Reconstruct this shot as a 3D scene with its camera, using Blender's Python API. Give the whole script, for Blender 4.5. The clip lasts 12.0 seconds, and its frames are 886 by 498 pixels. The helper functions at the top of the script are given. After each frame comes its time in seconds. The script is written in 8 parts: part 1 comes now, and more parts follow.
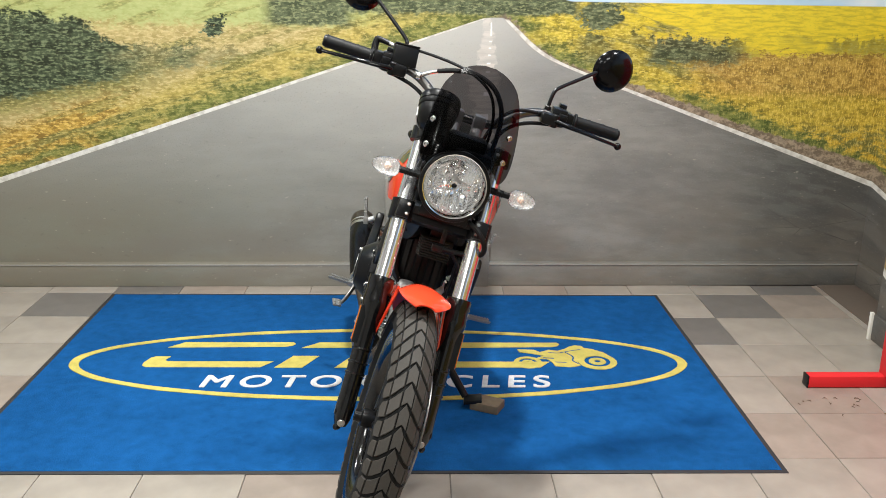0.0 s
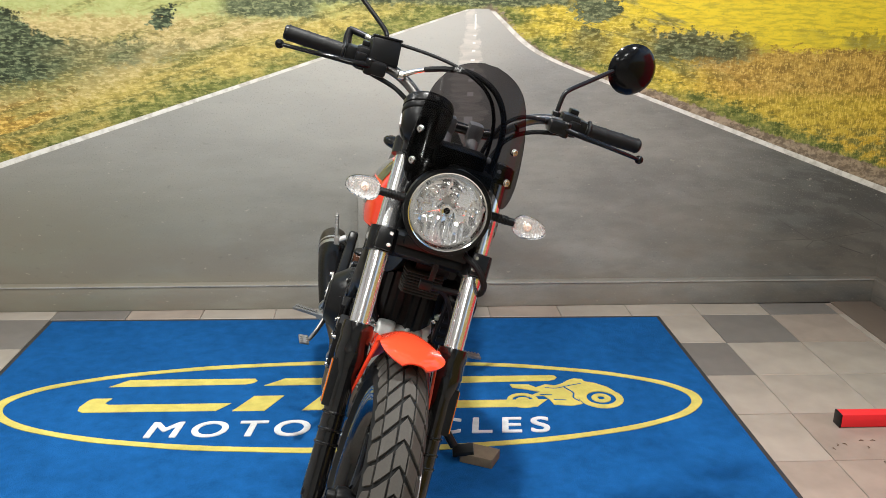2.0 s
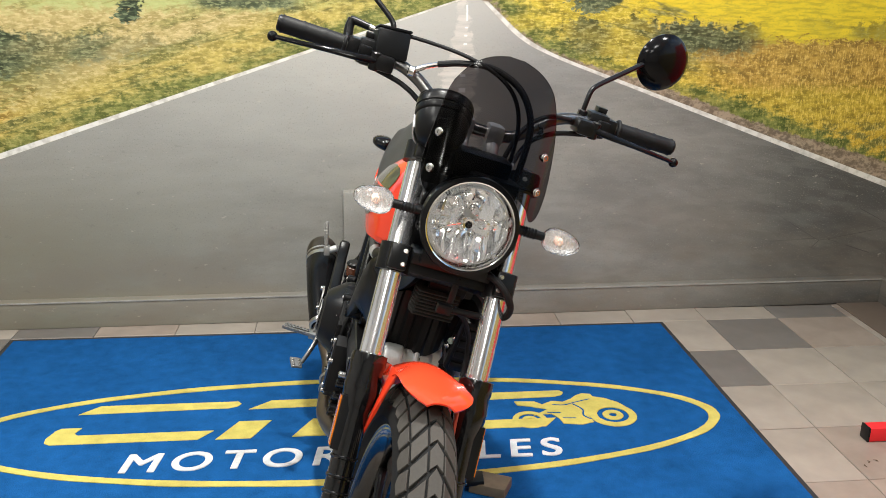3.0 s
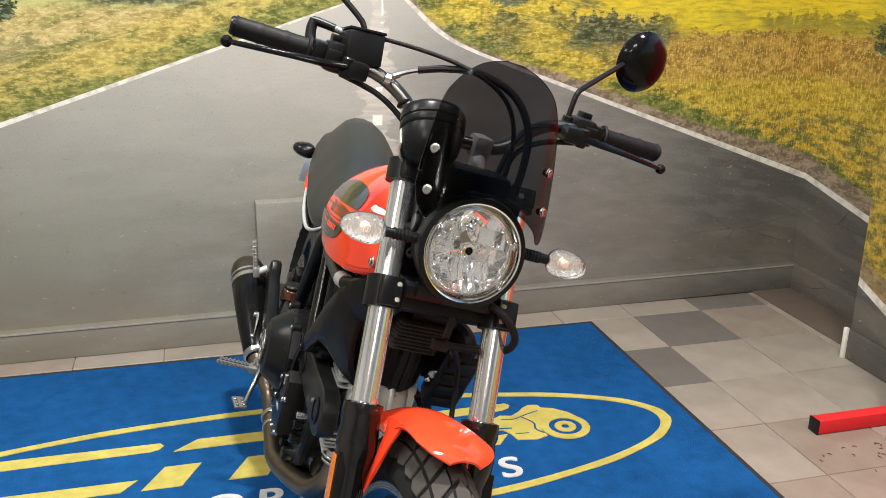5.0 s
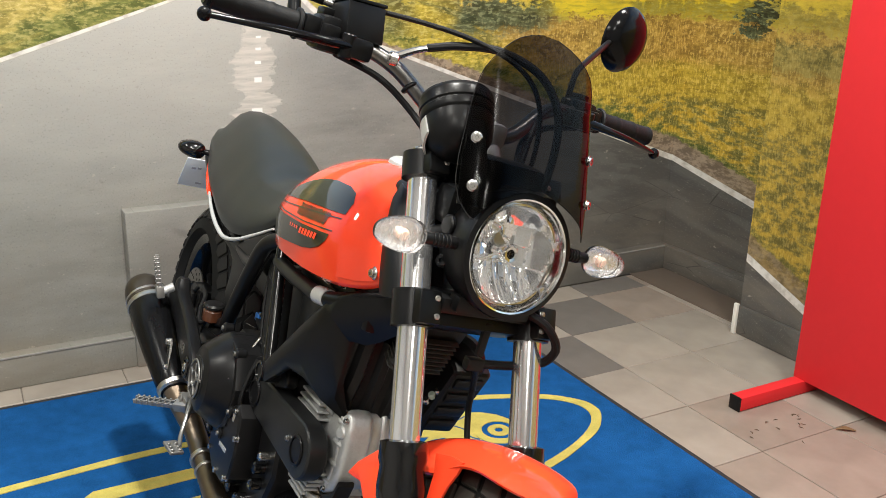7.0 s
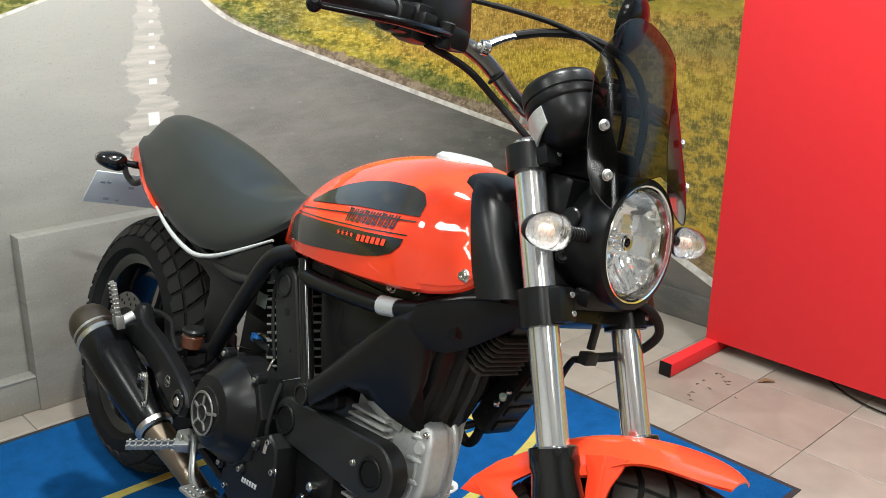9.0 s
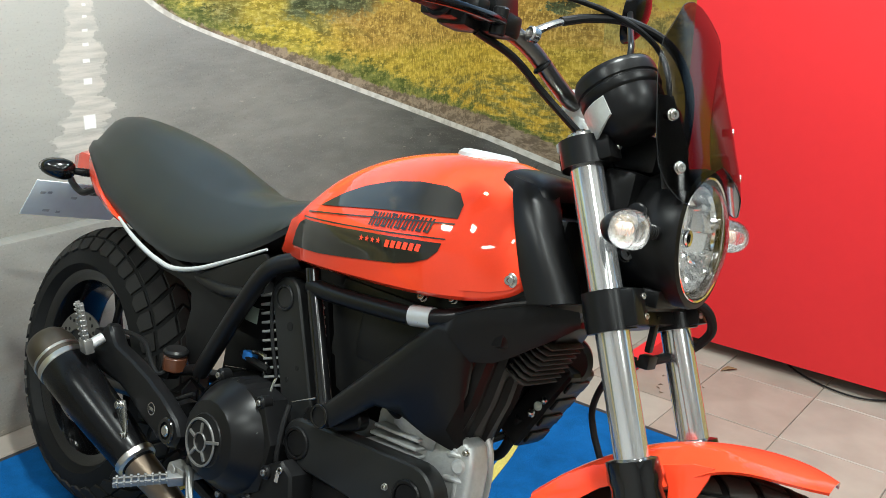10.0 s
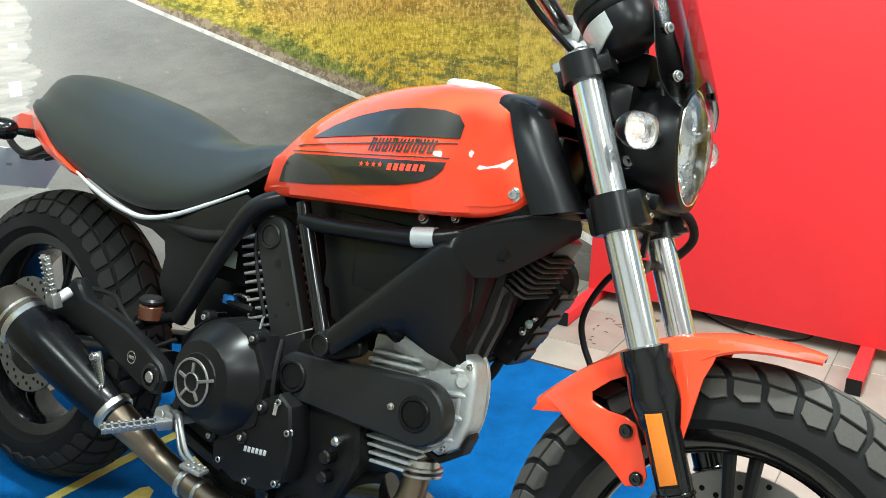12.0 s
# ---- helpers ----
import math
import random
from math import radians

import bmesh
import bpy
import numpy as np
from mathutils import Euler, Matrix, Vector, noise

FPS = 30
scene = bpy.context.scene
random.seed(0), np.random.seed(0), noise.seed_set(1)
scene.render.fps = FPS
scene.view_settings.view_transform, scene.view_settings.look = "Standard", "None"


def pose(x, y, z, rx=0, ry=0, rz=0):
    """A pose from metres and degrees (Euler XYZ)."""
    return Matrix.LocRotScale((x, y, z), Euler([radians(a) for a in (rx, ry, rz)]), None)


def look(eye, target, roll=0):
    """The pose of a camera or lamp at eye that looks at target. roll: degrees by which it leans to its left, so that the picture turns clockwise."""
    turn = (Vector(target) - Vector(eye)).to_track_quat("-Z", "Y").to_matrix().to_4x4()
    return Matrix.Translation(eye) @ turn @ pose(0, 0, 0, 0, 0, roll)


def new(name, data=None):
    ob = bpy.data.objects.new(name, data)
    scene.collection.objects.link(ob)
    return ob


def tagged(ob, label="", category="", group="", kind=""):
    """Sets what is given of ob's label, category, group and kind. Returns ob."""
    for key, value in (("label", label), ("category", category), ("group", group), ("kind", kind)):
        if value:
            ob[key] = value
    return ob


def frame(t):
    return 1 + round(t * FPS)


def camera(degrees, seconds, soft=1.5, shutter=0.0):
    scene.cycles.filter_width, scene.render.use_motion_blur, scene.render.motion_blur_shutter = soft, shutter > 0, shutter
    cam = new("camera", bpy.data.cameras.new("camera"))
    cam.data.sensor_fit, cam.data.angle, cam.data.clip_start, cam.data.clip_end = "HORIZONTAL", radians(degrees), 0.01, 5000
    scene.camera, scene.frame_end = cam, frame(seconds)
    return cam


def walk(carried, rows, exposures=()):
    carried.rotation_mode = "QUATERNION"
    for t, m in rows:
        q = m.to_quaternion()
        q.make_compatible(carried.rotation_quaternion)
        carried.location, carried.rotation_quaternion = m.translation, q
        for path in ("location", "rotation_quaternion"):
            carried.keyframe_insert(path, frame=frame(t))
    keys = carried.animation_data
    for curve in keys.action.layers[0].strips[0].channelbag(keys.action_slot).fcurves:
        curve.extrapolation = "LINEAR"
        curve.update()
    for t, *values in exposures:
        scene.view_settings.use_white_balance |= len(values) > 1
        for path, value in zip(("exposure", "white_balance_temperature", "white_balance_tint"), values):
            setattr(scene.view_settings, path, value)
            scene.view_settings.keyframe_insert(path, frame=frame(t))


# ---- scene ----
cam = camera(52.57, 12.0, soft=0.7)
PATH = [
    (0, (0.143, -3.743, 1.341), (0.195, -1.829, 0.764), 0.7),
    (0.5, (0.117, -3.689, 1.336), (0.176, -1.774, 0.76), 0.6),
    (1, (0.139, -3.567, 1.325), (0.212, -1.654, 0.747), 0.7),
    (1.5, (0.144, -3.45, 1.312), (0.226, -1.538, 0.732), 0.7),
    (2, (0.111, -3.327, 1.305), (0.232, -1.418, 0.721), 0.9),
    (2.5, (0.052, -3.225, 1.295), (0.226, -1.322, 0.705), 1.1),
    (3, (0.026, -3.103, 1.282), (0.224, -1.203, 0.688), 0.7),
    (3.2, (0.023, -3.047, 1.283), (0.225, -1.149, 0.685), 0.8),
    (4.8, (-0.127, -2.88, 1.292), (0.305, -1.027, 0.677), 0.6),
    (5, (-0.157, -2.878, 1.287), (0.338, -1.039, 0.675), 0.7),
    (5.5, (-0.223, -2.833, 1.268), (0.403, -1.035, 0.656), 1.1),
    (6, (-0.271, -2.736, 1.248), (0.44, -0.971, 0.631), 1.3),
    (6.5, (-0.316, -2.649, 1.244), (0.48, -0.921, 0.626), 1.2),
    (6.7, (-0.352, -2.62, 1.241), (0.489, -0.913, 0.624), 1.3),
    (8.3, (-0.612, -2.371, 1.217), (0.574, -0.885, 0.596), 1.2),
    (8.5, (-0.635, -2.343, 1.213), (0.567, -0.87, 0.592), 1.1),
    (9, (-0.732, -2.265, 1.218), (0.575, -0.886, 0.595), 0.9),
    (9.5, (-0.787, -2.155, 1.207), (0.641, -0.9, 0.588), 0.9),
    (10, (-0.805, -2.055, 1.194), (0.665, -0.85, 0.57), 0.9),
    (10.5, (-0.877, -2.014, 1.193), (0.622, -0.849, 0.564), 0.8),
    (11, (-0.952, -1.978, 1.182), (0.606, -0.892, 0.558), 1.0),
    (11.5, (-0.972, -1.963, 1.146), (0.63, -0.94, 0.525), 1.2),
    (12, (-0.973, -1.964, 1.095), (0.656, -0.978, 0.483), 1.3),
]
# seconds, stops, kelvin, tint
EXPOSURES = [(0.0, -0.06, 6600, 11), (2.5, -0.06, 6700, 12), (5.5, -0.10, 6950, 13), (6.7, -0.10, 6950, 13), (8.5, -0.11, 6550, 9), (9.0, -0.01, 6500, 8), (10.0, 0.03, 6300, 4), (10.5, 0.14, 6250, 3), (11.0, 0.30, 6200, 2), (12.0, 0.46, 6100, 0)]
walk(cam, [(t, look(eye, target, roll)) for t, eye, target, roll in PATH], EXPOSURES)

from mathutils.bvhtree import BVHTree

world = bpy.data.worlds.new("room_air")
scene.world = world
world.use_nodes = True
world.node_tree.nodes["Background"].inputs[0].default_value = (0.9, 0.95, 1.0, 1)
world.node_tree.nodes["Background"].inputs[1].default_value = 0.05

CEILING = 2.75
# place on the ceiling, side of the lit square, watts
PANELS = [(-1.45, -0.75, 0.27, 29), (0.10, -1.42, 0.14, 78), (-1.0, -1.95, 0.27, 20), (1.3, -1.7, 0.27, 30), (-1.45, -3.2, 0.50, 30), (0.45, -3.2, 0.50, 34), (-0.6, -4.6, 0.50, 30)]
for px, py, wide, watts in PANELS:
    lamp = bpy.data.lights.new("panel_light", "AREA")
    lamp.shape, lamp.size, lamp.energy, lamp.color = "SQUARE", wide, watts, (0.955, 0.98, 0.945)
    lo = new("panel_light", lamp)
    lo.matrix_world = pose(px, py, CEILING - 0.045)


# ---------- node helpers ----------
class Nodes:
    def __init__(self, name):
        self.mat = bpy.data.materials.new(name)
        self.mat.use_nodes = True
        self.t = self.mat.node_tree
        self.bsdf = self.t.nodes["Principled BSDF"]
        self.out = self.t.nodes["Material Output"]

    def node(self, kind, operation="", use_clamp=False, data_type="", blend_type="", feature="", interpolation_type=""):
        n = self.t.nodes.new(kind)
        if operation:
            n.operation, n.use_clamp = operation, use_clamp
        if data_type:
            n.data_type, n.blend_type = data_type, blend_type
        if feature:
            n.feature = feature
        if interpolation_type:
            n.interpolation_type = interpolation_type
        return n

    def put(self, socket, value):
        if isinstance(value, bpy.types.NodeSocket):
            self.t.links.new(value, socket)
        elif isinstance(value, tuple) and len(value) == 3 and socket.type == "RGBA":
            socket.default_value = (*value, 1)
        else:
            socket.default_value = value

    def math(self, op, a, b=None, c=None, clamp=False):
        n = self.node("ShaderNodeMath", operation=op, use_clamp=clamp)
        for s, v in zip(n.inputs, (a, b, c)):
            if v is not None:
                self.put(s, v)
        return n.outputs[0]

    def mix(self, f, a, b, how="MIX"):
        n = self.node("ShaderNodeMix", data_type="RGBA", blend_type=how)
        self.put(n.inputs[0], f), self.put(n.inputs[6], a), self.put(n.inputs[7], b)
        return n.outputs[2]

    def coords(self, which="Object"):
        return self.node("ShaderNodeTexCoord").outputs[which]

    def scaled(self, vec, s):
        n = self.node("ShaderNodeMapping")
        self.put(n.inputs[0], vec)
        n.inputs[3].default_value = s
        return n.outputs[0]

    def noise(self, vec, scale, detail=3.0, rough=0.55, out="Fac"):
        n = self.node("ShaderNodeTexNoise")
        self.put(n.inputs["Vector"], vec)
        n.inputs["Scale"].default_value, n.inputs["Detail"].default_value, n.inputs["Roughness"].default_value = scale, detail, rough
        return n.outputs[out]

    def voronoi(self, vec, scale, out="Distance", feature="F1"):
        n = self.node("ShaderNodeTexVoronoi", feature=feature)
        self.put(n.inputs["Vector"], vec)
        n.inputs["Scale"].default_value = scale
        return n.outputs[out]

    def step(self, v, lo, hi):
        n = self.node("ShaderNodeMapRange", interpolation_type="SMOOTHSTEP")
        self.put(n.inputs[0], v), self.put(n.inputs[1], lo), self.put(n.inputs[2], hi)
        n.inputs[3].default_value, n.inputs[4].default_value = 0, 1
        return n.outputs[0]

    def ramp(self, v, lo, hi):
        n = self.node("ShaderNodeMapRange")
        self.put(n.inputs[0], v)
        n.inputs[3].default_value, n.inputs[4].default_value = lo, hi
        return n.outputs[0]

    def bump(self, height, strength=0.2, distance=0.002):
        n = self.node("ShaderNodeBump")
        n.inputs["Strength"].default_value, n.inputs["Distance"].default_value = strength, distance
        self.put(n.inputs["Height"], height)
        self.put(self.bsdf.inputs["Normal"], n.outputs[0])

    def set(self, **vals):
        for k, v in vals.items():
            self.put(self.bsdf.inputs[k.replace("_", " ")], v)
        return self.mat


def surface(name, colour, rough=0.5, metal=0.0, vary=0.12, grain=60.0, bump=0.1, depth=0.001, coat=0.0, coarse=4.0, spec=0.5, rvary=0.08, random_piece=0.0):
    """A plain real surface with grain and larger stains in colour, gloss and relief."""
    n = Nodes(name)
    co = n.coords()
    fine, broad = n.noise(co, grain, 4.0), n.noise(co, coarse, 3.0)
    k = n.math("ADD", n.math("MULTIPLY", n.math("SUBTRACT", fine, 0.5), vary), n.math("MULTIPLY", n.math("SUBTRACT", broad, 0.5), vary * 1.2))
    if random_piece:
        info = n.node("ShaderNodeObjectInfo")
        k = n.math("ADD", k, n.math("MULTIPLY", n.math("SUBTRACT", info.outputs["Random"], 0.5), random_piece))
    k = n.math("ADD", k, 1.0)
    hue = n.node("ShaderNodeHueSaturation")
    n.put(hue.inputs["Color"], colour)
    n.put(hue.inputs["Value"], k)
    r = n.math("ADD", rough, n.math("MULTIPLY", n.math("SUBTRACT", broad, 0.5), rvary), clamp=True)
    if bump:
        n.bump(fine, bump, depth)
    return n.set(Base_Color=hue.outputs[0], Roughness=r, Metallic=metal, Coat_Weight=coat, Coat_Roughness=0.04, Specular_IOR_Level=spec)


def clear(name, tint, gloss=0.04, through=1.0, ior=1.45):
    """A thin clear or smoked sheet: tinted see-through with a glossy skin."""
    n = Nodes(name)
    tr, gl = n.node("ShaderNodeBsdfTransparent"), n.node("ShaderNodeBsdfGlossy")
    n.put(tr.inputs[0], tint)
    gl.inputs["Roughness"].default_value = gloss
    fr = n.node("ShaderNodeFresnel")
    fr.inputs[0].default_value = ior
    mx = n.node("ShaderNodeMixShader")
    n.put(mx.inputs[0], fr.outputs[0]), n.put(mx.inputs[1], tr.outputs[0]), n.put(mx.inputs[2], gl.outputs[0])
    n.t.links.new(mx.outputs[0], n.out.inputs[0])
    return n.mat


M_ORANGE = surface("orange_paint", (0.77, 0.052, 0.018), 0.55, 0.0, 0.05, 300, 0.0, coat=1.0, rvary=0.04, spec=0.04)
M_DECAL = surface("dark_decal", (0.012, 0.011, 0.008), 0.4, 0.0, 0.1, 200, 0.0, coat=1.0, spec=0.2)
M_DECAL_RED = surface("orange_decal", (0.75, 0.05, 0.02), 0.3, vary=0.04, bump=0)
M_BLACK = surface("satin_black_metal", (0.0065, 0.0065, 0.007), 0.30, 0.0, 0.3, 120, 0.04, 0.0005, spec=0.22)
M_GLOSS_BLACK = surface("gloss_black_metal", (0.004, 0.004, 0.0045), 0.16, 0.0, 0.2, 90, 0.03, 0.0005, coat=0.3, spec=0.4)
M_SHELL = surface("polished_black_paint", (0.004, 0.004, 0.0045), 0.15, 0.0, 0.2, 90, 0.0, spec=0.16)
M_SILENCER = surface("heat_black_paint", (0.0045, 0.0045, 0.005), 0.24, 0.0, 0.25, 160, 0.03, 0.0004, spec=0.14)
M_PLASTIC = surface("grained_black_plastic", (0.0068, 0.0068, 0.0072), 0.33, 0.0, 0.25, 200, 0.0, 0.0003, spec=0.19)
M_COVER = surface("charcoal_cover_plastic", (0.0125, 0.0130, 0.0135), 0.36, 0.0, 0.25, 240, 0.04, 0.0004, spec=0.3)
M_MATT = surface("matt_black_casting", (0.0065, 0.0065, 0.007), 0.31, 0.0, 0.3, 300, 0.05, 0.0004, spec=0.17)
M_SEAT = surface("seat_vinyl", (0.0150, 0.0172, 0.0172), 0.40, 0.0, 0.12, 700, 0.20, 0.0006, spec=0.42)
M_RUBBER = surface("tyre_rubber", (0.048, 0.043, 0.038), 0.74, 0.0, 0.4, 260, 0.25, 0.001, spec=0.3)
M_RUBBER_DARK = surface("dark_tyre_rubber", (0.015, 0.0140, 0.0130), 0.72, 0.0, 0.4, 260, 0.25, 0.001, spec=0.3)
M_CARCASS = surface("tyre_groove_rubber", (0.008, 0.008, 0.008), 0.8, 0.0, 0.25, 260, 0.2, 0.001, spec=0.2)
M_GRIP = surface("grip_rubber", (0.006, 0.006, 0.0065), 0.55, 0.0, 0.2, 500, 0.3, 0.001, spec=0.2)
M_CHROME = surface("polished_chrome", (0.79, 0.79, 0.81), 0.13, 0.90, 0.05, 60, 0.0, rvary=0.05)
M_ALU = surface("cast_aluminium", (0.50, 0.505, 0.50), 0.42, 0.5, 0.32, 150, 0.45, 0.0015, coarse=30)
M_PEG = surface("worn_peg_metal", (0.27, 0.265, 0.255), 0.38, 0.75, 0.3, 150, 0.3, 0.001, coarse=30)
M_STEEL = surface("bolt_steel", (0.55, 0.54, 0.52), 0.26, 1.0, 0.15, 300, 0.05, 0.0004)
M_EXHAUST = surface("heat_tinted_steel", (0.21, 0.165, 0.125), 0.36, 1.0, 0.3, 40, 0.08, 0.0006, coarse=14)
M_BAR = surface("dark_anodised_bar", (0.16, 0.155, 0.15), 0.30, 1.0, 0.2, 160, 0.06, 0.0005)
M_DISC = surface("brake_disc_steel", (0.24, 0.23, 0.22), 0.36, 1.0, 0.2, 160, 0.06, 0.0005)
M_BRUSHED = surface("brushed_steel", (0.50, 0.48, 0.45), 0.30, 1.0, 0.2, 160, 0.06, 0.0005)
M_STRIP = surface("pale_grey_piping", (0.40, 0.41, 0.41), 0.42, 0.0, 0.10, 200, 0.0)
M_SILVER_STRIP = surface("grey_trim_strip", (0.50, 0.51, 0.51), 0.35, 0.3, 0.08, 200, 0.0)
M_AMBER = surface("amber_reflector", (0.56, 0.145, 0.007), 0.18, 0.0, 0.25, 500, 0.25, 0.001, coat=0.6)
M_LENS = clear("clear_lens", (0.93, 0.93, 0.93), 0.03)
M_SMOKE = clear("smoked_screen", (0.135, 0.128, 0.135), 0.11, ior=1.22)
M_PLATE = surface("pale_acrylic_plate", (0.74, 0.80, 0.86), 0.4, vary=0.1, bump=0)
M_INK = surface("faint_grey_ink", (0.42, 0.46, 0.52), 0.5, vary=0.1, bump=0)
M_BLUE_PLUG = surface("blue_plug_plastic", (0.03, 0.17, 0.52), 0.4, vary=0.1, bump=0)
M_MIRROR = surface("headlight_mirror", (0.96, 0.96, 0.96), 0.08, 1.0, 0.03, 40, 0.0, rvary=0.02)
M_REFLECTOR = surface("bright_reflector", (0.98, 0.98, 0.98), 0.05, 0.82, 0.02, 40, 0.0, rvary=0.02)
M_BOWL = surface("silvered_bowl", (0.93, 0.93, 0.94), 0.18, 0.75, 0.05, 300, 0.2, 0.001)


def milky(name):
    n = Nodes(name)
    tr, gl, df = n.node("ShaderNodeBsdfTransparent"), n.node("ShaderNodeBsdfGlossy"), n.node("ShaderNodeBsdfTranslucent")
    tr.inputs[0].default_value, df.inputs[0].default_value = (0.94, 0.93, 0.92, 1), (0.95, 0.94, 0.93, 1)
    gl.inputs["Roughness"].default_value = 0.08
    wv = n.noise(n.scaled(n.coords(), (1.0, 1.0, 0.3)), 260, 1)
    a, b, fr = n.node("ShaderNodeMixShader"), n.node("ShaderNodeMixShader"), n.node("ShaderNodeFresnel")
    fr.inputs[0].default_value = 1.45
    n.put(a.inputs[0], n.math("ADD", 0.08, n.math("MULTIPLY", n.step(wv, 0.35, 0.65), 0.20))), n.put(a.inputs[1], tr.outputs[0]), n.put(a.inputs[2], df.outputs[0])
    n.put(b.inputs[0], fr.outputs[0]), n.put(b.inputs[1], a.outputs[0]), n.put(b.inputs[2], gl.outputs[0])
    n.t.links.new(b.outputs[0], n.out.inputs[0])
    return n.mat


M_MILKY = milky("fluted_clear_plastic")
M_BULB = surface("pale_amber_bulb", (0.88, 0.64, 0.52), 0.25, 0.0, 0.05, 50, 0.0)
M_RED_PAINT = surface("red_board_paint", (0.65, 0.026, 0.031), 0.5, 0.0, 0.08, 30, 0.05, 0.001, coarse=1.2, spec=0.22)
M_WOOD = surface("worn_wood_block", (0.16, 0.120, 0.078), 0.75, 0.0, 0.5, 70, 0.4, 0.002, coarse=18)
M_LABEL = surface("pale_sticker", (0.34, 0.42, 0.36), 0.4, vary=0.15, bump=0)
M_FLUID = surface("brake_fluid_pot", (0.075, 0.026, 0.013), 0.2, vary=0.2, bump=0)
M_WHITE = surface("pale_grey_wall_paint", (0.46, 0.45, 0.43), 0.7, 0.0, 0.05, 30, 0.1, 0.001, coarse=1.5)
M_CEIL = surface("ceiling_board", (0.80, 0.80, 0.78), 0.85, 0.0, 0.05, 80, 0.2, 0.002, coarse=1.5)
M_TRIM_WHITE = surface("white_trim", (0.72, 0.70, 0.64), 0.5, vary=0.15, bump=0.05)
M_EDGE = surface("mat_rubber_edge", (0.020, 0.021, 0.024), 0.7, 0.0, 0.2, 300, 0.3, 0.001)
M_TILE = surface("pale_floor_tile", (0.290, 0.254, 0.218), 0.42, 0.0, 0.42, 11, 0.04, 0.001, coarse=3.0, random_piece=0.07)
M_TILE_DARK = surface("grey_floor_tile", (0.140, 0.127, 0.117), 0.42, 0.0, 0.36, 16, 0.05, 0.001, coarse=5, random_piece=0.10)
M_TILE_PINK = surface("pinkish_floor_tile", (0.262, 0.214, 0.180), 0.46, 0.0, 0.45, 14, 0.05, 0.001, coarse=5, random_piece=0.12)
M_GROUT = surface("floor_joint", (0.185, 0.160, 0.138), 0.85, 0.0, 0.3, 90, 0.1, 0.001)
# paler than the print: light on the ledge's edge, put into the colour
M_LEDGE_EDGE = surface("worn_paper_edge", (0.27, 0.26, 0.24), 0.7, vary=0.5, bump=0.1, coarse=9)
M_BROWN = surface("brown_floor_strip", (0.115, 0.088, 0.070), 0.5, 0.0, 0.2, 40, 0.1, 0.001)


def pile(name, colour, vary):
    n = Nodes(name)
    co = n.coords()
    tuft, broad, mid = n.noise(co, 420, 2.0), n.noise(co, 3.2, 4.0), n.noise(co, 22, 4.0)
    k = n.math("ADD", n.math("MULTIPLY", n.math("SUBTRACT", tuft, 0.5), vary), n.math("MULTIPLY", n.math("SUBTRACT", broad, 0.5), 0.62))
    k = n.math("ADD", n.math("ADD", k, 1.0), n.math("MULTIPLY", n.math("SUBTRACT", mid, 0.5), 0.70))
    hue = n.node("ShaderNodeHueSaturation")
    n.put(hue.inputs["Color"], colour), n.put(hue.inputs["Value"], k)
    n.bump(tuft, 0.6, 0.004)
    return n.set(Base_Color=hue.outputs[0], Roughness=0.95, Specular_IOR_Level=0.03)


M_MAT_BLUE = pile("blue_mat_pile", (0.0075, 0.077, 0.240), 0.7)
M_MAT_YELLOW = pile("yellow_mat_pile", (0.51, 0.43, 0.115), 0.5)
M_MAT_WHITE = pile("white_mat_pile", (0.58, 0.59, 0.60), 0.4)


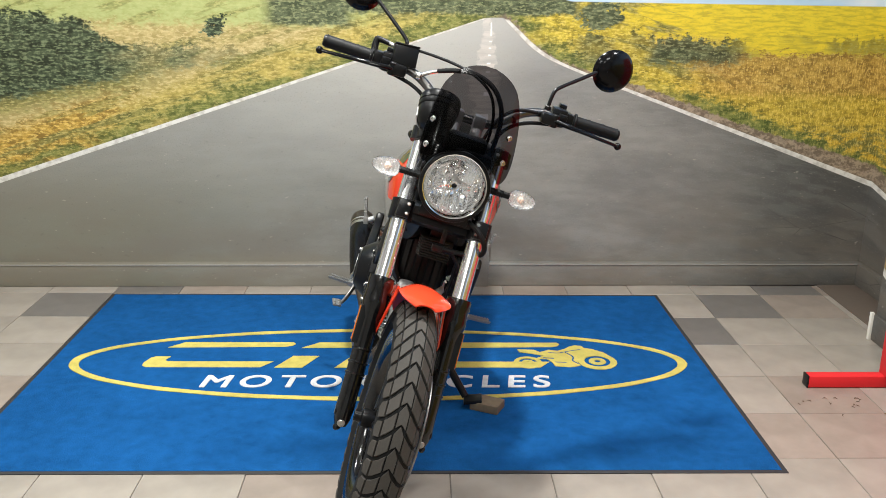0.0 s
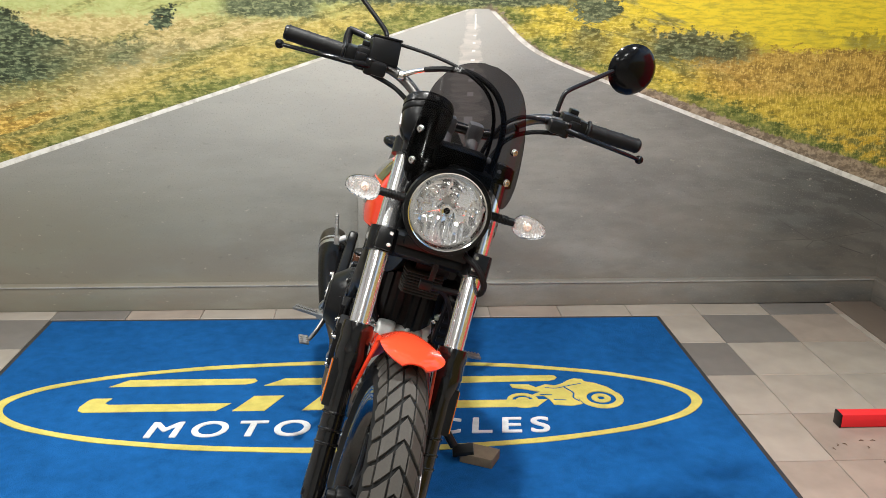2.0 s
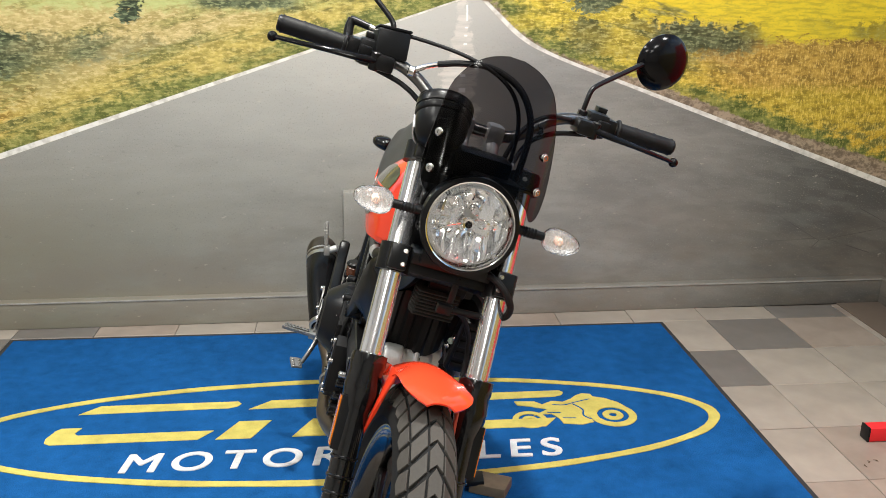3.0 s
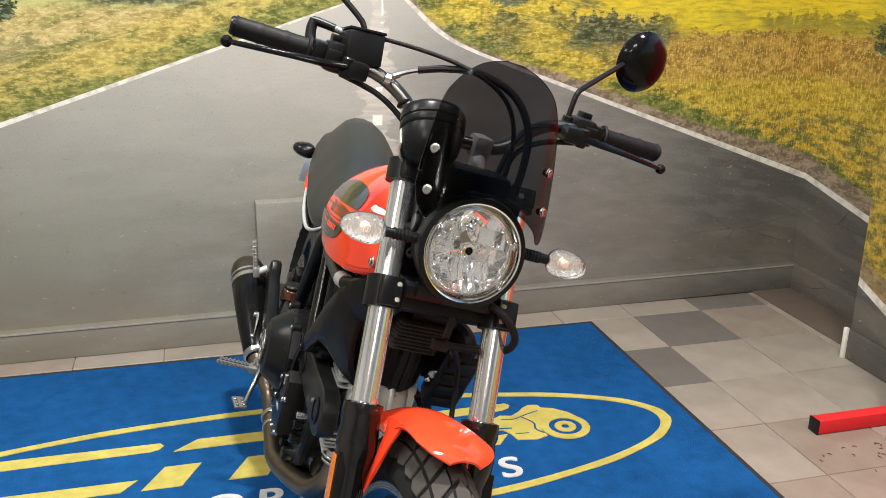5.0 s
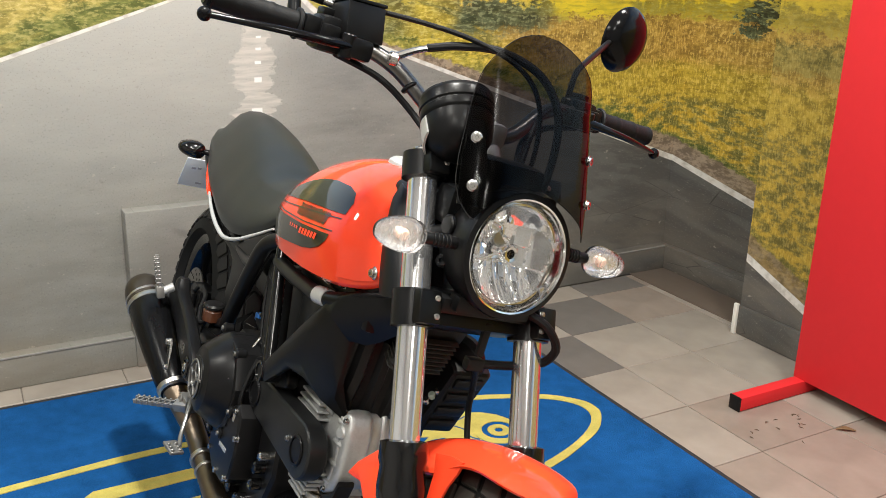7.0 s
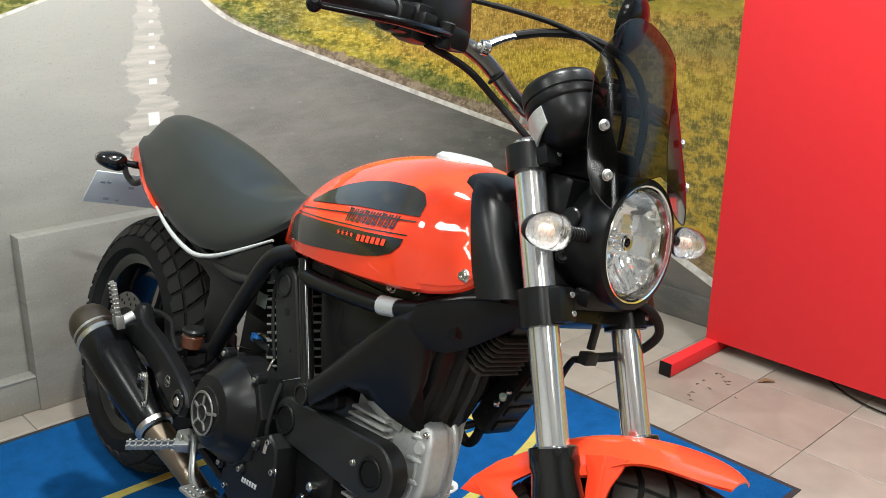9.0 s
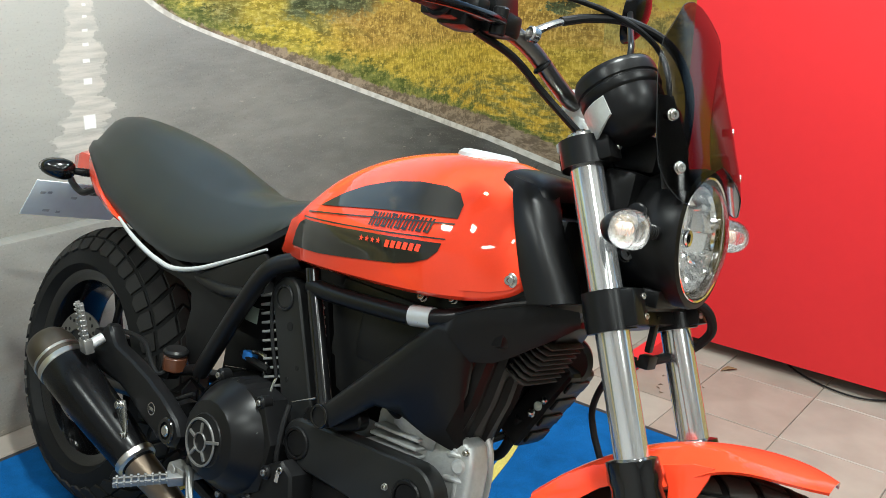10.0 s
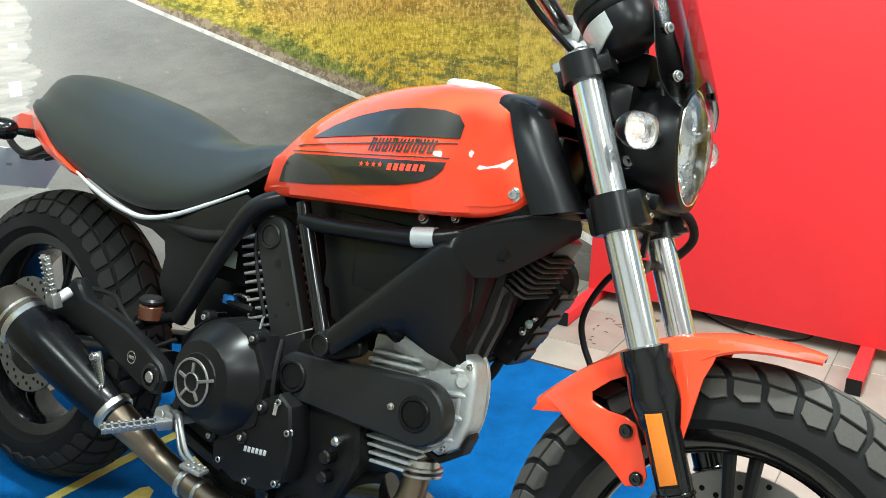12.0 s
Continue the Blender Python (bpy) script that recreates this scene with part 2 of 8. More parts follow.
def print_material(name, lower=False):
    """The printed country-road wallpaper, laid out in metres along the wall (u) and up it (v)."""
    n = Nodes(name)
    uv = n.node("ShaderNodeUVMap")
    uv.uv_map = "print"
    sep = n.node("ShaderNodeSeparateXYZ")
    n.put(sep.inputs[0], uv.outputs[0])
    u0, v0 = sep.outputs[0], sep.outputs[1]
    M, S = n.math, n.step
    vec = uv.outputs[0]
    wob = M("MULTIPLY", M("SUBTRACT", n.noise(vec, 9, 4), 0.5), 0.05)
    wob_fine = M("MULTIPLY", M("SUBTRACT", n.noise(vec, 55, 3), 0.5), 0.035)
    u, v = u0, v0
    vw = M("ADD", M("ADD", v, wob), wob_fine)
    uw = M("ADD", M("ADD", u, wob), wob_fine)
    d = M("MAXIMUM", M("SUBTRACT", 1.225, v), 0.03)
    inv = M("DIVIDE", 1.0, d)
    comb = n.node("ShaderNodeCombineXYZ")
    n.put(comb.inputs[0], M("MULTIPLY", M("SUBTRACT", u, 0.45), inv)), n.put(comb.inputs[1], M("MULTIPLY", inv, 2.2))
    persp = comb.outputs[0]
    grass_mid = n.noise(n.scaled(vec, (0.7, 1.0, 1.0)), 24, 5, 0.65)


    def tex(dark, light, *fields):
        k = fields[0]
        for f_ in fields[1:]:
            k = M("ADD", M("MULTIPLY", k, 0.62), M("MULTIPLY", f_, 0.38))
        return n.mix(n.step(k, 0.42, 0.59), dark, light)

    # distances to the road's edges, up the wall
    eL = M("SUBTRACT", v, M("ADD", 0.439, M("MULTIPLY", M("ADD", u, 1.726), 0.345)))
    uR = M("SMOOTH_MAX", M("ADD", 0.705, M("DIVIDE", M("SUBTRACT", 1.001, v), 0.362)), M("ADD", 0.505, M("MULTIPLY", M("SUBTRACT", 1.17, v), 1.02)), 0.16)
    eR = M("MULTIPLY", M("SUBTRACT", u, uR), 0.355)
    wR = M("ADD", eR, wob_fine)
    wL = M("ADD", eL, wob_fine)
    right = S(u, 0.44, 0.50)

    # layered growth: leaf-sized flecks, tussocks and long drifts that run with the road
    fleck = n.noise(n.scaled(vec, (1.0, 1.25, 1.0)), 66, 2.2, 0.62)
    tussock = n.noise(n.scaled(vec, (0.8, 1.35, 1.0)), 21, 4, 0.68)
    patchy = n.noise(n.scaled(vec, (0.7, 1.3, 1.0)), 3.4, 3, 0.6)
    lay_l, lay_r = n.node("ShaderNodeCombineXYZ"), n.node("ShaderNodeCombineXYZ")
    n.put(lay_l.inputs[0], M("MULTIPLY", u, 0.45)), n.put(lay_l.inputs[1], M("MULTIPLY", M("SUBTRACT", v, M("MULTIPLY", u, 0.30)), 2.6))
    n.put(lay_r.inputs[0], M("MULTIPLY", u, 0.45)), n.put(lay_r.inputs[1], M("MULTIPLY", M("ADD", v, M("MULTIPLY", u, 0.24)), 2.6))
    drift_l, drift_r = n.noise(lay_l.outputs[0], 8.0, 5, 0.62), n.noise(lay_r.outputs[0], 8.0, 5, 0.62)
    smear = n.noise(n.scaled(vec, (0.55, 1.7, 1.0)), 62, 3.5, 0.62)
    stem = n.noise(n.scaled(vec, (2.6, 0.62, 1.0)), 58, 4.0, 0.70)
    near = M("MULTIPLY", S(u, 0.9, 2.0), S(v, 1.12, 0.98))
    blade = M("ADD", M("MULTIPLY", M("ADD", M("MULTIPLY", stem, near), M("MULTIPLY", smear, M("SUBTRACT", 1.0, near))), 0.66), M("MULTIPLY", fleck, 0.34))
    ragged = M("ADD", M("MULTIPLY", M("SUBTRACT", tussock, 0.5), 0.14), M("MULTIPLY", M("SUBTRACT", fleck, 0.5), 0.06))
    vr, ur = M("ADD", v, ragged), M("ADD", u, M("MULTIPLY", ragged, 1.6))

    def growth(dark, mid, light, spread=1.0):
        """Three tones of one plant cover, from the shade between the stems to the lit tips."""
        c = n.mix(S(tussock, 0.36, 0.60), dark, mid)
        c = n.mix(M("MULTIPLY", S(blade, 0.50, 0.58), 0.80 * spread), c, light)
        return n.mix(M("MULTIPLY", S(blade, 0.47, 0.39), 0.78 * spread), c, dark)

    pale = growth((0.33, 0.36, 0.13), (0.40, 0.43, 0.17), (0.47, 0.49, 0.22), 0.5)
    tan = growth((0.34, 0.27, 0.10), (0.49, 0.39, 0.17), (0.64, 0.51, 0.26), 0.8)
    rust = growth((0.23, 0.130, 0.038), (0.47, 0.285, 0.085), (0.68, 0.46, 0.17))
    straw = growth((0.33, 0.225, 0.070), (0.51, 0.365, 0.135), (0.68, 0.51, 0.22), 0.9)
    olive = growth((0.115, 0.115, 0.034), (0.25, 0.235, 0.070), (0.44, 0.38, 0.14))
    golden = growth((0.22, 0.145, 0.020), (0.54, 0.355, 0.042), (0.76, 0.54, 0.11))
    lime_left = growth((0.25, 0.205, 0.045), (0.47, 0.37, 0.085), (0.64, 0.51, 0.17), 0.7)
    lime = growth((0.29, 0.225, 0.026), (0.57, 0.44, 0.058), (0.77, 0.61, 0.14), 0.9)
    green = growth((0.060, 0.085, 0.018), (0.19, 0.215, 0.060), (0.34, 0.32, 0.11), 0.8)
    leaves = growth((0.012, 0.019, 0.010), (0.060, 0.082, 0.044), (0.20, 0.24, 0.13))
    leaves_far = growth((0.045, 0.058, 0.027), (0.12, 0.14, 0.072), (0.26, 0.28, 0.14))
    # the left side, from far to near
    left = n.mix(S(vr, 1.17, 1.11), pale, tan)
    left = n.mix(M("MULTIPLY", S(drift_l, 0.52, 0.62), 0.6), left, olive)
    left = n.mix(M("MULTIPLY", S(M("ADD", wL, ragged), 0.22, 0.12), 0.8), left, lime_left)
    left = n.mix(M("MULTIPLY", S(M("ADD", wL, ragged), 0.27, 0.17), S(M("ADD", u, M("MULTIPLY", ragged, 3.0)), -1.05, -1.3)), left, n.mix(0.5, golden, rust))
    left = n.mix(M("MULTIPLY", S(M("ADD", wL, ragged), 0.40, 0.10), M("MULTIPLY", S(drift_l, 0.49, 0.60), 0.85)), left, olive)
    left = n.mix(M("MULTIPLY", S(M("ADD", wL, ragged), 0.11, 0.05), M("MULTIPLY", S(patchy, 0.38, 0.50), 0.85)), left, green)
    b_top = M("ADD", 1.045, M("MULTIPLY", S(u, -1.10, -1.38), 0.125))
    b_top = M("ADD", b_top, M("MULTIPLY", M("SUBTRACT", n.noise(n.scaled(vec, (1.0, 0.01, 1.0)), 9, 4, 0.7), 0.5), 0.14))
    b_low = M("ADD", 0.800, M("MULTIPLY", M("ADD", u, 1.68), 0.195))
    shade = M("MULTIPLY", S(vr, M("SUBTRACT", b_low, 0.09), M("SUBTRACT", b_low, 0.02)), S(M("SUBTRACT", vr, b_low), 0.10, 0.04))
    left = n.mix(M("MULTIPLY", shade, M("MULTIPLY", S(u, -0.8, -1.2), 0.85)), left, olive)
    dense = M("MULTIPLY", M("MULTIPLY", S(vr, M("ADD", b_top, 0.014), M("SUBTRACT", b_top, 0.014)), S(vr, M("SUBTRACT", b_low, 0.025), M("ADD", b_low, 0.025))), S(ur, -0.40, -0.50))
    thin = M("ADD", S(u, -0.95, -1.25), M("MULTIPLY", S(patchy, 0.40, 0.56), 0.80), None, True)
    left = n.mix(M("MULTIPLY", dense, M("ADD", 0.38, M("MULTIPLY", thin, 0.60))), left, n.mix(S(u, -1.30, -0.95), leaves, leaves_far))
    lone = S(M("ADD", M("POWER", M("SUBTRACT", ur, -0.735), 2.0), M("POWER", M("SUBTRACT", vr, 1.13), 2.0)), 0.0022, 0.0012)
    left = n.mix(lone, left, leaves)

    # the right side
    rows_far = n.noise(n.scaled(vec, (0.5, 2.6, 1.0)), 30, 4)
    yellow = n.mix(S(rows_far, 0.32, 0.60), (0.52, 0.40, 0.035), (0.76, 0.57, 0.04))
    yellow = n.mix(M("MULTIPLY", S(fleck, 0.55, 0.66), 0.30), yellow, (0.38, 0.33, 0.05))
    rgt = n.mix(S(vr, 1.135, 1.085), yellow, straw)
    rgt = n.mix(M("MULTIPLY", S(drift_r, 0.54, 0.62), 0.5), rgt, olive)
    rgt = n.mix(M("MULTIPLY", S(M("ADD", u, M("MULTIPLY", ragged, 3.0)), 1.25, 1.55), M("MULTIPLY", S(vr, 1.08, 1.03), S(u, 2.1, 1.8))), rgt, rust)
    rgt = n.mix(M("MULTIPLY", S(M("ADD", wR, ragged), M("ADD", 0.24, M("MULTIPLY", S(u, 1.6, 2.2), 0.22)), M("ADD", 0.17, M("MULTIPLY", S(u, 1.6, 2.2), 0.20))), 0.95), rgt, n.mix(S(u, 1.1, 1.6), lime, n.mix(S(u, 1.8, 2.1), golden, n.mix(0.2, golden, lime))))
    rgt = n.mix(M("MULTIPLY", M("MULTIPLY", S(wR, 0.32, 0.24), S(wR, 0.10, 0.16)), M("MULTIPLY", S(drift_r, 0.50, 0.60), 0.8)), rgt, olive)
    # the nearer meadow in bands: crop field, rusty seed heads, a bright drift, tufted grass
    meadow = n.mix(S(vr, 1.060, 1.035), yellow, n.mix(0.40, rust, golden))
    meadow = n.mix(M("MULTIPLY", S(vr, 0.900, 0.840), 0.80), meadow, n.mix(0.35, lime, golden))
    meadow = n.mix(M("MULTIPLY", S(vr, 0.760, 0.680), 0.85), meadow, n.mix(S(tussock, 0.44, 0.58), olive, golden))
    hedge = M("MULTIPLY", M("MULTIPLY", S(vr, 0.90, 0.935), S(vr, 1.03, 0.985)), S(u, 2.56, 2.62))
    meadow = n.mix(M("MULTIPLY", hedge, 0.80), meadow, n.mix(0.5, green, leaves_far))
    rgt = n.mix(S(u, 1.20, 1.60), rgt, meadow)
    strip = M("ADD", 0.055, M("MULTIPLY", S(u, 0.8, 1.6), 0.055))
    rgt = n.mix(M("MULTIPLY", S(M("ADD", wR, ragged), M("ADD", strip, 0.03), M("SUBTRACT", strip, 0.02)), M("ADD", 0.35, M("MULTIPLY", S(patchy, 0.38, 0.52), 0.60))), rgt, green)
    crest = M("MULTIPLY", M("SUBTRACT", n.noise(n.scaled(vec, (1.0, 0.01, 1.0)), 6, 4, 0.75), 0.5), 0.20)
    low = M("ADD", 0.995, M("MULTIPLY", S(u, 1.45, 1.65), 0.055))
    shrub_row = M("MULTIPLY", S(vr, M("SUBTRACT", low, 0.02), M("ADD", low, 0.02)), S(M("ADD", vr, crest), 1.122, 1.098))
    shrub_row = M("MULTIPLY", shrub_row, M("MULTIPLY", S(n.noise(vec, 2.3, 2), 0.34, 0.46), S(u, 0.74, 0.90)))
    rgt = n.mix(M("MULTIPLY", shrub_row, M("SUBTRACT", 0.92, M("MULTIPLY", S(u, 1.45, 1.6), 0.35))), rgt, n.mix(0.5, leaves, leaves_far))
    big = S(M("ADD", M("MULTIPLY", M("POWER", M("SUBTRACT", ur, 2.405), 2.0), 2.6), M("MULTIPLY", M("POWER", M("SUBTRACT", vr, 1.055), 2.0), 0.8)), 0.0060, 0.0030)
    rgt = n.mix(big, rgt, leaves)
    lone_r = S(M("ADD", M("POWER", M("SUBTRACT", ur, 0.915), 2.0), M("MULTIPLY", M("POWER", M("SUBTRACT", vr, 1.2), 2.0), 3.0)), 0.0115, 0.0075)
    rgt = n.mix(lone_r, rgt, leaves_far)
    gravel = tex((0.16, 0.120, 0.085), (0.36, 0.28, 0.20), grass_mid, fleck)
    verge = M("ADD", M("ADD", 0.010, M("MULTIPLY", S(u, 0.65, 1.25), 0.038)), M("MULTIPLY", S(u, 1.5, 2.2), 0.045))
    rgt = n.mix(S(M("ADD", wR, M("MULTIPLY", ragged, 0.12)), M("ADD", verge, 0.006), M("SUBTRACT", verge, 0.004)), rgt, gravel)
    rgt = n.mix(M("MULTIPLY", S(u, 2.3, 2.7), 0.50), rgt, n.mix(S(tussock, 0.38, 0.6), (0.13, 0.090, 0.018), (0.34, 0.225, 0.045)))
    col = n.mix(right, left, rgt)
    # far trees and sky
    trees = M("MULTIPLY", S(vw, 1.185, 1.205), M("MULTIPLY", S(uw, -0.56, -0.48), S(uw, 0.86, 0.78)))
    hollow = M("MULTIPLY", S(vw, 1.13, 1.15), M("MULTIPLY", S(uw, -0.56, -0.48), S(uw, -0.12, -0.2)))
    col = n.mix(M("MAXIMUM", trees, hollow), col, leaves_far)
    sky_line = M("ADD", 1.252, M("MULTIPLY", S(u, 0.8, 0.5), 0.12))
    sky_line = M("ADD", sky_line, M("MULTIPLY", S(u, 0.3, -0.6), 0.12))
    sky = n.mix(S(v, 1.25, 2.6), (0.46, 0.62, 0.76), (0.12, 0.30, 0.62))
    cloud = n.noise(n.scaled(vec, (1.0, 2.0, 1.0)), 1.6, 6)
    sky = n.mix(S(cloud, 0.5, 0.7), sky, (0.75, 0.78, 0.80))
    col = n.mix(S(v, sky_line, M("ADD", sky_line, 0.006)), col, sky)

    # the road
    streak = n.noise(n.scaled(vec, (0.7, 2.2, 1.0)), 3.2, 5, 0.6)
    speck = n.noise(vec, 170, 3, 0.7)
    along = n.noise(persp, 5.0, 3)
    asphalt = n.mix(n.step(streak, 0.3, 0.72), (0.181, 0.177, 0.164), (0.272, 0.263, 0.238))
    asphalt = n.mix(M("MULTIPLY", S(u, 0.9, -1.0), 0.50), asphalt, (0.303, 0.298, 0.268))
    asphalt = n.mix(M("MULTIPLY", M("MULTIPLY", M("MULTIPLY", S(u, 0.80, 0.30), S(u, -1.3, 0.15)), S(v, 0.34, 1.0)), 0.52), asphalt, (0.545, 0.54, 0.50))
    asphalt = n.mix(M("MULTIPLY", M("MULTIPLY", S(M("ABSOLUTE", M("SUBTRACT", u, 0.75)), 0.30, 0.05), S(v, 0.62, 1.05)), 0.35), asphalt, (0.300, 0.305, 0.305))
    asphalt = n.mix(M("MULTIPLY", S(u, 1.0, 2.1), 0.88), asphalt, (0.062, 0.060, 0.057))
    asphalt = n.mix(M("MULTIPLY", S(along, 0.45, 0.62), 0.14), asphalt, (0.32, 0.315, 0.295))
    asphalt = n.mix(M("MULTIPLY", S(speck, 0.56, 0.70), 0.34), asphalt, (0.38, 0.36, 0.33))
    asphalt = n.mix(M("MULTIPLY", S(speck, 0.44, 0.30), 0.34), asphalt, (0.09, 0.086, 0.078))
    olive_wash = M("MULTIPLY", M("MULTIPLY", S(u, 0.2, -1.3), S(v, 0.75, 0.25)), M("ADD", 0.45, M("MULTIPLY", streak, 0.5)))
    asphalt = n.mix(olive_wash, asphalt, (0.165, 0.158, 0.112))
    brown_wash = M("MULTIPLY", S(v, 0.55, 0.12), M("MULTIPLY", S(n.noise(n.scaled(vec, (0.6, 1.6, 1.0)), 2.6, 4, 0.65), 0.38, 0.62), 0.5))
    asphalt = n.mix(brown_wash, asphalt, (0.185, 0.155, 0.122))
    pits = n.noise(n.scaled(vec, (0.8, 1.5, 1.0)), 34, 3, 0.6)
    asphalt = n.mix(M("MULTIPLY", S(pits, 0.66, 0.74), 0.40), asphalt, (0.46, 0.42, 0.35))
    asphalt = n.mix(M("MULTIPLY", S(pits, 0.36, 0.28), 0.16), asphalt, (0.070, 0.066, 0.058))
    crack = n.voronoi(n.scaled(vec, (0.55, 1.5, 1.0)), 5.5, "Distance", "DISTANCE_TO_EDGE")
    asphalt = n.mix(M("MULTIPLY", S(crack, 0.010, 0.002), M("MULTIPLY", S(u, 1.5, 2.2), M("MULTIPLY", S(n.noise(vec, 5, 3), 0.50, 0.58), 0.7))), asphalt, (0.035, 0.033, 0.03))
    asphalt = n.mix(M("MULTIPLY", S(v, 0.92, 1.17), 0.55), asphalt, (0.50, 0.49, 0.46))
    # the worn paint down the middle, and its dashes
    half = M("MULTIPLY", d, M("MAXIMUM", 0.03, M("ADD", 0.135, M("MULTIPLY", M("SUBTRACT", n.noise(n.scaled(vec, (0.10, 1.0, 1.0)), 15, 4.0, 0.55), 0.5), 0.42))))
    patch = M("MULTIPLY", S(M("ABSOLUTE", M("SUBTRACT", M("ADD", M("ADD", u, M("MULTIPLY", wob_fine, 1.6)), M("MULTIPLY", M("SUBTRACT", n.noise(n.scaled(vec, (0.10, 1.0, 1.0)), 11, 3.0), 0.46), M("MULTIPLY", d, 0.36))), 0.425)), M("ADD", half, 0.012), half), M("ADD", 0.25, M("MULTIPLY", S(n.noise(n.scaled(vec, (0.6, 5.0, 1.0)), 9, 5, 0.65), 0.34, 0.66), 0.75)))
    patch = M("MULTIPLY", patch, M("MULTIPLY", S(v, 0.50, 0.70), 0.66))
    asphalt = n.mix(patch, asphalt, (0.66, 0.61, 0.55))
    dashes = 0.0
    for ua, ub, va, vb in ((0.365, 0.438, 0.42, 0.468), (0.402, 0.440, 0.731, 0.772), (0.413, 0.441, 0.849, 0.868), (0.417, 0.441, 0.905, 0.919),
                           (0.421, 0.442, 0.948, 0.960), (0.424, 0.443, 0.985, 0.995), (0.428, 0.444, 1.02, 1.03), (0.430, 0.445, 1.05, 1.06), (0.432, 0.446, 1.078, 1.087), (0.436, 0.446, 1.105, 1.165)):
        uu, vv = M("ADD", u, M("MULTIPLY", wob_fine, 0.12)), M("ADD", v, M("MULTIPLY", wob_fine, 0.12))
        box = M("MULTIPLY", M("MULTIPLY", S(uu, ua, ua + 0.004), S(uu, ub, ub - 0.004)), M("MULTIPLY", S(vv, va, va + 0.004), S(vv, vb, vb - 0.004)))
        dashes = M("MAXIMUM", dashes, box)
    asphalt = n.mix(dashes, asphalt, (0.80, 0.79, 0.76))
    on_road = M("MULTIPLY", M("MULTIPLY", S(eL, 0.003, -0.003), S(eR, 0.003, -0.003)), S(v, 1.186, 1.180))
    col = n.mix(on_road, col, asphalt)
    paint = n.mix(S(n.noise(vec, 30, 3), 0.3, 0.6), (0.48, 0.455, 0.41), (0.70, 0.68, 0.63))
    thick = M("ADD", 0.003, M("MULTIPLY", d, 0.026))
    lineL = M("MULTIPLY", M("MULTIPLY", S(eL, -0.002, 0.001), S(eL, M("ADD", thick, 0.003), thick)), S(v, 1.185, 1.175))
    lineR = M("MULTIPLY", M("MULTIPLY", S(eR, -0.002, 0.001), S(eR, M("ADD", thick, 0.003), thick)), S(v, 1.18, 1.17))
    col = n.mix(M("MAXIMUM", lineL, lineR), col, paint)
    scuff = n.noise(n.scaled(vec, (0.3, 5.0, 1.0)), 14, 3)
    n.bump(n.noise(vec, 40, 4), 0.05, 0.002)
    return n.set(Base_Color=col, Roughness=M("ADD", 0.44, M("MULTIPLY", scuff, 0.12)), Specular_IOR_Level=0.28)


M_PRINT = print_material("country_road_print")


# ---------- mesh helpers ----------
def link_mesh(name, bm, mats, parent=None, label="", smooth=True, angle=0.6):
    bmesh.ops.recalc_face_normals(bm, faces=bm.faces)
    me = bpy.data.meshes.new(name)
    bm.to_mesh(me)
    bm.free()
    for m in mats if isinstance(mats, (list, tuple)) else [mats]:
        me.materials.append(m)
    if smooth:
        me.shade_smooth()
        me.set_sharp_from_angle(angle=angle)
    ob = new(name, me)
    if parent:
        ob.parent = parent
    if label:
        ob["label"] = label
    return ob


def part(name, bm, material, parent, label="", angle=0.6):
    return link_mesh(name, bm, material, parent, label, angle=angle)


def add_box(bm, lo, hi, bevel=0.0, m=None, seg=2):
    r = bmesh.ops.create_cube(bm, size=1.0)
    vs = r["verts"]
    for v in vs:
        v.co = Vector([lo[i] + (v.co[i] + 0.5) * (hi[i] - lo[i]) for i in range(3)])
    if bevel:
        es = list({e for v in vs for e in v.link_edges})
        r2 = bmesh.ops.bevel(bm, geom=es, offset=bevel, segments=seg, affect="EDGES", profile=0.6)
        vs = list({v for f in r2["faces"] for v in f.verts} | {v for v in vs if v.is_valid})
    if m:
        bmesh.ops.transform(bm, matrix=m, verts=[v for v in vs if v.is_valid])
    return bm


def curve_points(pts, n=6):
    """Catmull-Rom through the points."""
    p = [Vector(q) for q in pts]
    if len(p) < 3:
        return p
    p = [2 * p[0] - p[1]] + p + [2 * p[-1] - p[-2]]
    out = []
    for i in range(1, len(p) - 2):
        for k in range(n):
            t = k / n
            a, b, c, d = p[i - 1], p[i], p[i + 1], p[i + 2]
            out.append(0.5 * ((2 * b) + (c - a) * t + (2 * a - 5 * b + 4 * c - d) * t * t + (3 * b - a - 3 * c + d) * t ** 3))
    out.append(p[-2])
    return out


def add_rings(bm, rings, closed=True, cap=True):
    rows = [[bm.verts.new(q) for q in r] for r in rings]
    m = len(rows[0])
    for a, b in zip(rows, rows[1:]):
        for i in range(m if closed else m - 1):
            j = (i + 1) % m
            bm.faces.new((a[i], a[j], b[j], b[i]))
    if cap and closed:
        bm.faces.new(rows[0][::-1])
        bm.faces.new(rows[-1])
    return rows


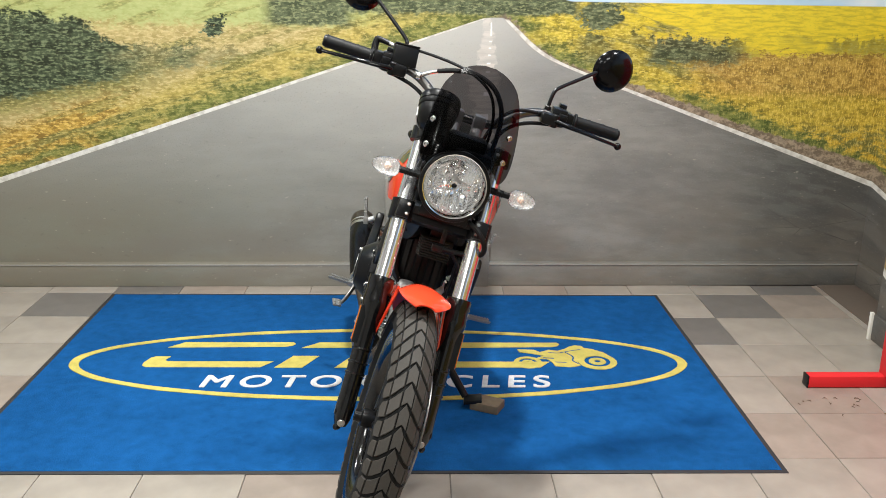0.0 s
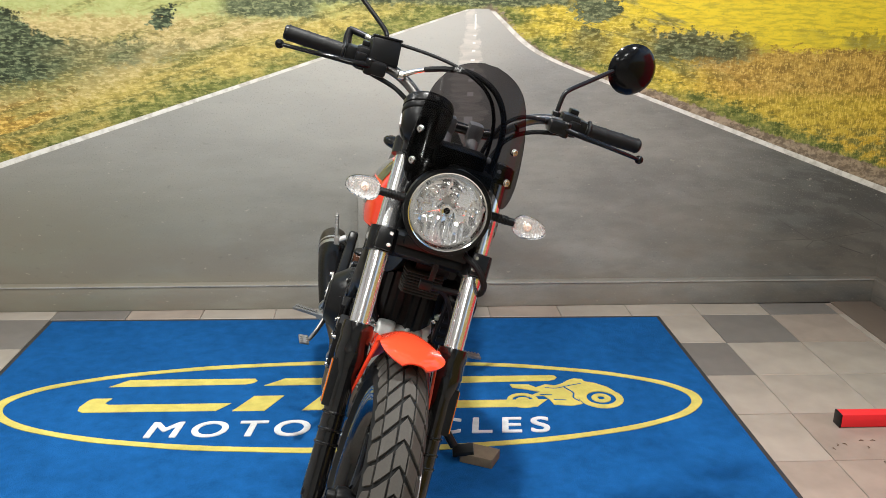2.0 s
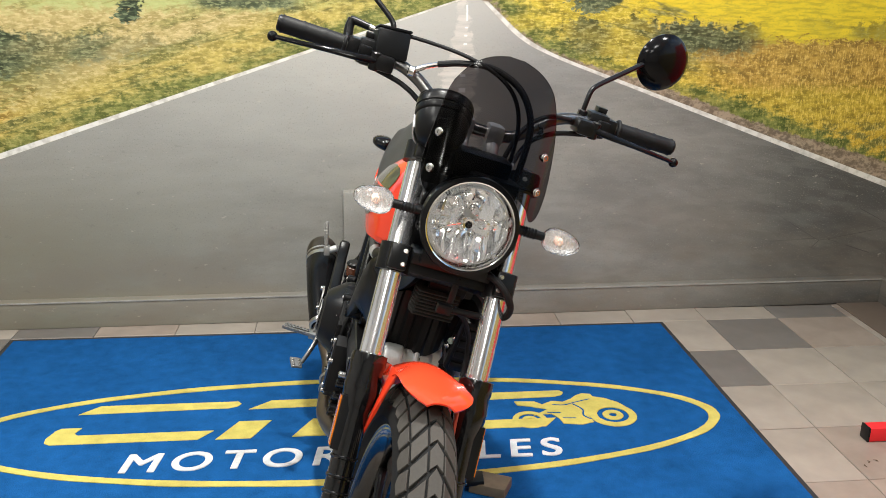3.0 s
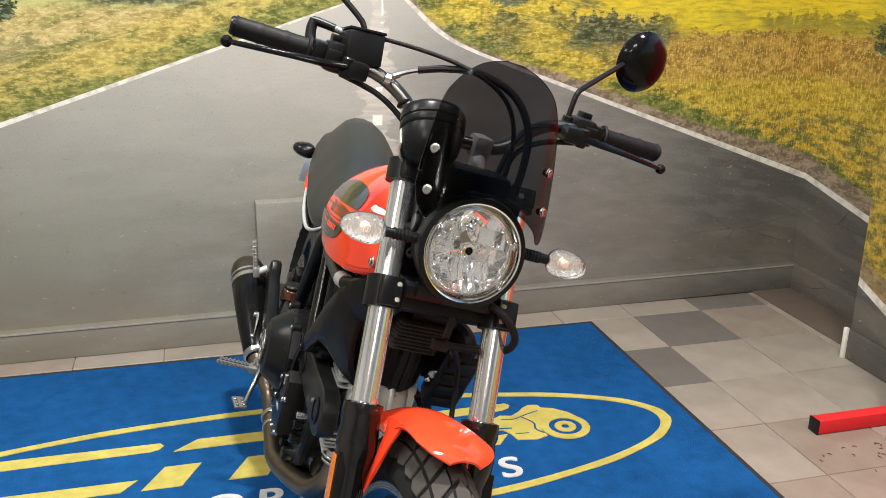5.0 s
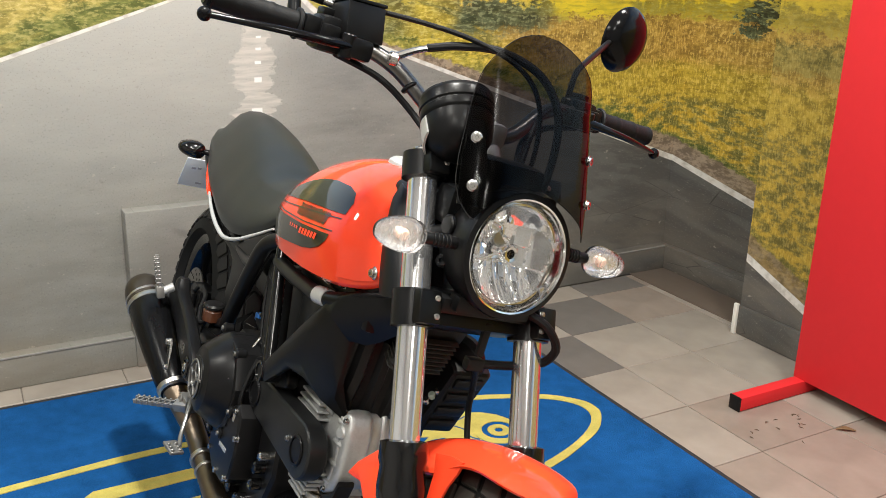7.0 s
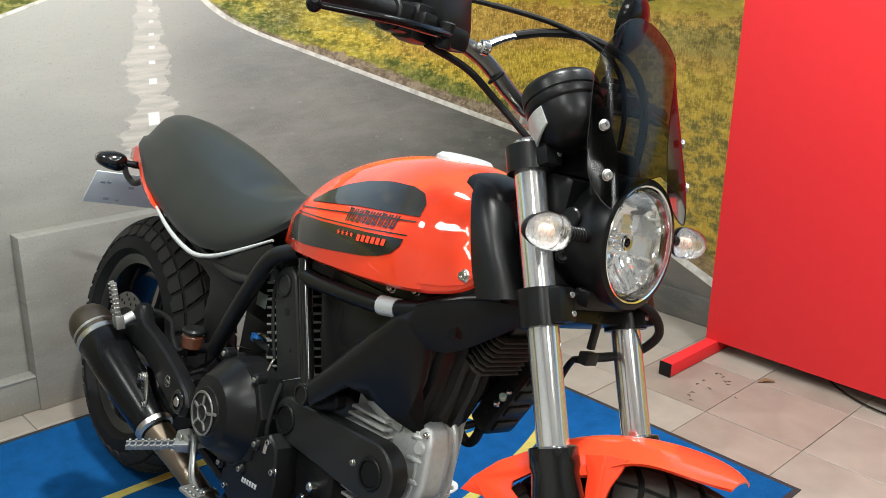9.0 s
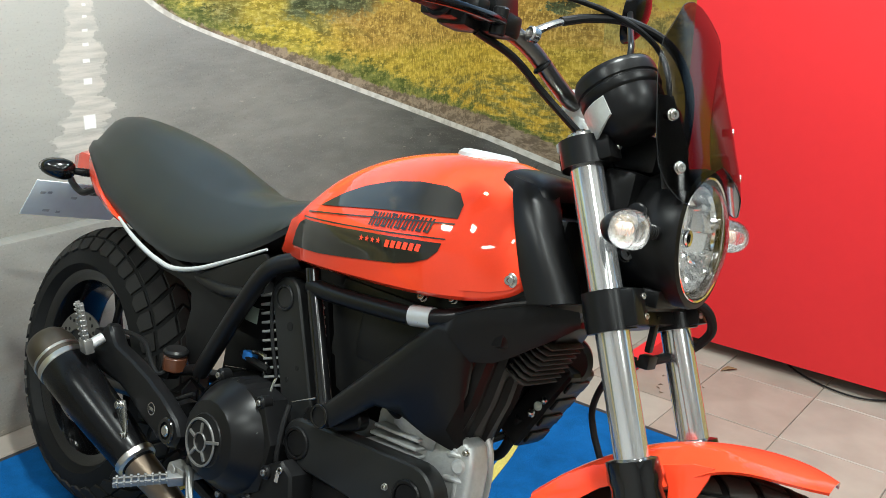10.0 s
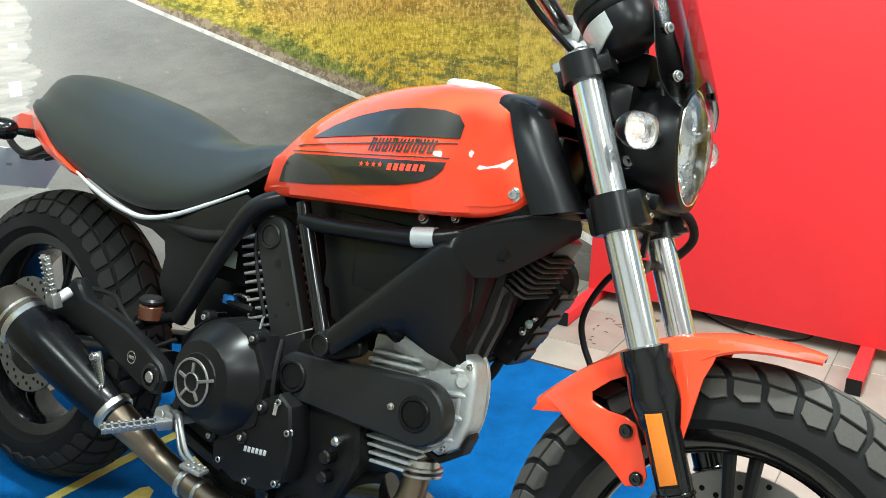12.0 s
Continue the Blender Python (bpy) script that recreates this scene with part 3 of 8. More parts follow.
def add_tube(bm, pts, radius, seg=10, smooth=6, flat=1.0):
    """A round bar along the points; radius one number or one for each point."""
    many = isinstance(radius, (list, tuple))
    path = curve_points(pts, smooth) if smooth else [Vector(q) for q in pts]
    if many:
        rr = [float(q) for q in np.interp(np.linspace(0, len(radius) - 1, len(path)), range(len(radius)), radius)]
    else:
        rr = [radius] * len(path)
    side = None
    rings = []
    for i, q in enumerate(path):
        t = (path[min(i + 1, len(path) - 1)] - path[max(i - 1, 0)]).normalized()
        if side is None:
            side = t.cross(Vector((0, 0, 1)) if abs(t.z) < 0.9 else Vector((1, 0, 0))).normalized()
        side = (side - t * side.dot(t)).normalized()
        up = t.cross(side)
        rings.append([q + rr[i] * (side * math.cos(2 * math.pi * k / seg) + flat * up * math.sin(2 * math.pi * k / seg)) for k in range(seg)])
    add_rings(bm, rings)
    return bm


def add_lathe(bm, profile, m, seg=32, closed=False):
    """Turns a profile of (radius, height) round the z axis of m."""
    rings = []
    for k in range(seg):
        a = 2 * math.pi * k / seg
        rings.append([m @ Vector((r * math.cos(a), r * math.sin(a), h)) for r, h in profile])
    rows = [[bm.verts.new(q) for q in r] for r in rings]
    n = len(profile)
    for k in range(seg):
        a, b = rows[k], rows[(k + 1) % seg]
        for i in range(n if closed else n - 1):
            j = (i + 1) % n
            bm.faces.new((a[i], b[i], b[j], a[j]))
    bmesh.ops.remove_doubles(bm, verts=bm.verts, dist=1e-5)
    return bm


def glide(x, xs, ys):
    """A smooth curve through the table's points (cubic, with slopes from its neighbours)."""
    x = min(max(x, xs[0]), xs[-1])
    i = max(0, min(len(xs) - 2, int(np.searchsorted(xs, x)) - 1))
    h = xs[i + 1] - xs[i]
    t = (x - xs[i]) / h

    def slope(k):
        if k in (0, len(xs) - 1):
            j = min(k, len(xs) - 2)
            return (ys[j + 1] - ys[j]) / (xs[j + 1] - xs[j])
        a, b = (ys[k] - ys[k - 1]) / (xs[k] - xs[k - 1]), (ys[k + 1] - ys[k]) / (xs[k + 1] - xs[k])
        return 0.0 if a * b <= 0 else 2 * a * b / (a + b)

    m0, m1 = slope(i) * h, slope(i + 1) * h
    return float((2 * t ** 3 - 3 * t * t + 1) * ys[i] + (t ** 3 - 2 * t * t + t) * m0 + (3 * t * t - 2 * t ** 3) * ys[i + 1] + (t ** 3 - t * t) * m1)


def stand_pose(at, up):
    """A pose at a place with its z axis along up and its y axis kept across the bike."""
    z = Vector(up).normalized()
    y = (Vector((0, 1, 0)) - z * z.y).normalized()
    x = y.cross(z)
    return Matrix(((x.x, y.x, z.x, at[0]), (x.y, y.y, z.y, at[1]), (x.z, y.z, z.z, at[2]), (0, 0, 0, 1)))


def axis_pose(at, to, spin=0.0):
    """A pose at a place, its z axis along a way."""
    return Matrix.Translation(at) @ Vector(to).to_track_quat("Z", "Y").to_matrix().to_4x4() @ Matrix.Rotation(spin, 4, "Z")


def add_disc(bm, at, to, r, h, seg=24, bevel=0.002, inner=0.0):
    """A bevelled short cylinder (or washer) from a place along a way."""
    b = min(bevel, h * 0.45, r * 0.4)
    if inner:
        pr = [(inner, 0), (r - b, 0), (r, b), (r, h - b), (r - b, h), (inner, h)]
        return add_lathe(bm, pr, axis_pose(at, to), seg, True)
    return add_lathe(bm, [(0, 0), (r - b, 0), (r, b), (r, h - b), (r - b, h), (0, h)], axis_pose(at, to), seg)


def add_plate(bm, outline, m, thick, bevel=0.0, seg=2, rounding=0):
    """A flat plate: the outline in the xy plane of m, thick along its z."""
    pts = [Vector((p[0], p[1], 0)) for p in outline]
    if rounding:
        q = pts + pts[:3]
        loop = curve_points([pts[-1]] + pts + [pts[0], pts[1]], rounding)
        pts = loop[rounding:-rounding]
        pts = pts[:len(pts) - 1] if (pts[0] - pts[-1]).length < 1e-6 else pts
    vs = [bm.verts.new(p) for p in pts]
    f = bm.faces.new(vs)
    r = bmesh.ops.extrude_face_region(bm, geom=[f])
    up = [g for g in r["geom"] if isinstance(g, bmesh.types.BMVert)]
    for v in up:
        v.co.z += thick
    allv = vs + up
    if bevel:
        es = list({e for v in allv for e in v.link_edges if abs(e.verts[0].co.z - e.verts[1].co.z) < 1e-6})
        r2 = bmesh.ops.bevel(bm, geom=es, offset=bevel, segments=seg, affect="EDGES", profile=0.6)
        allv = list({v for f in r2["faces"] for v in f.verts} | {v for v in allv if v.is_valid})
    bmesh.ops.transform(bm, matrix=m, verts=[v for v in allv if v.is_valid])
    return bm


def side_plate(y, inward=1):
    """The pose that lays an (X, Z) outline at the bike's side y; thickness grows towards the middle (inward 1) or away."""
    s = inward * (1 if y < 0 else -1)
    return Matrix(((1, 0, 0, 0), (0, 0, s, y), (0, 1, 0, 0), (0, 0, 0, 1)))


def BM():
    return bmesh.new()


# ---------- the room ----------
BACK, RIGHT, STEP, LEFT, FRONT = 0.165, 2.19, 1.93, -3.2, -6.2
LEDGE, LEDGE_DEEP = 0.104, 0.045


def on_back(c):
    """Where a place of the back wall lies on the print."""
    return 1.011 * c.x - 0.0016 * c.z - 0.0051, 0.0049 * c.x + 1.0121 * c.z - 0.0188


def on_side(c):
    return 2.219 + 0.56 * (0.154 - c.y), c.z


def on_pier(c):
    return 2.752 - 1.1 * (0.517 + c.y) - 0.5 * (c.x - STEP), c.z


# the back wall stands a little askew to the mat
SKEW = Matrix.Translation((0.3, BACK, 0)) @ Matrix.Rotation(0.016, 4, "Z") @ Matrix.Translation((-0.3, -BACK, 0))


def print_wall(name, lo, hi, uv, label, mats=M_PRINT):
    bm = add_box(BM(), lo, hi)
    lay = bm.loops.layers.uv.new("print")
    for f in bm.faces:
        for l in f.loops:
            l[lay].uv = uv(l.vert.co)
    return tagged(link_mesh(name, bm, mats, smooth=False), label, "wall", kind="structure")


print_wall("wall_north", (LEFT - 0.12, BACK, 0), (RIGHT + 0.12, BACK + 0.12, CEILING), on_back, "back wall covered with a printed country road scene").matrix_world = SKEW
print_wall("wall_east", (RIGHT, -0.5, 0), (RIGHT + 0.12, BACK + 0.06, CEILING), on_side, "short side wall carrying on the printed road scene")
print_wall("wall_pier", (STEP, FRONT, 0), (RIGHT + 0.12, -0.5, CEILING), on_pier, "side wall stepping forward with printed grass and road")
# west and south walls are unseen, added for bounced fill and reflections
for nm, lo, hi in (("wall_west", (LEFT - 0.12, FRONT, 0), (LEFT, BACK, CEILING)), ("wall_south", (LEFT - 0.12, FRONT - 0.12, 0), (STEP + 0.3, FRONT, CEILING))):
    tagged(link_mesh(nm, add_box(BM(), lo, hi), M_WHITE, smooth=False), "unseen pale grey wall added to close the room and bounce light", "wall", kind="structure")
tagged(link_mesh("ceiling", add_box(BM(), (LEFT - 0.12, FRONT - 0.12, CEILING), (RIGHT + 0.12, BACK + 0.12, CEILING + 0.1)), M_CEIL, smooth=False), "white showroom ceiling with flat light panels", "ceiling", kind="structure")


def ledge(name, lo, hi, uv, label):
    bm = add_box(BM(), lo, hi, 0.006)
    lay = bm.loops.layers.uv.new("print")
    for f in bm.faces:
        for l in f.loops:
            l[lay].uv = uv(l.vert.co)
    return tagged(link_mesh(name, bm, M_PRINT), label, "skirting", kind="structure")


ledge("baseboard_north", (LEFT, BACK - LEDGE_DEEP, 0), (RIGHT, BACK + 0.002, LEDGE), lambda c: (1.011 * c.x, c.z - 0.2 * (BACK - c.y)), "boxed skirting ledge covered in grey road print").matrix_world = SKEW
ledge("baseboard_east", (RIGHT - 0.03, -0.5, 0), (RIGHT + 0.002, BACK - LEDGE_DEEP + 0.03, LEDGE), on_side, "boxed skirting ledge covered in grey road print")
ledge("baseboard_pier", (STEP - 0.012, FRONT, 0), (STEP + 0.002, -0.494, 0.105), on_pier, "dark grey printed skirting on the stepped wall")
# thin pale strip drawn for the overhead light that the ledge's top edge catches
bm = add_box(BM(), (LEFT, BACK - LEDGE_DEEP - 0.0025, LEDGE - 0.005), (RIGHT - 0.03, BACK - LEDGE_DEEP + 0.0005, LEDGE + 0.0005), 0.0008)
tagged(link_mesh("trim_ledge", bm, M_LEDGE_EDGE), "pale strip for the light caught along the skirting ledge's edge", "trim", kind="structure").matrix_world = SKEW
bm = add_box(BM(), (STEP - 0.022, -0.506, 0), (STEP - 0.010, -0.490, 0.112), 0.002)
tagged(link_mesh("trim_corner", bm, M_TRIM_WHITE), "white corner bead at the skirting's end", "trim", kind="structure")
bm = add_box(BM(), (1.980, -0.494, -0.004), (RIGHT - 0.028, BACK - 0.018, 0.004), 0.001)
tagged(link_mesh("floor_strip", bm, M_BROWN), "brown vinyl strip along the wall foot", "floor strip", kind="structure")
bm = add_box(BM(), (-0.010, BACK - LEDGE_DEEP - 0.010, 0.0), (0.455, BACK + 0.004, 0.500), 0.004)
lay = bm.loops.layers.uv.new("print")
for f_ in bm.faces:
    for l in f_.loops:
        l[lay].uv = on_back(l.vert.co)
tagged(link_mesh("hatch_panel", bm, M_PRINT), "raised access panel papered over with road print", "panel", kind="structure").matrix_world = SKEW

for px, py, wide, watts in PANELS:
    e = tagged(new("ceiling_light"), "square flat white ceiling light panel in a thin frame", "ceiling light", "ceiling light panels")
    e.location = (px, py, CEILING)
    w, v = wide / 2 + 0.025, wide / 2 + 0.010
    bm = BM()
    for lo, hi in (((-w, -w, -0.03), (w, -v, 0)), ((-w, v, -0.03), (w, w, 0)), ((-w, -v, -0.03), (-v, v, 0)), ((v, -v, -0.03), (w, v, 0))):
        add_box(bm, lo, hi, 0.002)
    part("frame", bm, M_WHITE, e)
    part("diffuser", add_box(BM(), (-v + 0.001, -v + 0.001, -0.022), (v - 0.001, v - 0.001, -0.002)), M_WHITE, e)

# ---------- floor ----------
PITCH_X, PITCH_Y, X_0, Y_0 = 0.287, 0.2855, 1.379, 0.0125
floor = tagged(link_mesh("floor", add_box(BM(), (LEFT - 0.12, FRONT - 0.12, -0.1), (RIGHT + 0.12, BACK + 0.12, -0.004)), M_GROUT, smooth=False), "showroom floor of pale square vinyl tiles", "floor", kind="structure")

DARK = {(0, 0), (-1, -1), (-10, 0), (-6, 1), (3, 1)}
tile_mesh = {}


def tile_data(kind, mat):
    bm = add_box(BM(), (-PITCH_X / 2 + 0.0012, -PITCH_Y / 2 + 0.0012, -0.006), (PITCH_X / 2 - 0.0012, PITCH_Y / 2 - 0.0012, 0.0), 0.0012, seg=1)
    me = bpy.data.meshes.new(kind)
    bm.to_mesh(me)
    bm.free()
    me.materials.append(mat)
    return me


TILES = {"pale": tile_data("tile", M_TILE), "dark": tile_data("tile", M_TILE_DARK), "pink": tile_data("tile", M_TILE_PINK)}
tile_rng = random.Random(4)
rest = BM()
for i in range(-16, 3):
    x_a, x_b = X_0 + i * PITCH_X + 0.0012, min(X_0 + (i + 1) * PITCH_X - 0.0012, RIGHT - 0.03)
    bm = add_box(BM(), (x_a, Y_0 + 0.0012, -0.006), (x_b, BACK - LEDGE_DEEP + 0.02, tile_rng.uniform(-0.0006, 0.0004)), 0.0012, seg=1)
    link_mesh("cut_tile", bm, M_TILE_DARK if i in (1, -9) else M_TILE_PINK if i % 5 == 2 else M_TILE, floor, smooth=False)
for j in range(-21, 1):
    for i in range(-16, 3):
        cx, cy = X_0 + (i + 0.5) * PITCH_X, Y_0 + (j - 0.5) * PITCH_Y
        if cx > STEP - 0.1 and cy < -0.5 or cx > RIGHT:
            continue
        kind = "dark" if (i, j) in DARK else "pale"
        if j in (-4,) and i >= -1 or tile_rng.random() < 0.06:
            kind = "pink"
        if cy < -3.4 or cx < -2.6 or (abs(cx) < 1.05 and -1.35 < cy < -0.15):
            if not (abs(cx) < 1.05 and -1.35 < cy < -0.15):
                add_box(rest, (cx - PITCH_X / 2 + 0.0012, cy - PITCH_Y / 2 + 0.0012, -0.006), (cx + PITCH_X / 2 - 0.0012, cy + PITCH_Y / 2 - 0.0012, 0))
            continue
        ob = new("tile", TILES[kind])
        ob.parent = floor
        ob.location = (cx, cy, tile_rng.uniform(-0.0006, 0.0004))
        ob.rotation_euler = (tile_rng.uniform(-0.001, 0.001), tile_rng.uniform(-0.001, 0.001), tile_rng.uniform(-0.0015, 0.0015))
tagged(link_mesh("far_tile", rest, M_TILE, floor, smooth=False), kind="stuff")

# dropped bits on the tiles
M_CRUMB = surface("dry_dirt", (0.10, 0.065, 0.04), 0.85, vary=0.4)
bm = BM()
add_tube(bm, [(1.655, -1.140, 0.004), (1.678, -1.152, 0.008), (1.698, -1.172, 0.004)], [0.002, 0.009, 0.003], 6, 3, 0.5)
tagged(link_mesh("dry_leaf", bm, surface("dry_leaf_brown", (0.16, 0.09, 0.04), 0.8, vary=0.4)), "small curled dry brown leaf on the tiles", "leaf")

crumb_rng = random.Random(9)
for k in range(14):
    x, y = 1.38 + 0.28 * crumb_rng.random(), -1.02 - 0.13 * crumb_rng.random()
    a = crumb_rng.random() * 6.28
    bm = BM()
    add_tube(bm, [(x, y, 0.001), (x + 0.007 * math.cos(a), y + 0.007 * math.sin(a), 0.0022), (x + 0.014 * math.cos(a + 0.5), y + 0.014 * math.sin(a + 0.5), 0.001)], [0.0008, 0.0022, 0.0007], 5, 2, 0.5)
    tagged(link_mesh("dirt_crumb", bm, M_CRUMB), "small dark crumb of dirt on the pale tiles", "dirt", "dirt crumbs by the board")

# ---------- the floor mat ----------
mat_thing = tagged(new("floor_mat"), "large blue showroom mat with a yellow oval emblem and black edge", "mat")
MAT_TOP = 0.0035
part("border", add_box(BM(), (-1.2, -1.5, 0.0), (1.2, 0.0, 0.0025), 0.001), M_EDGE, mat_thing, "black rubber mat edging")
part("carpet", add_box(BM(), (-1.185, -1.485, 0.0005), (1.185, -0.015, MAT_TOP), 0.001), M_MAT_BLUE, mat_thing, "deep blue tufted pile")
TOP = Matrix.Translation((0, 0, MAT_TOP - 0.001))
OX, OY, OA, OB = 0.004, -0.733, 1.118, 0.315
bm = BM()
ring_a, ring_b = [], []
for k in range(120):
    a = 2 * math.pi * k / 120
    c, s = math.cos(a), math.sin(a)
    wob = 0.0016 * math.sin(k * 7.3)
    ring_a.append(Vector((OX + (OA + wob) * c, OY + (OB + wob) * s, MAT_TOP + 0.0020)))
    ring_b.append(Vector((OX + (OA - 0.034) * c, OY + (OB - 0.027) * s, MAT_TOP + 0.0020)))
down = Vector((0, 0, -0.004))
va, vb = [bm.verts.new(q) for q in ring_a], [bm.verts.new(q) for q in ring_b]
vc, vd = [bm.verts.new(q + down) for q in ring_a], [bm.verts.new(q + down) for q in ring_b]
for k in range(120):
    j = (k + 1) % 120
    bm.faces.new((va[k], va[j], vb[j], vb[k])), bm.faces.new((vc[k], vc[j], va[j], va[k])), bm.faces.new((vb[k], vb[j], vd[j], vd[k]))
part("oval_ring", bm, M_MAT_YELLOW, mat_thing, "yellow oval outline in the pile", angle=0.4)


def emblem(outline, rise=0.0):
    part("emblem_bar", add_plate(BM(), outline, TOP, 0.0030 + rise * 0.5, 0.001, 1), M_MAT_YELLOW, mat_thing)


for dx in (0.0, 1.005):
    emblem([(-0.80 + dx, -0.605), (-0.36 + dx, -0.595), (-0.335 + dx, -0.585), (-0.325 + dx, -0.568), (-0.335 + dx, -0.553), (-0.745 + dx, -0.553)])
    emblem([(-0.85 + dx, -0.745), (-0.835 + dx, -0.70), (-0.822 + dx, -0.688), (-0.765 + dx, -0.688), (-0.778 + dx, -0.72), (-0.765 + dx, -0.732), (-0.385 + dx, -0.732), (-0.425 + dx, -0.782), (-0.83 + dx, -0.782), (-0.847 + dx, -0.77)])
emblem([(-0.30, -0.607), (0.11, -0.600), (0.135, -0.585), (0.14, -0.565), (0.125, -0.553), (-0.235, -0.553)])
for x in (-0.33, -0.115, 0.10):
    emblem([(x - 0.045, -0.785), (x + 0.055, -0.785), (x + 0.105, -0.682), (x + 0.01, -0.682)])
# the small yellow motorcycle shape
for cx, cy, r in ((0.540, -0.738, 0.052), (0.796, -0.728, 0.072)):
    bm = add_disc(BM(), (cx, cy, MAT_TOP - 0.001), (0, 0, 1), r, 0.0033, 32, 0.001, r * 0.66)
    add_disc(bm, (cx, cy, MAT_TOP - 0.001), (0, 0, 1), r * 0.44, 0.0033, 20, 0.001, r * 0.16)
    part("emblem_wheel", bm, M_MAT_YELLOW, mat_thing)
emblem([(0.512, -0.620), (0.575, -0.624), (0.595, -0.645), (0.63, -0.624), (0.662, -0.633), (0.69, -0.616), (0.712, -0.593), (0.735, -0.580), (0.762, -0.587), (0.767, -0.605), (0.80, -0.618), (0.835, -0.650), (0.852, -0.682), (0.82, -0.662), (0.775, -0.662),
        (0.735, -0.690), (0.722, -0.736), (0.728, -0.767), (0.69, -0.780), (0.635, -0.770), (0.628, -0.736), (0.612, -0.708), (0.58, -0.708), (0.555, -0.715), (0.605, -0.678), (0.56, -0.658), (0.518, -0.645)], 0.0012)

# blue gaps and outlines within it
for pts, w in (([(0.690, -0.650), (0.712, -0.690), (0.706, -0.725), (0.722, -0.752)], 0.0028), ([(0.625, -0.650), (0.662, -0.656), (0.700, -0.640), (0.750, -0.622)], 0.0024), ([(0.600, -0.700), (0.640, -0.705)], 0.003), ([(0.640, -0.738), (0.680, -0.742)], 0.0024)):
    bm = BM()
    add_tube(bm, [Vector((x, y, MAT_TOP + 0.0028)) for x, y in pts], w, 8, 4, 0.3)
    part("emblem_line", bm, M_MAT_BLUE, mat_thing)


def lettering(text, x0, x1, y0, height, z, mat, parent, shear=0.0, name="lettering", bold=0.0):
    cu = bpy.data.curves.new(name, "FONT")
    cu.body, cu.extrude, cu.offset, cu.shear, cu.space_character = text, 0.002, 0.0, shear, 1.34
    ob = new(name, cu)
    me = bpy.data.meshes.new_from_object(ob.evaluated_get(bpy.context.evaluated_depsgraph_get()))
    bpy.data.objects.remove(ob)
    co = np.array([v.co[:] for v in me.vertices])
    lo, hi = co.min(0), co.max(0)
    heavy = bmesh.new()
    for i, (dx, dy) in enumerate(((0, 0), (bold, 0), (-bold, 0), (0, bold * 0.7), (0, -bold * 0.7), (bold * 0.8, bold * 0.6), (-bold * 0.8, bold * 0.6), (bold * 0.8, -bold * 0.6), (-bold * 0.8, -bold * 0.6))):
        if i == 0 or bold:
            at_i = len(heavy.verts)
            heavy.from_mesh(me)
            heavy.verts.ensure_lookup_table()
            for v in heavy.verts[at_i:]:
                v.co += Vector((dx, dy, -0.00012 * i))
    heavy.to_mesh(me)
    heavy.free()
    co = np.array([v.co[:] for v in me.vertices])
    lo, hi = co.min(0), co.max(0)
    me.transform(Matrix.Translation((x0, y0, z)) @ Matrix.Diagonal(((x1 - x0) / (hi[0] - lo[0]), height / (hi[1] - lo[1]), 1, 1)) @ Matrix.Translation((-lo[0], -lo[1], 0)))
    me.materials.append(mat)
    ob = new(name, me)
    ob.parent = parent
    return ob


lettering("MOTORCYCLES", -0.605, 0.60, -0.948, 0.098, MAT_TOP + 0.0005, M_MAT_WHITE, mat_thing, 0.12, bold=0.021)["label"] = "white word on the mat"

# ---------- the red board on feet ----------
board = tagged(new("display_board"), "tall plain red display board standing on square tube feet", "board")
part("panel", add_box(BM(), (1.750, -1.90, 0.042), (1.785, -0.900, 1.60), 0.003), M_RED_PAINT, board)
for y in (-0.923, -1.780):
    foot = part("foot", add_box(BM(), (1.487, y - 0.02, 0.002), (1.91, y + 0.02, 0.044), 0.003), M_RED_PAINT, board)
    part("end_cap", add_box(BM(), (1.4825, y - 0.0205, 0.001), (1.4885, y + 0.0205, 0.045), 0.002), M_BLACK, foot, "black plastic tube cap")
bm = BM()
add_tube(bm, [(1.90, -1.2, 0.006), (1.78, -1.35, 0.006), (1.74, -1.5, 0.006), (1.80, -1.6, 0.006), (1.9, -1.62, 0.006)], 0.0028, 8, 8)
tagged(link_mesh("power_cable", bm, M_GRIP), "thin dark cable lying under the red board", "cable")

# ---------- wooden block under the side stand ----------
bm = add_box(BM(), (-0.048, -0.034, 0), (0.048, 0.034, 0.028), 0.003, pose(0.3645, -1.1015, MAT_TOP + 0.001, 0, 0, -26))
tagged(link_mesh("wood_block", bm, M_WOOD), "small worn wooden block under the side stand", "block")

# ---------- the motorcycle: X ahead, Y to its left, Z up; it leans on its side stand ----------
LEAN, HEADING, STEERED = 15.41, -93.51, 5.0
bike = tagged(new("motorcycle"), "orange and black roadster motorcycle leaning on its side stand", "motorcycle")
bike.matrix_world = Matrix.Translation((0.061, -0.298, 0.004)) @ pose(0, 0, 0, 0, 0, HEADING) @ pose(0, 0, 0, -LEAN, 0, 0)
REAR, AHEAD, R_REAR, R_FRONT = 0.017, 1.478, 0.312, 0.3165
RAKE = math.atan(0.455)
AX_DIR = Vector((-math.sin(RAKE), 0, math.cos(RAKE)))
AX_AT = Vector((1.225, 0, 0.8))
STEER = Matrix.Translation(AX_AT) @ Matrix.Rotation(radians(STEERED), 4, AX_DIR) @ Matrix.Translation(-AX_AT)


def fork_x(z):
    return 1.331 + 0.455 * (0.636 - z)


def fork(z, y, fwd=0.0):
    """A point on the line of a fork leg at height z, moved ahead square to the leg."""
    return Vector((fork_x(z) + fwd * math.cos(RAKE), y, z + fwd * math.sin(RAKE)))


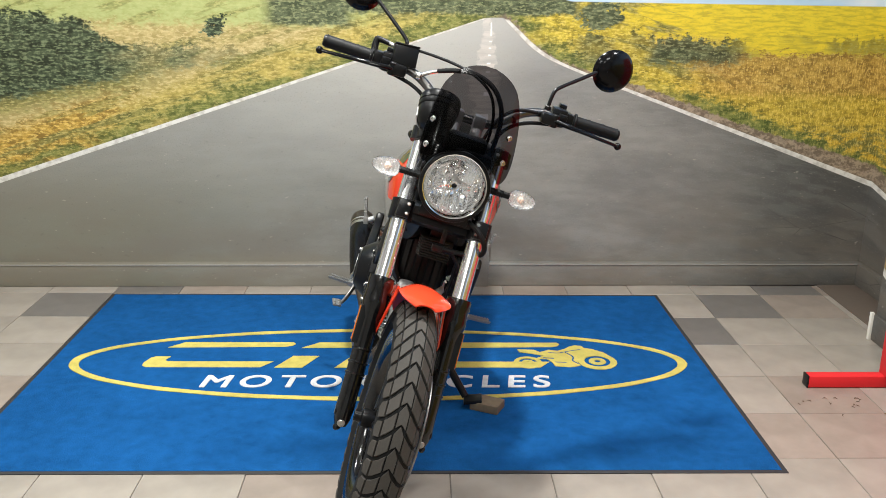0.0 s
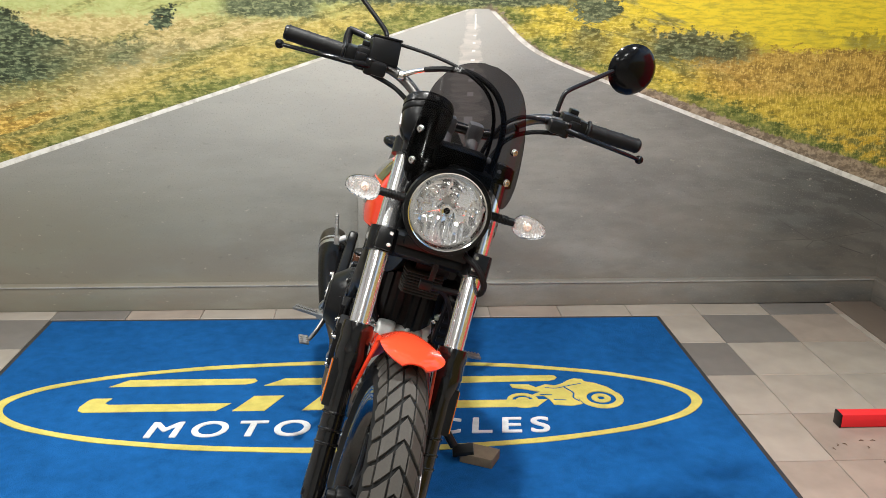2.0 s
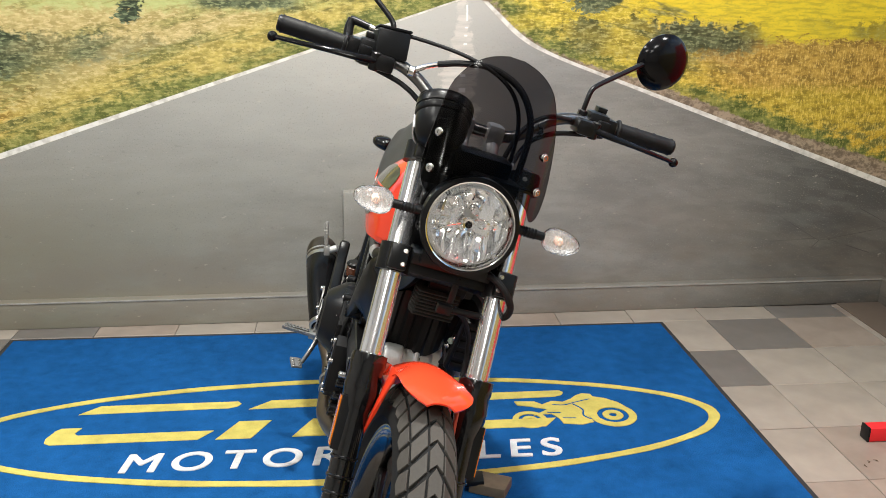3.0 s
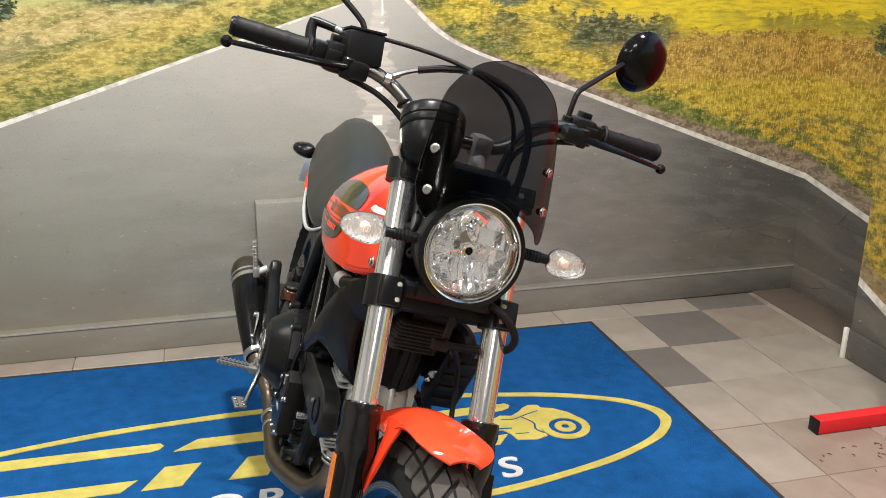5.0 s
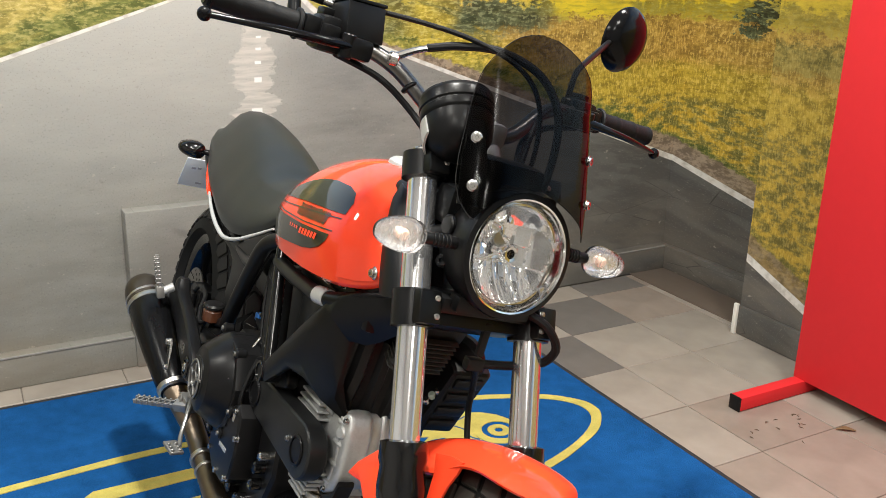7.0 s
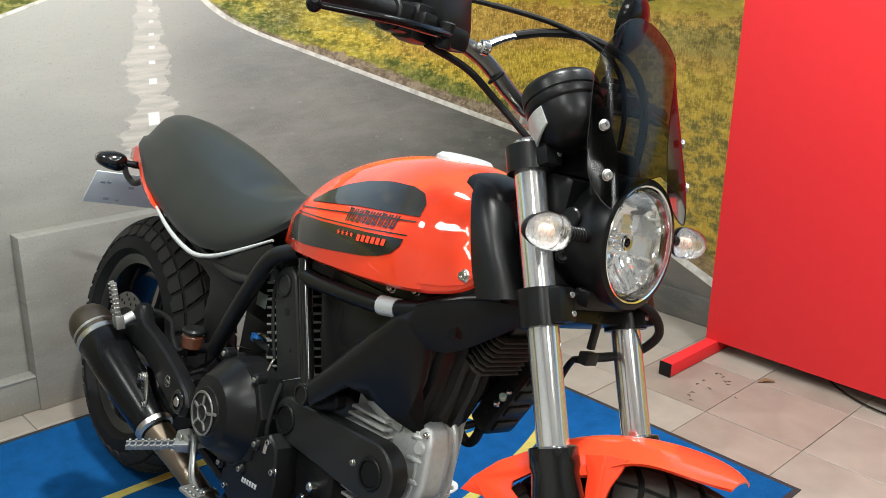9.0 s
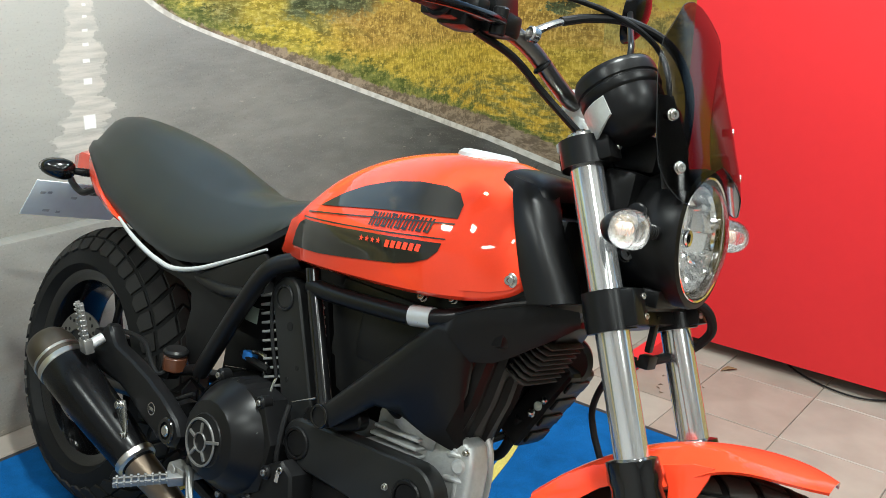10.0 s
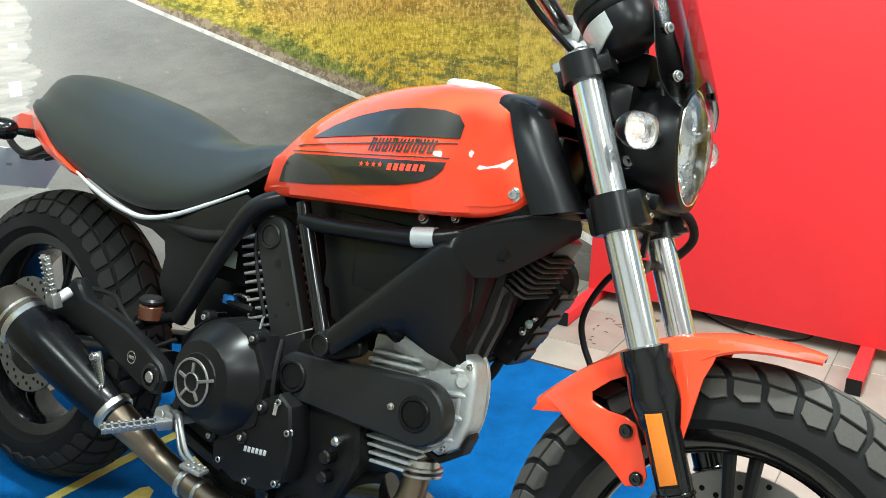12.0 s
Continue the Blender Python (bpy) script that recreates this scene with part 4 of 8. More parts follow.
def front(name, bm, mat, parent=None, label="", angle=0.6):
    """A part that turns with the handlebar."""
    bm.transform(STEER)
    return part(name, bm, mat, parent or bike, label, angle)


def add_bolt(bm, at, to, r=0.006, h=0.004):
    """A socket-head screw: washer, head and a hexagonal recess rim."""
    at, to = Vector(at), Vector(to).normalized()
    add_disc(bm, at, to, r * 1.25, h * 0.35, 14, 0.0004)
    add_disc(bm, at + to * h * 0.3, to, r, h, 14, 0.0008, r * 0.42)
    add_disc(bm, at + to * h * 0.3, to, r * 0.42, h * 0.35, 6, 0.0002)
    return bm


# ----- wheels -----
def tyre_point(c, rim_r, sec, ang, lat, up):
    """A place on a tyre: ang round the wheel, lat across its section, up above the carcass."""
    big, half_w, h = rim_r
    y = half_w * math.sin(lat) + up * math.sin(lat)
    r = big + h * max(math.cos(lat), -0.2) + up * math.cos(lat)
    return Vector((c[0] + r * math.cos(ang), y, c[1] + r * math.sin(ang)))


def make_wheel(name, cx, radius, half_w, rim_radius, m, spokes, pitches, label, disc_side, disc_r, rubber=M_RUBBER):
    c = (cx, radius)
    tread = 0.0045
    h = radius - tread - (rim_radius + 0.012)
    sec = (rim_radius + 0.012, half_w, h)
    at = lambda ang, lat, up=0.0: m @ tyre_point(c, sec, None, ang, lat, up)
    hub = BM()
    ctr = Vector((cx, 0, radius))
    add_lathe(hub, [(0.010, -0.074), (0.014, -0.074), (0.015, -0.058), (0.022, -0.055), (0.024, -0.040), (0.021, -0.03), (0.021, 0.03), (0.024, 0.040), (0.022, 0.055), (0.015, 0.058), (0.014, 0.074), (0.010, 0.074)], m @ axis_pose(ctr, (0, 1, 0)), 28, True)
    wheel = part(name, hub, M_BLACK, bike, label)
    # carcass
    ty = BM()
    prof = [-1.55, -1.35, -1.1, -0.8, -0.5, -0.25, 0, 0.25, 0.5, 0.8, 1.1, 1.35, 1.55]
    rows = []
    nseg = 84
    for k in range(nseg):
        a = 2 * math.pi * k / nseg
        row = [at(a, l) for l in prof]
        y_in = half_w * 0.72
        rr = rim_radius - 0.004
        row = [m @ Vector((cx + rr * math.cos(a), -y_in, radius + rr * math.sin(a)))] + row + [m @ Vector((cx + rr * math.cos(a), y_in, radius + rr * math.sin(a)))]
        rows.append([ty.verts.new(q) for q in row])
    for k in range(nseg):
        a, b = rows[k], rows[(k + 1) % nseg]
        for i in range(len(a) - 1):
            ty.faces.new((a[i], b[i], b[i + 1], a[i + 1]))
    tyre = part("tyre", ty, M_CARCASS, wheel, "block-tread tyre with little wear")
    # tread blocks: a row of chevrons each side of the middle and a row of shoulder blocks
    tb = BM()
    da = 2 * math.pi / pitches

    def block(outline):
        """outline: (part of a pitch, lateral angle)"""
        lo = [at(p * da, l, -0.001) for p, l in outline]
        mid = [at(p * da, l, tread - 0.001) for p, l in outline]
        cen_p, cen_l = sum(p for p, _ in outline) / len(outline), sum(l for _, l in outline) / len(outline)
        hi = [at((p + (cen_p - p) * 0.06) * da, l + (cen_l - l) * 0.06, tread) for p, l in outline]
        rws = [[tb.verts.new(q) for q in ring] for ring in (lo, mid, hi)]
        n = len(outline)
        for a, b in zip(rws, rws[1:]):
            for i in range(n):
                j = (i + 1) % n
                tb.faces.new((a[i], a[j], b[j], b[i]))
        tb.faces.new(rws[-1])

    g = 0.07
    for k in range(pitches):
        # a block over the crown with its point along the travel, slanted wings beside it, shoulder lugs outside
        block([(k + 0.34 + g, 0.0), (k + 0.12 + g, 0.21), (k + 0.12 + 0.80, 0.21), (k + 0.34 + 0.96, 0.0), (k + 0.12 + 0.80, -0.21), (k + 0.12 + g, -0.21)])
        for s in (-1, 1):
            block([(k + 0.05 + g, 0.27 * s), (k - 0.28 + g, 0.56 * s), (k - 0.44 + g, 0.74 * s), (k + 0.42, 0.74 * s), (k + 0.56, 0.56 * s), (k + 0.88, 0.27 * s)])
            block([(k - 0.50 + g, 0.81 * s), (k - 0.58 + g, 1.14 * s), (k + 0.02, 1.20 * s), (k + 0.32, 1.08 * s), (k + 0.36, 0.81 * s)])
    part("tread", tb, rubber, tyre, angle=0.5)
    # rim
    rb = BM()
    w = half_w * 0.78
    add_lathe(rb, [(rim_radius + 0.008, -w), (rim_radius + 0.008, -w + 0.006), (rim_radius - 0.006, -w + 0.014), (rim_radius - 0.016, -w * 0.5), (rim_radius - 0.022, 0), (rim_radius - 0.016, w * 0.5), (rim_radius - 0.006, w - 0.014),
                   (rim_radius + 0.008, w - 0.006), (rim_radius + 0.008, w), (rim_radius - 0.004, w + 0.001), (rim_radius - 0.022, w - 0.008), (rim_radius - 0.032, w * 0.5), (rim_radius - 0.036, 0), (rim_radius - 0.032, -w * 0.5), (rim_radius - 0.022, -w + 0.008), (rim_radius - 0.004, -w - 0.001)],
              m @ axis_pose(ctr, (0, 1, 0)), 72, True)
    part("rim", rb, M_GLOSS_BLACK, wheel)
    for k in range(spokes):
        a = 2 * math.pi * (k + 0.3) / spokes
        for off in (-0.09, 0.09):
            sb = BM()
            b = a + off
            p0, p1 = Vector((cx + 0.026 * math.cos(a + off * 3), 0.02 * (1 if off > 0 else -1), radius + 0.026 * math.sin(a + off * 3))), Vector((cx + (rim_radius - 0.028) * math.cos(b), 0, radius + (rim_radius - 0.028) * math.sin(b)))
            add_tube(sb, [m @ p0, m @ p0.lerp(p1, 0.5), m @ p1], [0.011, 0.0075, 0.010], 8, 3)
            part("spoke", sb, M_BLACK, wheel)
    # brake disc with its holes and carrier
    db = BM()
    y = 0.072 * disc_side
    add_disc(db, m @ Vector((cx, y, radius)), m.to_3x3() @ Vector((0, disc_side, 0)), disc_r, 0.0045, 60, 0.0008, disc_r * 0.70)
    disc = part("brake_disc", db, M_DISC, wheel)
    cb = BM()
    add_disc(cb, m @ Vector((cx, y - 0.002 * disc_side, radius)), m.to_3x3() @ Vector((0, disc_side, 0)), disc_r * 0.72, 0.003, 40, 0.0008, disc_r * 0.36)
    part("disc_carrier", cb, M_BLACK, disc)
    hb = BM()
    for k in range(48):
        a = 2 * math.pi * k / 48
        rr = disc_r * (0.78, 0.86, 0.94)[k % 3]
        for sgn in (-1, 1):
            q = Vector((cx + rr * math.cos(a), y + (0.0023 + 0.0024 * sgn) * disc_side, radius + rr * math.sin(a)))
            add_disc(hb, m @ q, m.to_3x3() @ Vector((0, sgn * disc_side, 0)), 0.0042, 0.0004, 8, 0.0001)
    tagged(part("drill_hole", hb, M_CARCASS, disc), kind="stuff")
    return wheel


IDENT = Matrix.Identity(4)
front_wheel = make_wheel("front_wheel", AHEAD, R_FRONT, 0.049, 0.226, STEER, 5, 42, "black cast front wheel with block tyre", 1, 0.155)
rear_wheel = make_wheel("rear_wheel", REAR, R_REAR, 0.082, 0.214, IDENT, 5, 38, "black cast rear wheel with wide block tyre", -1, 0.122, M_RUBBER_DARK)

# ----- front fork -----
for s in (-1, 1):
    y = 0.1 * s
    bm = BM()
    add_tube(bm, [fork(0.980, y), fork(0.58, y)], 0.0208, 28, 0)
    front("fork_tube", bm, M_CHROME, label="polished chrome fork tube")
    bm = BM()
    zz = [0.626, 0.624, 0.604, 0.596, 0.572, 0.560, 0.540, 0.530, 0.40, 0.36, 0.325, 0.300, 0.285]
    rr = [0.0225, 0.0315, 0.0325, 0.0300, 0.0325, 0.0318, 0.0265, 0.0232, 0.0225, 0.0222, 0.023, 0.020, 0.014]
    seg = 28
    add_rings(bm, [[fork(z, y) + r * (Vector((math.cos(RAKE), 0, math.sin(RAKE))) * math.cos(2 * math.pi * k / seg) + Vector((0, 1, 0)) * math.sin(2 * math.pi * k / seg)) for k in range(seg)] for z, r in zip(zz, rr)])
    slider = front("fork_slider", bm, M_GLOSS_BLACK)
    bm = BM()
    add_disc(bm, Vector((AHEAD, y * 1.12, R_FRONT)), (0, s, 0), 0.012, 0.010, 18)
    add_disc(bm, Vector((AHEAD + 0.01, y * 1.02, R_FRONT - 0.035)), (0.7, 0.7 * s, 0), 0.008, 0.014, 16)
    front("axle_nut", bm, M_BLACK, slider)
    # pinch bolts and rings round the lower leg
    bm = BM()
    for z in (0.455, 0.425, 0.400):
        add_disc(bm, fork(z, y), AX_DIR, 0.0250, 0.006, 26, 0.0015)
    front("leg_ring", bm, M_GLOSS_BLACK, slider)
    bm = BM()
    add_bolt(bm, fork(0.292, y, 0.016), (1, 0, 0.3), 0.0075, 0.006)
    front("pinch_bolt", bm, M_BRUSHED, slider)
    # side reflector on a bright-edged carrier, facing out and a little back
    cor = [(1.362, 0.549), (1.382, 0.556), (1.418, 0.478), (1.398, 0.469)]
    bm = BM()
    add_plate(bm, [(a + (0.004 if i in (1, 2) else -0.001), b + 0.004 * (1 if i < 2 else -1)) for i, (a, b) in enumerate(cor)], side_plate(0.1310 * s), 0.018, 0.001)
    front("reflector_holder", bm, M_BLACK, slider)
    bm = BM()
    add_plate(bm, cor, side_plate(0.1312 * s, -1), 0.0024, 0.0008)
    front("reflector", bm, M_AMBER, slider, "amber side reflector")

# clamps
for z0, z1, nm, fwd in ((0.947, 0.979, "top_clamp", 0.0), (0.761, 0.806, "lower_clamp", 0.0)):
    bm = BM()
    for s in (-1, 1):
        y = 0.1 * s
        add_tube(bm, [fork(z0, y), fork(z1, y)], 0.0305, 24, 0)
        mid = fork((z0 + z1) / 2, y)
        h = (z1 - z0) / math.cos(RAKE) / 2
        add_box(bm, (0.0, -0.017, -h * 0.92), (0.042, 0.017, h * 0.92), 0.004, Matrix.Translation(mid) @ Matrix.Rotation(-RAKE, 4, "Y"))
    q = fork((z0 + z1) / 2, 0)
    h = (z1 - z0) / math.cos(RAKE) / 2
    add_box(bm, (-0.045, -0.085, -h * 0.8), (0.012, 0.085, h * 0.8), 0.006, Matrix.Translation(q) @ Matrix.Rotation(-RAKE, 4, "Y"))
    clamp = front(nm, bm, M_BLACK)
    for s in (-1, 1):
        for dz in ((0.0,) if nm == "top_clamp" else (-0.011, 0.011)):
            bm = BM()
            add_bolt(bm, fork((z0 + z1) / 2 + dz, 0.090 * s, 0.0405), (math.cos(RAKE), 0.25 * s, math.sin(RAKE)), 0.0040, 0.003)
            front("clamp_bolt", bm, M_BRUSHED, clamp)
for s in (-1, 1):
    bm = BM()
    add_disc(bm, fork(0.979, 0.1 * s), AX_DIR, 0.019, 0.008, 20)
    add_disc(bm, fork(0.986, 0.1 * s), AX_DIR, 0.009, 0.005, 6)
    front("fork_cap", bm, M_STEEL)
bm = BM()
q = fork(0.984, 0)
add_box(bm, (-0.052, -0.074, -0.006), (0.012, 0.074, 0.009), 0.005, Matrix.Translation(q) @ Matrix.Rotation(-RAKE, 4, "Y"))
front("top_yoke", bm, M_ALU, label="bare cast aluminium top yoke")
# headstock and stem
bm = BM()
add_tube(bm, [AX_AT + AX_DIR * 0.19, AX_AT - AX_DIR * 0.03], 0.030, 20, 0)
part("headstock", bm, M_BLACK, bike)
bm = BM()
add_disc(bm, AX_AT + AX_DIR * 0.20, AX_DIR, 0.018, 0.012, 6)
front("stem_nut", bm, M_STEEL)

# ----- front mudguard -----
bm = BM()
gc = Vector((AHEAD, 0, R_FRONT))
rows = []
for k in range(33):
    t = k / 32
    a = radians(148 - t * 68)
    r = 0.345 + 0.012 * (1 - min(1, t * 3)) ** 2 + 0.004 * t
    end = max(0.0, (t - 0.78) / 0.22)
    hw = 0.066 * min(1.0, 0.55 + 1.6 * t) * (1 - 0.10 * max(0, t - 0.45)) * (1 - 0.62 * end ** 3.2)
    skirt = 0.020 + 0.026 * math.exp(-((t - 0.52) / 0.16) ** 2)
    skirt *= 1 - 0.55 * max(0, (t - 0.6) / 0.4)
    outer, inner = [], []
    for j in range(-10, 11):
        w = j / 10
        rr = r - skirt * abs(w) ** 2.4
        q = Vector((math.cos(a), 0, math.sin(a)))
        outer.append(gc + q * rr + Vector((0, w * hw, 0)))
        inner.append(gc + q * (rr - 0.0035) + Vector((0, w * hw * 0.96, 0)))
    rows.append(outer + inner[::-1])
add_rings(bm, rows)
guard = front("front_mudguard", bm, M_ORANGE, label="glossy orange front mudguard")
for s in (-1, 1):
    bm = BM()
    add_plate(bm, [(1.198, 0.502), (1.212, 0.527), (1.241, 0.562), (1.275, 0.589), (1.300, 0.601), (1.332, 0.612), (1.330, 0.588), (1.312, 0.578), (1.294, 0.567), (1.274, 0.547), (1.278, 0.538), (1.303, 0.531), (1.328, 0.531), (1.345, 0.526), (1.360, 0.496), (1.372, 0.466), (1.369, 0.452), (1.347, 0.446), (1.316, 0.468), (1.267, 0.491), (1.238, 0.510), (1.216, 0.505)],
              side_plate(0.078 * s, -1), 0.005, 0.0018)
    # the plate leans in to meet the mudguard
    for v in bm.verts:
        v.co.y -= s * max(0.0, (v.co.z - 0.52)) * 0.25
        v.co.y += s * max(0.0, min(1, (v.co.x - 1.25) / 0.1)) * (0.014 if v.co.z < 0.54 else 0.0)
    front("mudguard_bracket", bm, M_ORANGE, guard)
    bm = BM()
    add_plate(bm, [(1.360, 0.622), (1.395, 0.636), (1.420, 0.640), (1.416, 0.622), (1.409, 0.600), (1.405, 0.55), (1.400, 0.500), (1.393, 0.500), (1.384, 0.560), (1.374, 0.600)], side_plate(0.058 * s, -1), 0.005, 0.0018)
    for v in bm.verts:
        v.co.y += s * max(0.0, 0.625 - v.co.z) * 0.16
    front("mudguard_stay", bm, M_ORANGE, guard)
    for x, z in ((1.335, 0.515), (1.360, 0.460)):
        bm = BM()
        add_bolt(bm, (x, 0.0985 * s, z), (0, s, 0), 0.0075, 0.004)
        front("guard_bolt", bm, M_GLOSS_BLACK, guard)

# ----- headlight -----
LAMP_AT, LAMP_TO = Vector((1.308, 0, 0.890)), Vector((0.985, 0, 0.10)).normalized()
LAMP = axis_pose(LAMP_AT, LAMP_TO)
bm = add_lathe(BM(), [(0.0, -0.118), (0.03, -0.116), (0.06, -0.098), (0.079, -0.06), (0.086, -0.02), (0.0885, 0.004), (0.087, 0.010), (0.080, 0.012), (0.080, 0.006), (0.079, -0.01)], LAMP, 56)
headlight = front("headlight", bm, M_PLASTIC, label="round headlight in a black shell with clear lens")
bm = add_lathe(BM(), [(0.0785, 0.006), (0.0800, 0.0105), (0.0785, 0.0125), (0.0762, 0.0115), (0.0755, 0.008), (0.0755, 0.004)], LAMP, 64)
front("bezel", bm, M_MIRROR, headlight, "thin chrome bezel ring")
# stepped silver trim round the bowl, with three clips
bm = add_lathe(BM(), [(0.0752, 0.007), (0.0735, 0.002), (0.0690, -0.0015), (0.0682, 0.0015), (0.0668, 0.0015), (0.0660, -0.006)], LAMP, 72)
front("bowl_trim", bm, M_MIRROR, headlight, "stepped silver trim ring")
LAMP_UP = Vector((0, 0, 1)) - LAMP_TO * LAMP_TO.z
LAMP_UP.normalize()
LAMP_SIDE = LAMP_TO.cross(LAMP_UP)


def in_lamp(x, y, h):
    return LAMP_AT + LAMP_SIDE * x + LAMP_UP * y + LAMP_TO * h


for a in (40, 160, 215):
    bm = BM()
    q = in_lamp(0.0715 * math.cos(radians(a)), 0.0715 * math.sin(radians(a)), 0.003)
    add_box(bm, (-0.004, -0.006, -0.003), (0.004, 0.006, 0.003), 0.001, axis_pose(q, LAMP_TO) @ Matrix.Rotation(radians(a), 4, "Z"))
    front("trim_clip", bm, M_CHROME, headlight)


def bowl_depth(x, y):
    """Paraboloid cut into flat tilted facets, with narrow upright flutes below."""
    r = math.hypot(x, y)
    k = 0.046 / 0.0665 ** 2
    h = -0.050 + k * r * r
    fade = max(0.0, min(1.0, (0.0665 - r) / 0.002)) * max(0.0, min(1.0, (r - 0.015) / 0.003))
    if y < -0.018 and abs(x) < 0.042:
        w = 0.0088
        c = (math.floor(x / w) + 0.5) * w
        flat = -0.050 + k * (c * c + y * y) + (0.26 if math.floor(x / w) % 2 else -0.22) * (x - c)
    else:
        wx, wy = 0.023, 0.027
        i, j = math.floor((x + 0.0665) / wx), math.floor((y + 0.0695) / wy)
        cx, cy = (i + 0.5) * wx - 0.0665, (j + 0.5) * wy - 0.0695
        tx, ty = 0.34 * math.sin(i * 2.4 + j * 1.7), 0.30 * math.cos(i * 1.3 + j * 2.9)
        flat = -0.050 + k * (cx * cx + cy * cy) + (2 * k * cx * 0.8 + tx) * (x - cx) + (2 * k * cy * 0.8 + ty - 0.16) * (y - cy)
    return h + fade * (flat - h)


bm = BM()
NB = 78
grid = {}
for i in range(NB + 1):
    for j in range(NB + 1):
        x, y = (i / NB * 2 - 1) * 0.067, (j / NB * 2 - 1) * 0.067
        if math.hypot(x, y) <= 0.068:
            grid[i, j] = bm.verts.new(in_lamp(x, y, bowl_depth(x, y)))
for i in range(NB):
    for j in range(NB):
        keys = [(i, j), (i + 1, j), (i + 1, j + 1), (i, j + 1)]
        if all(k in grid for k in keys):
            bm.faces.new([grid[k] for k in keys])
front("mirror_bowl", bm, M_REFLECTOR, headlight, "bright chromed reflector bowl with facets and flutes", angle=0.12)
bm = add_lathe(BM(), [(0.0065, -0.008), (0.0105, -0.007), (0.0125, -0.010), (0.0125, -0.022), (0.0100, -0.026), (0.0075, -0.044)], LAMP, 28)
add_tube(bm, [in_lamp(-0.012, 0.0, -0.018), in_lamp(-0.021, 0.004, -0.026), in_lamp(-0.030, 0.006, -0.037)], 0.0022, 8, 3)
add_tube(bm, [in_lamp(0.012, -0.002, -0.018), in_lamp(0.030, -0.012, -0.024), in_lamp(0.044, -0.022, -0.026)], 0.0016, 8, 3)
front("bulb_shield", bm, M_MIRROR, headlight)
bm = add_lathe(BM(), [(0.0, -0.012), (0.0068, -0.012), (0.0068, -0.0085)], LAMP, 20)
front("shield_mouth", bm, M_GLOSS_BLACK, headlight)
bm = BM()
add_disc(bm, in_lamp(-0.006, 0.016, -0.0475), LAMP_TO, 0.0135, 0.0035, 28, 0.001, 0.0105)
add_disc(bm, in_lamp(-0.006, 0.016, -0.047), LAMP_TO, 0.0105, 0.0012, 24, 0.0003)
front("bulb_socket", bm, M_BRUSHED, headlight)
bm = add_lathe(BM(), [(0.0, 0.034), (0.02, 0.0328), (0.04, 0.0290), (0.058, 0.0225), (0.068, 0.0168), (0.0748, 0.011), (0.0745, 0.008)], LAMP, 48)
lens = front("lens", bm, M_LENS, headlight, "clear domed headlight lens")
lens.visible_shadow = False
for s in (-1, 1):
    bm = BM()
    add_tube(bm, [Vector((1.272, 0.070 * s, 0.905)), fork(0.88, 0.085 * s, 0.01)], 0.010, 12, 0)
    add_disc(bm, Vector((1.262, 0.081 * s, 0.905)), (0, s, 0), 0.014, 0.008, 16)
    front("lamp_bracket", bm, M_BLACK, headlight)
bm = BM()
add_box(bm, (1.235, -0.075, 0.790), (1.29, 0.075, 0.812), 0.004)
add_box(bm, (1.28, -0.062, 0.798), (1.305, 0.062, 0.820), 0.004)
front("lamp_tray", bm, M_PLASTIC, headlight)
bm = BM()
add_bolt(bm, fork(0.845, -0.072, 0.02), (0.6, -0.7, 0.2), 0.008, 0.006)
add_tube(bm, [fork(0.845, -0.06, 0.03), fork(0.82, -0.06, 0.03)], 0.003, 8, 0)
front("adjuster_screw", bm, M_BLACK, headlight)

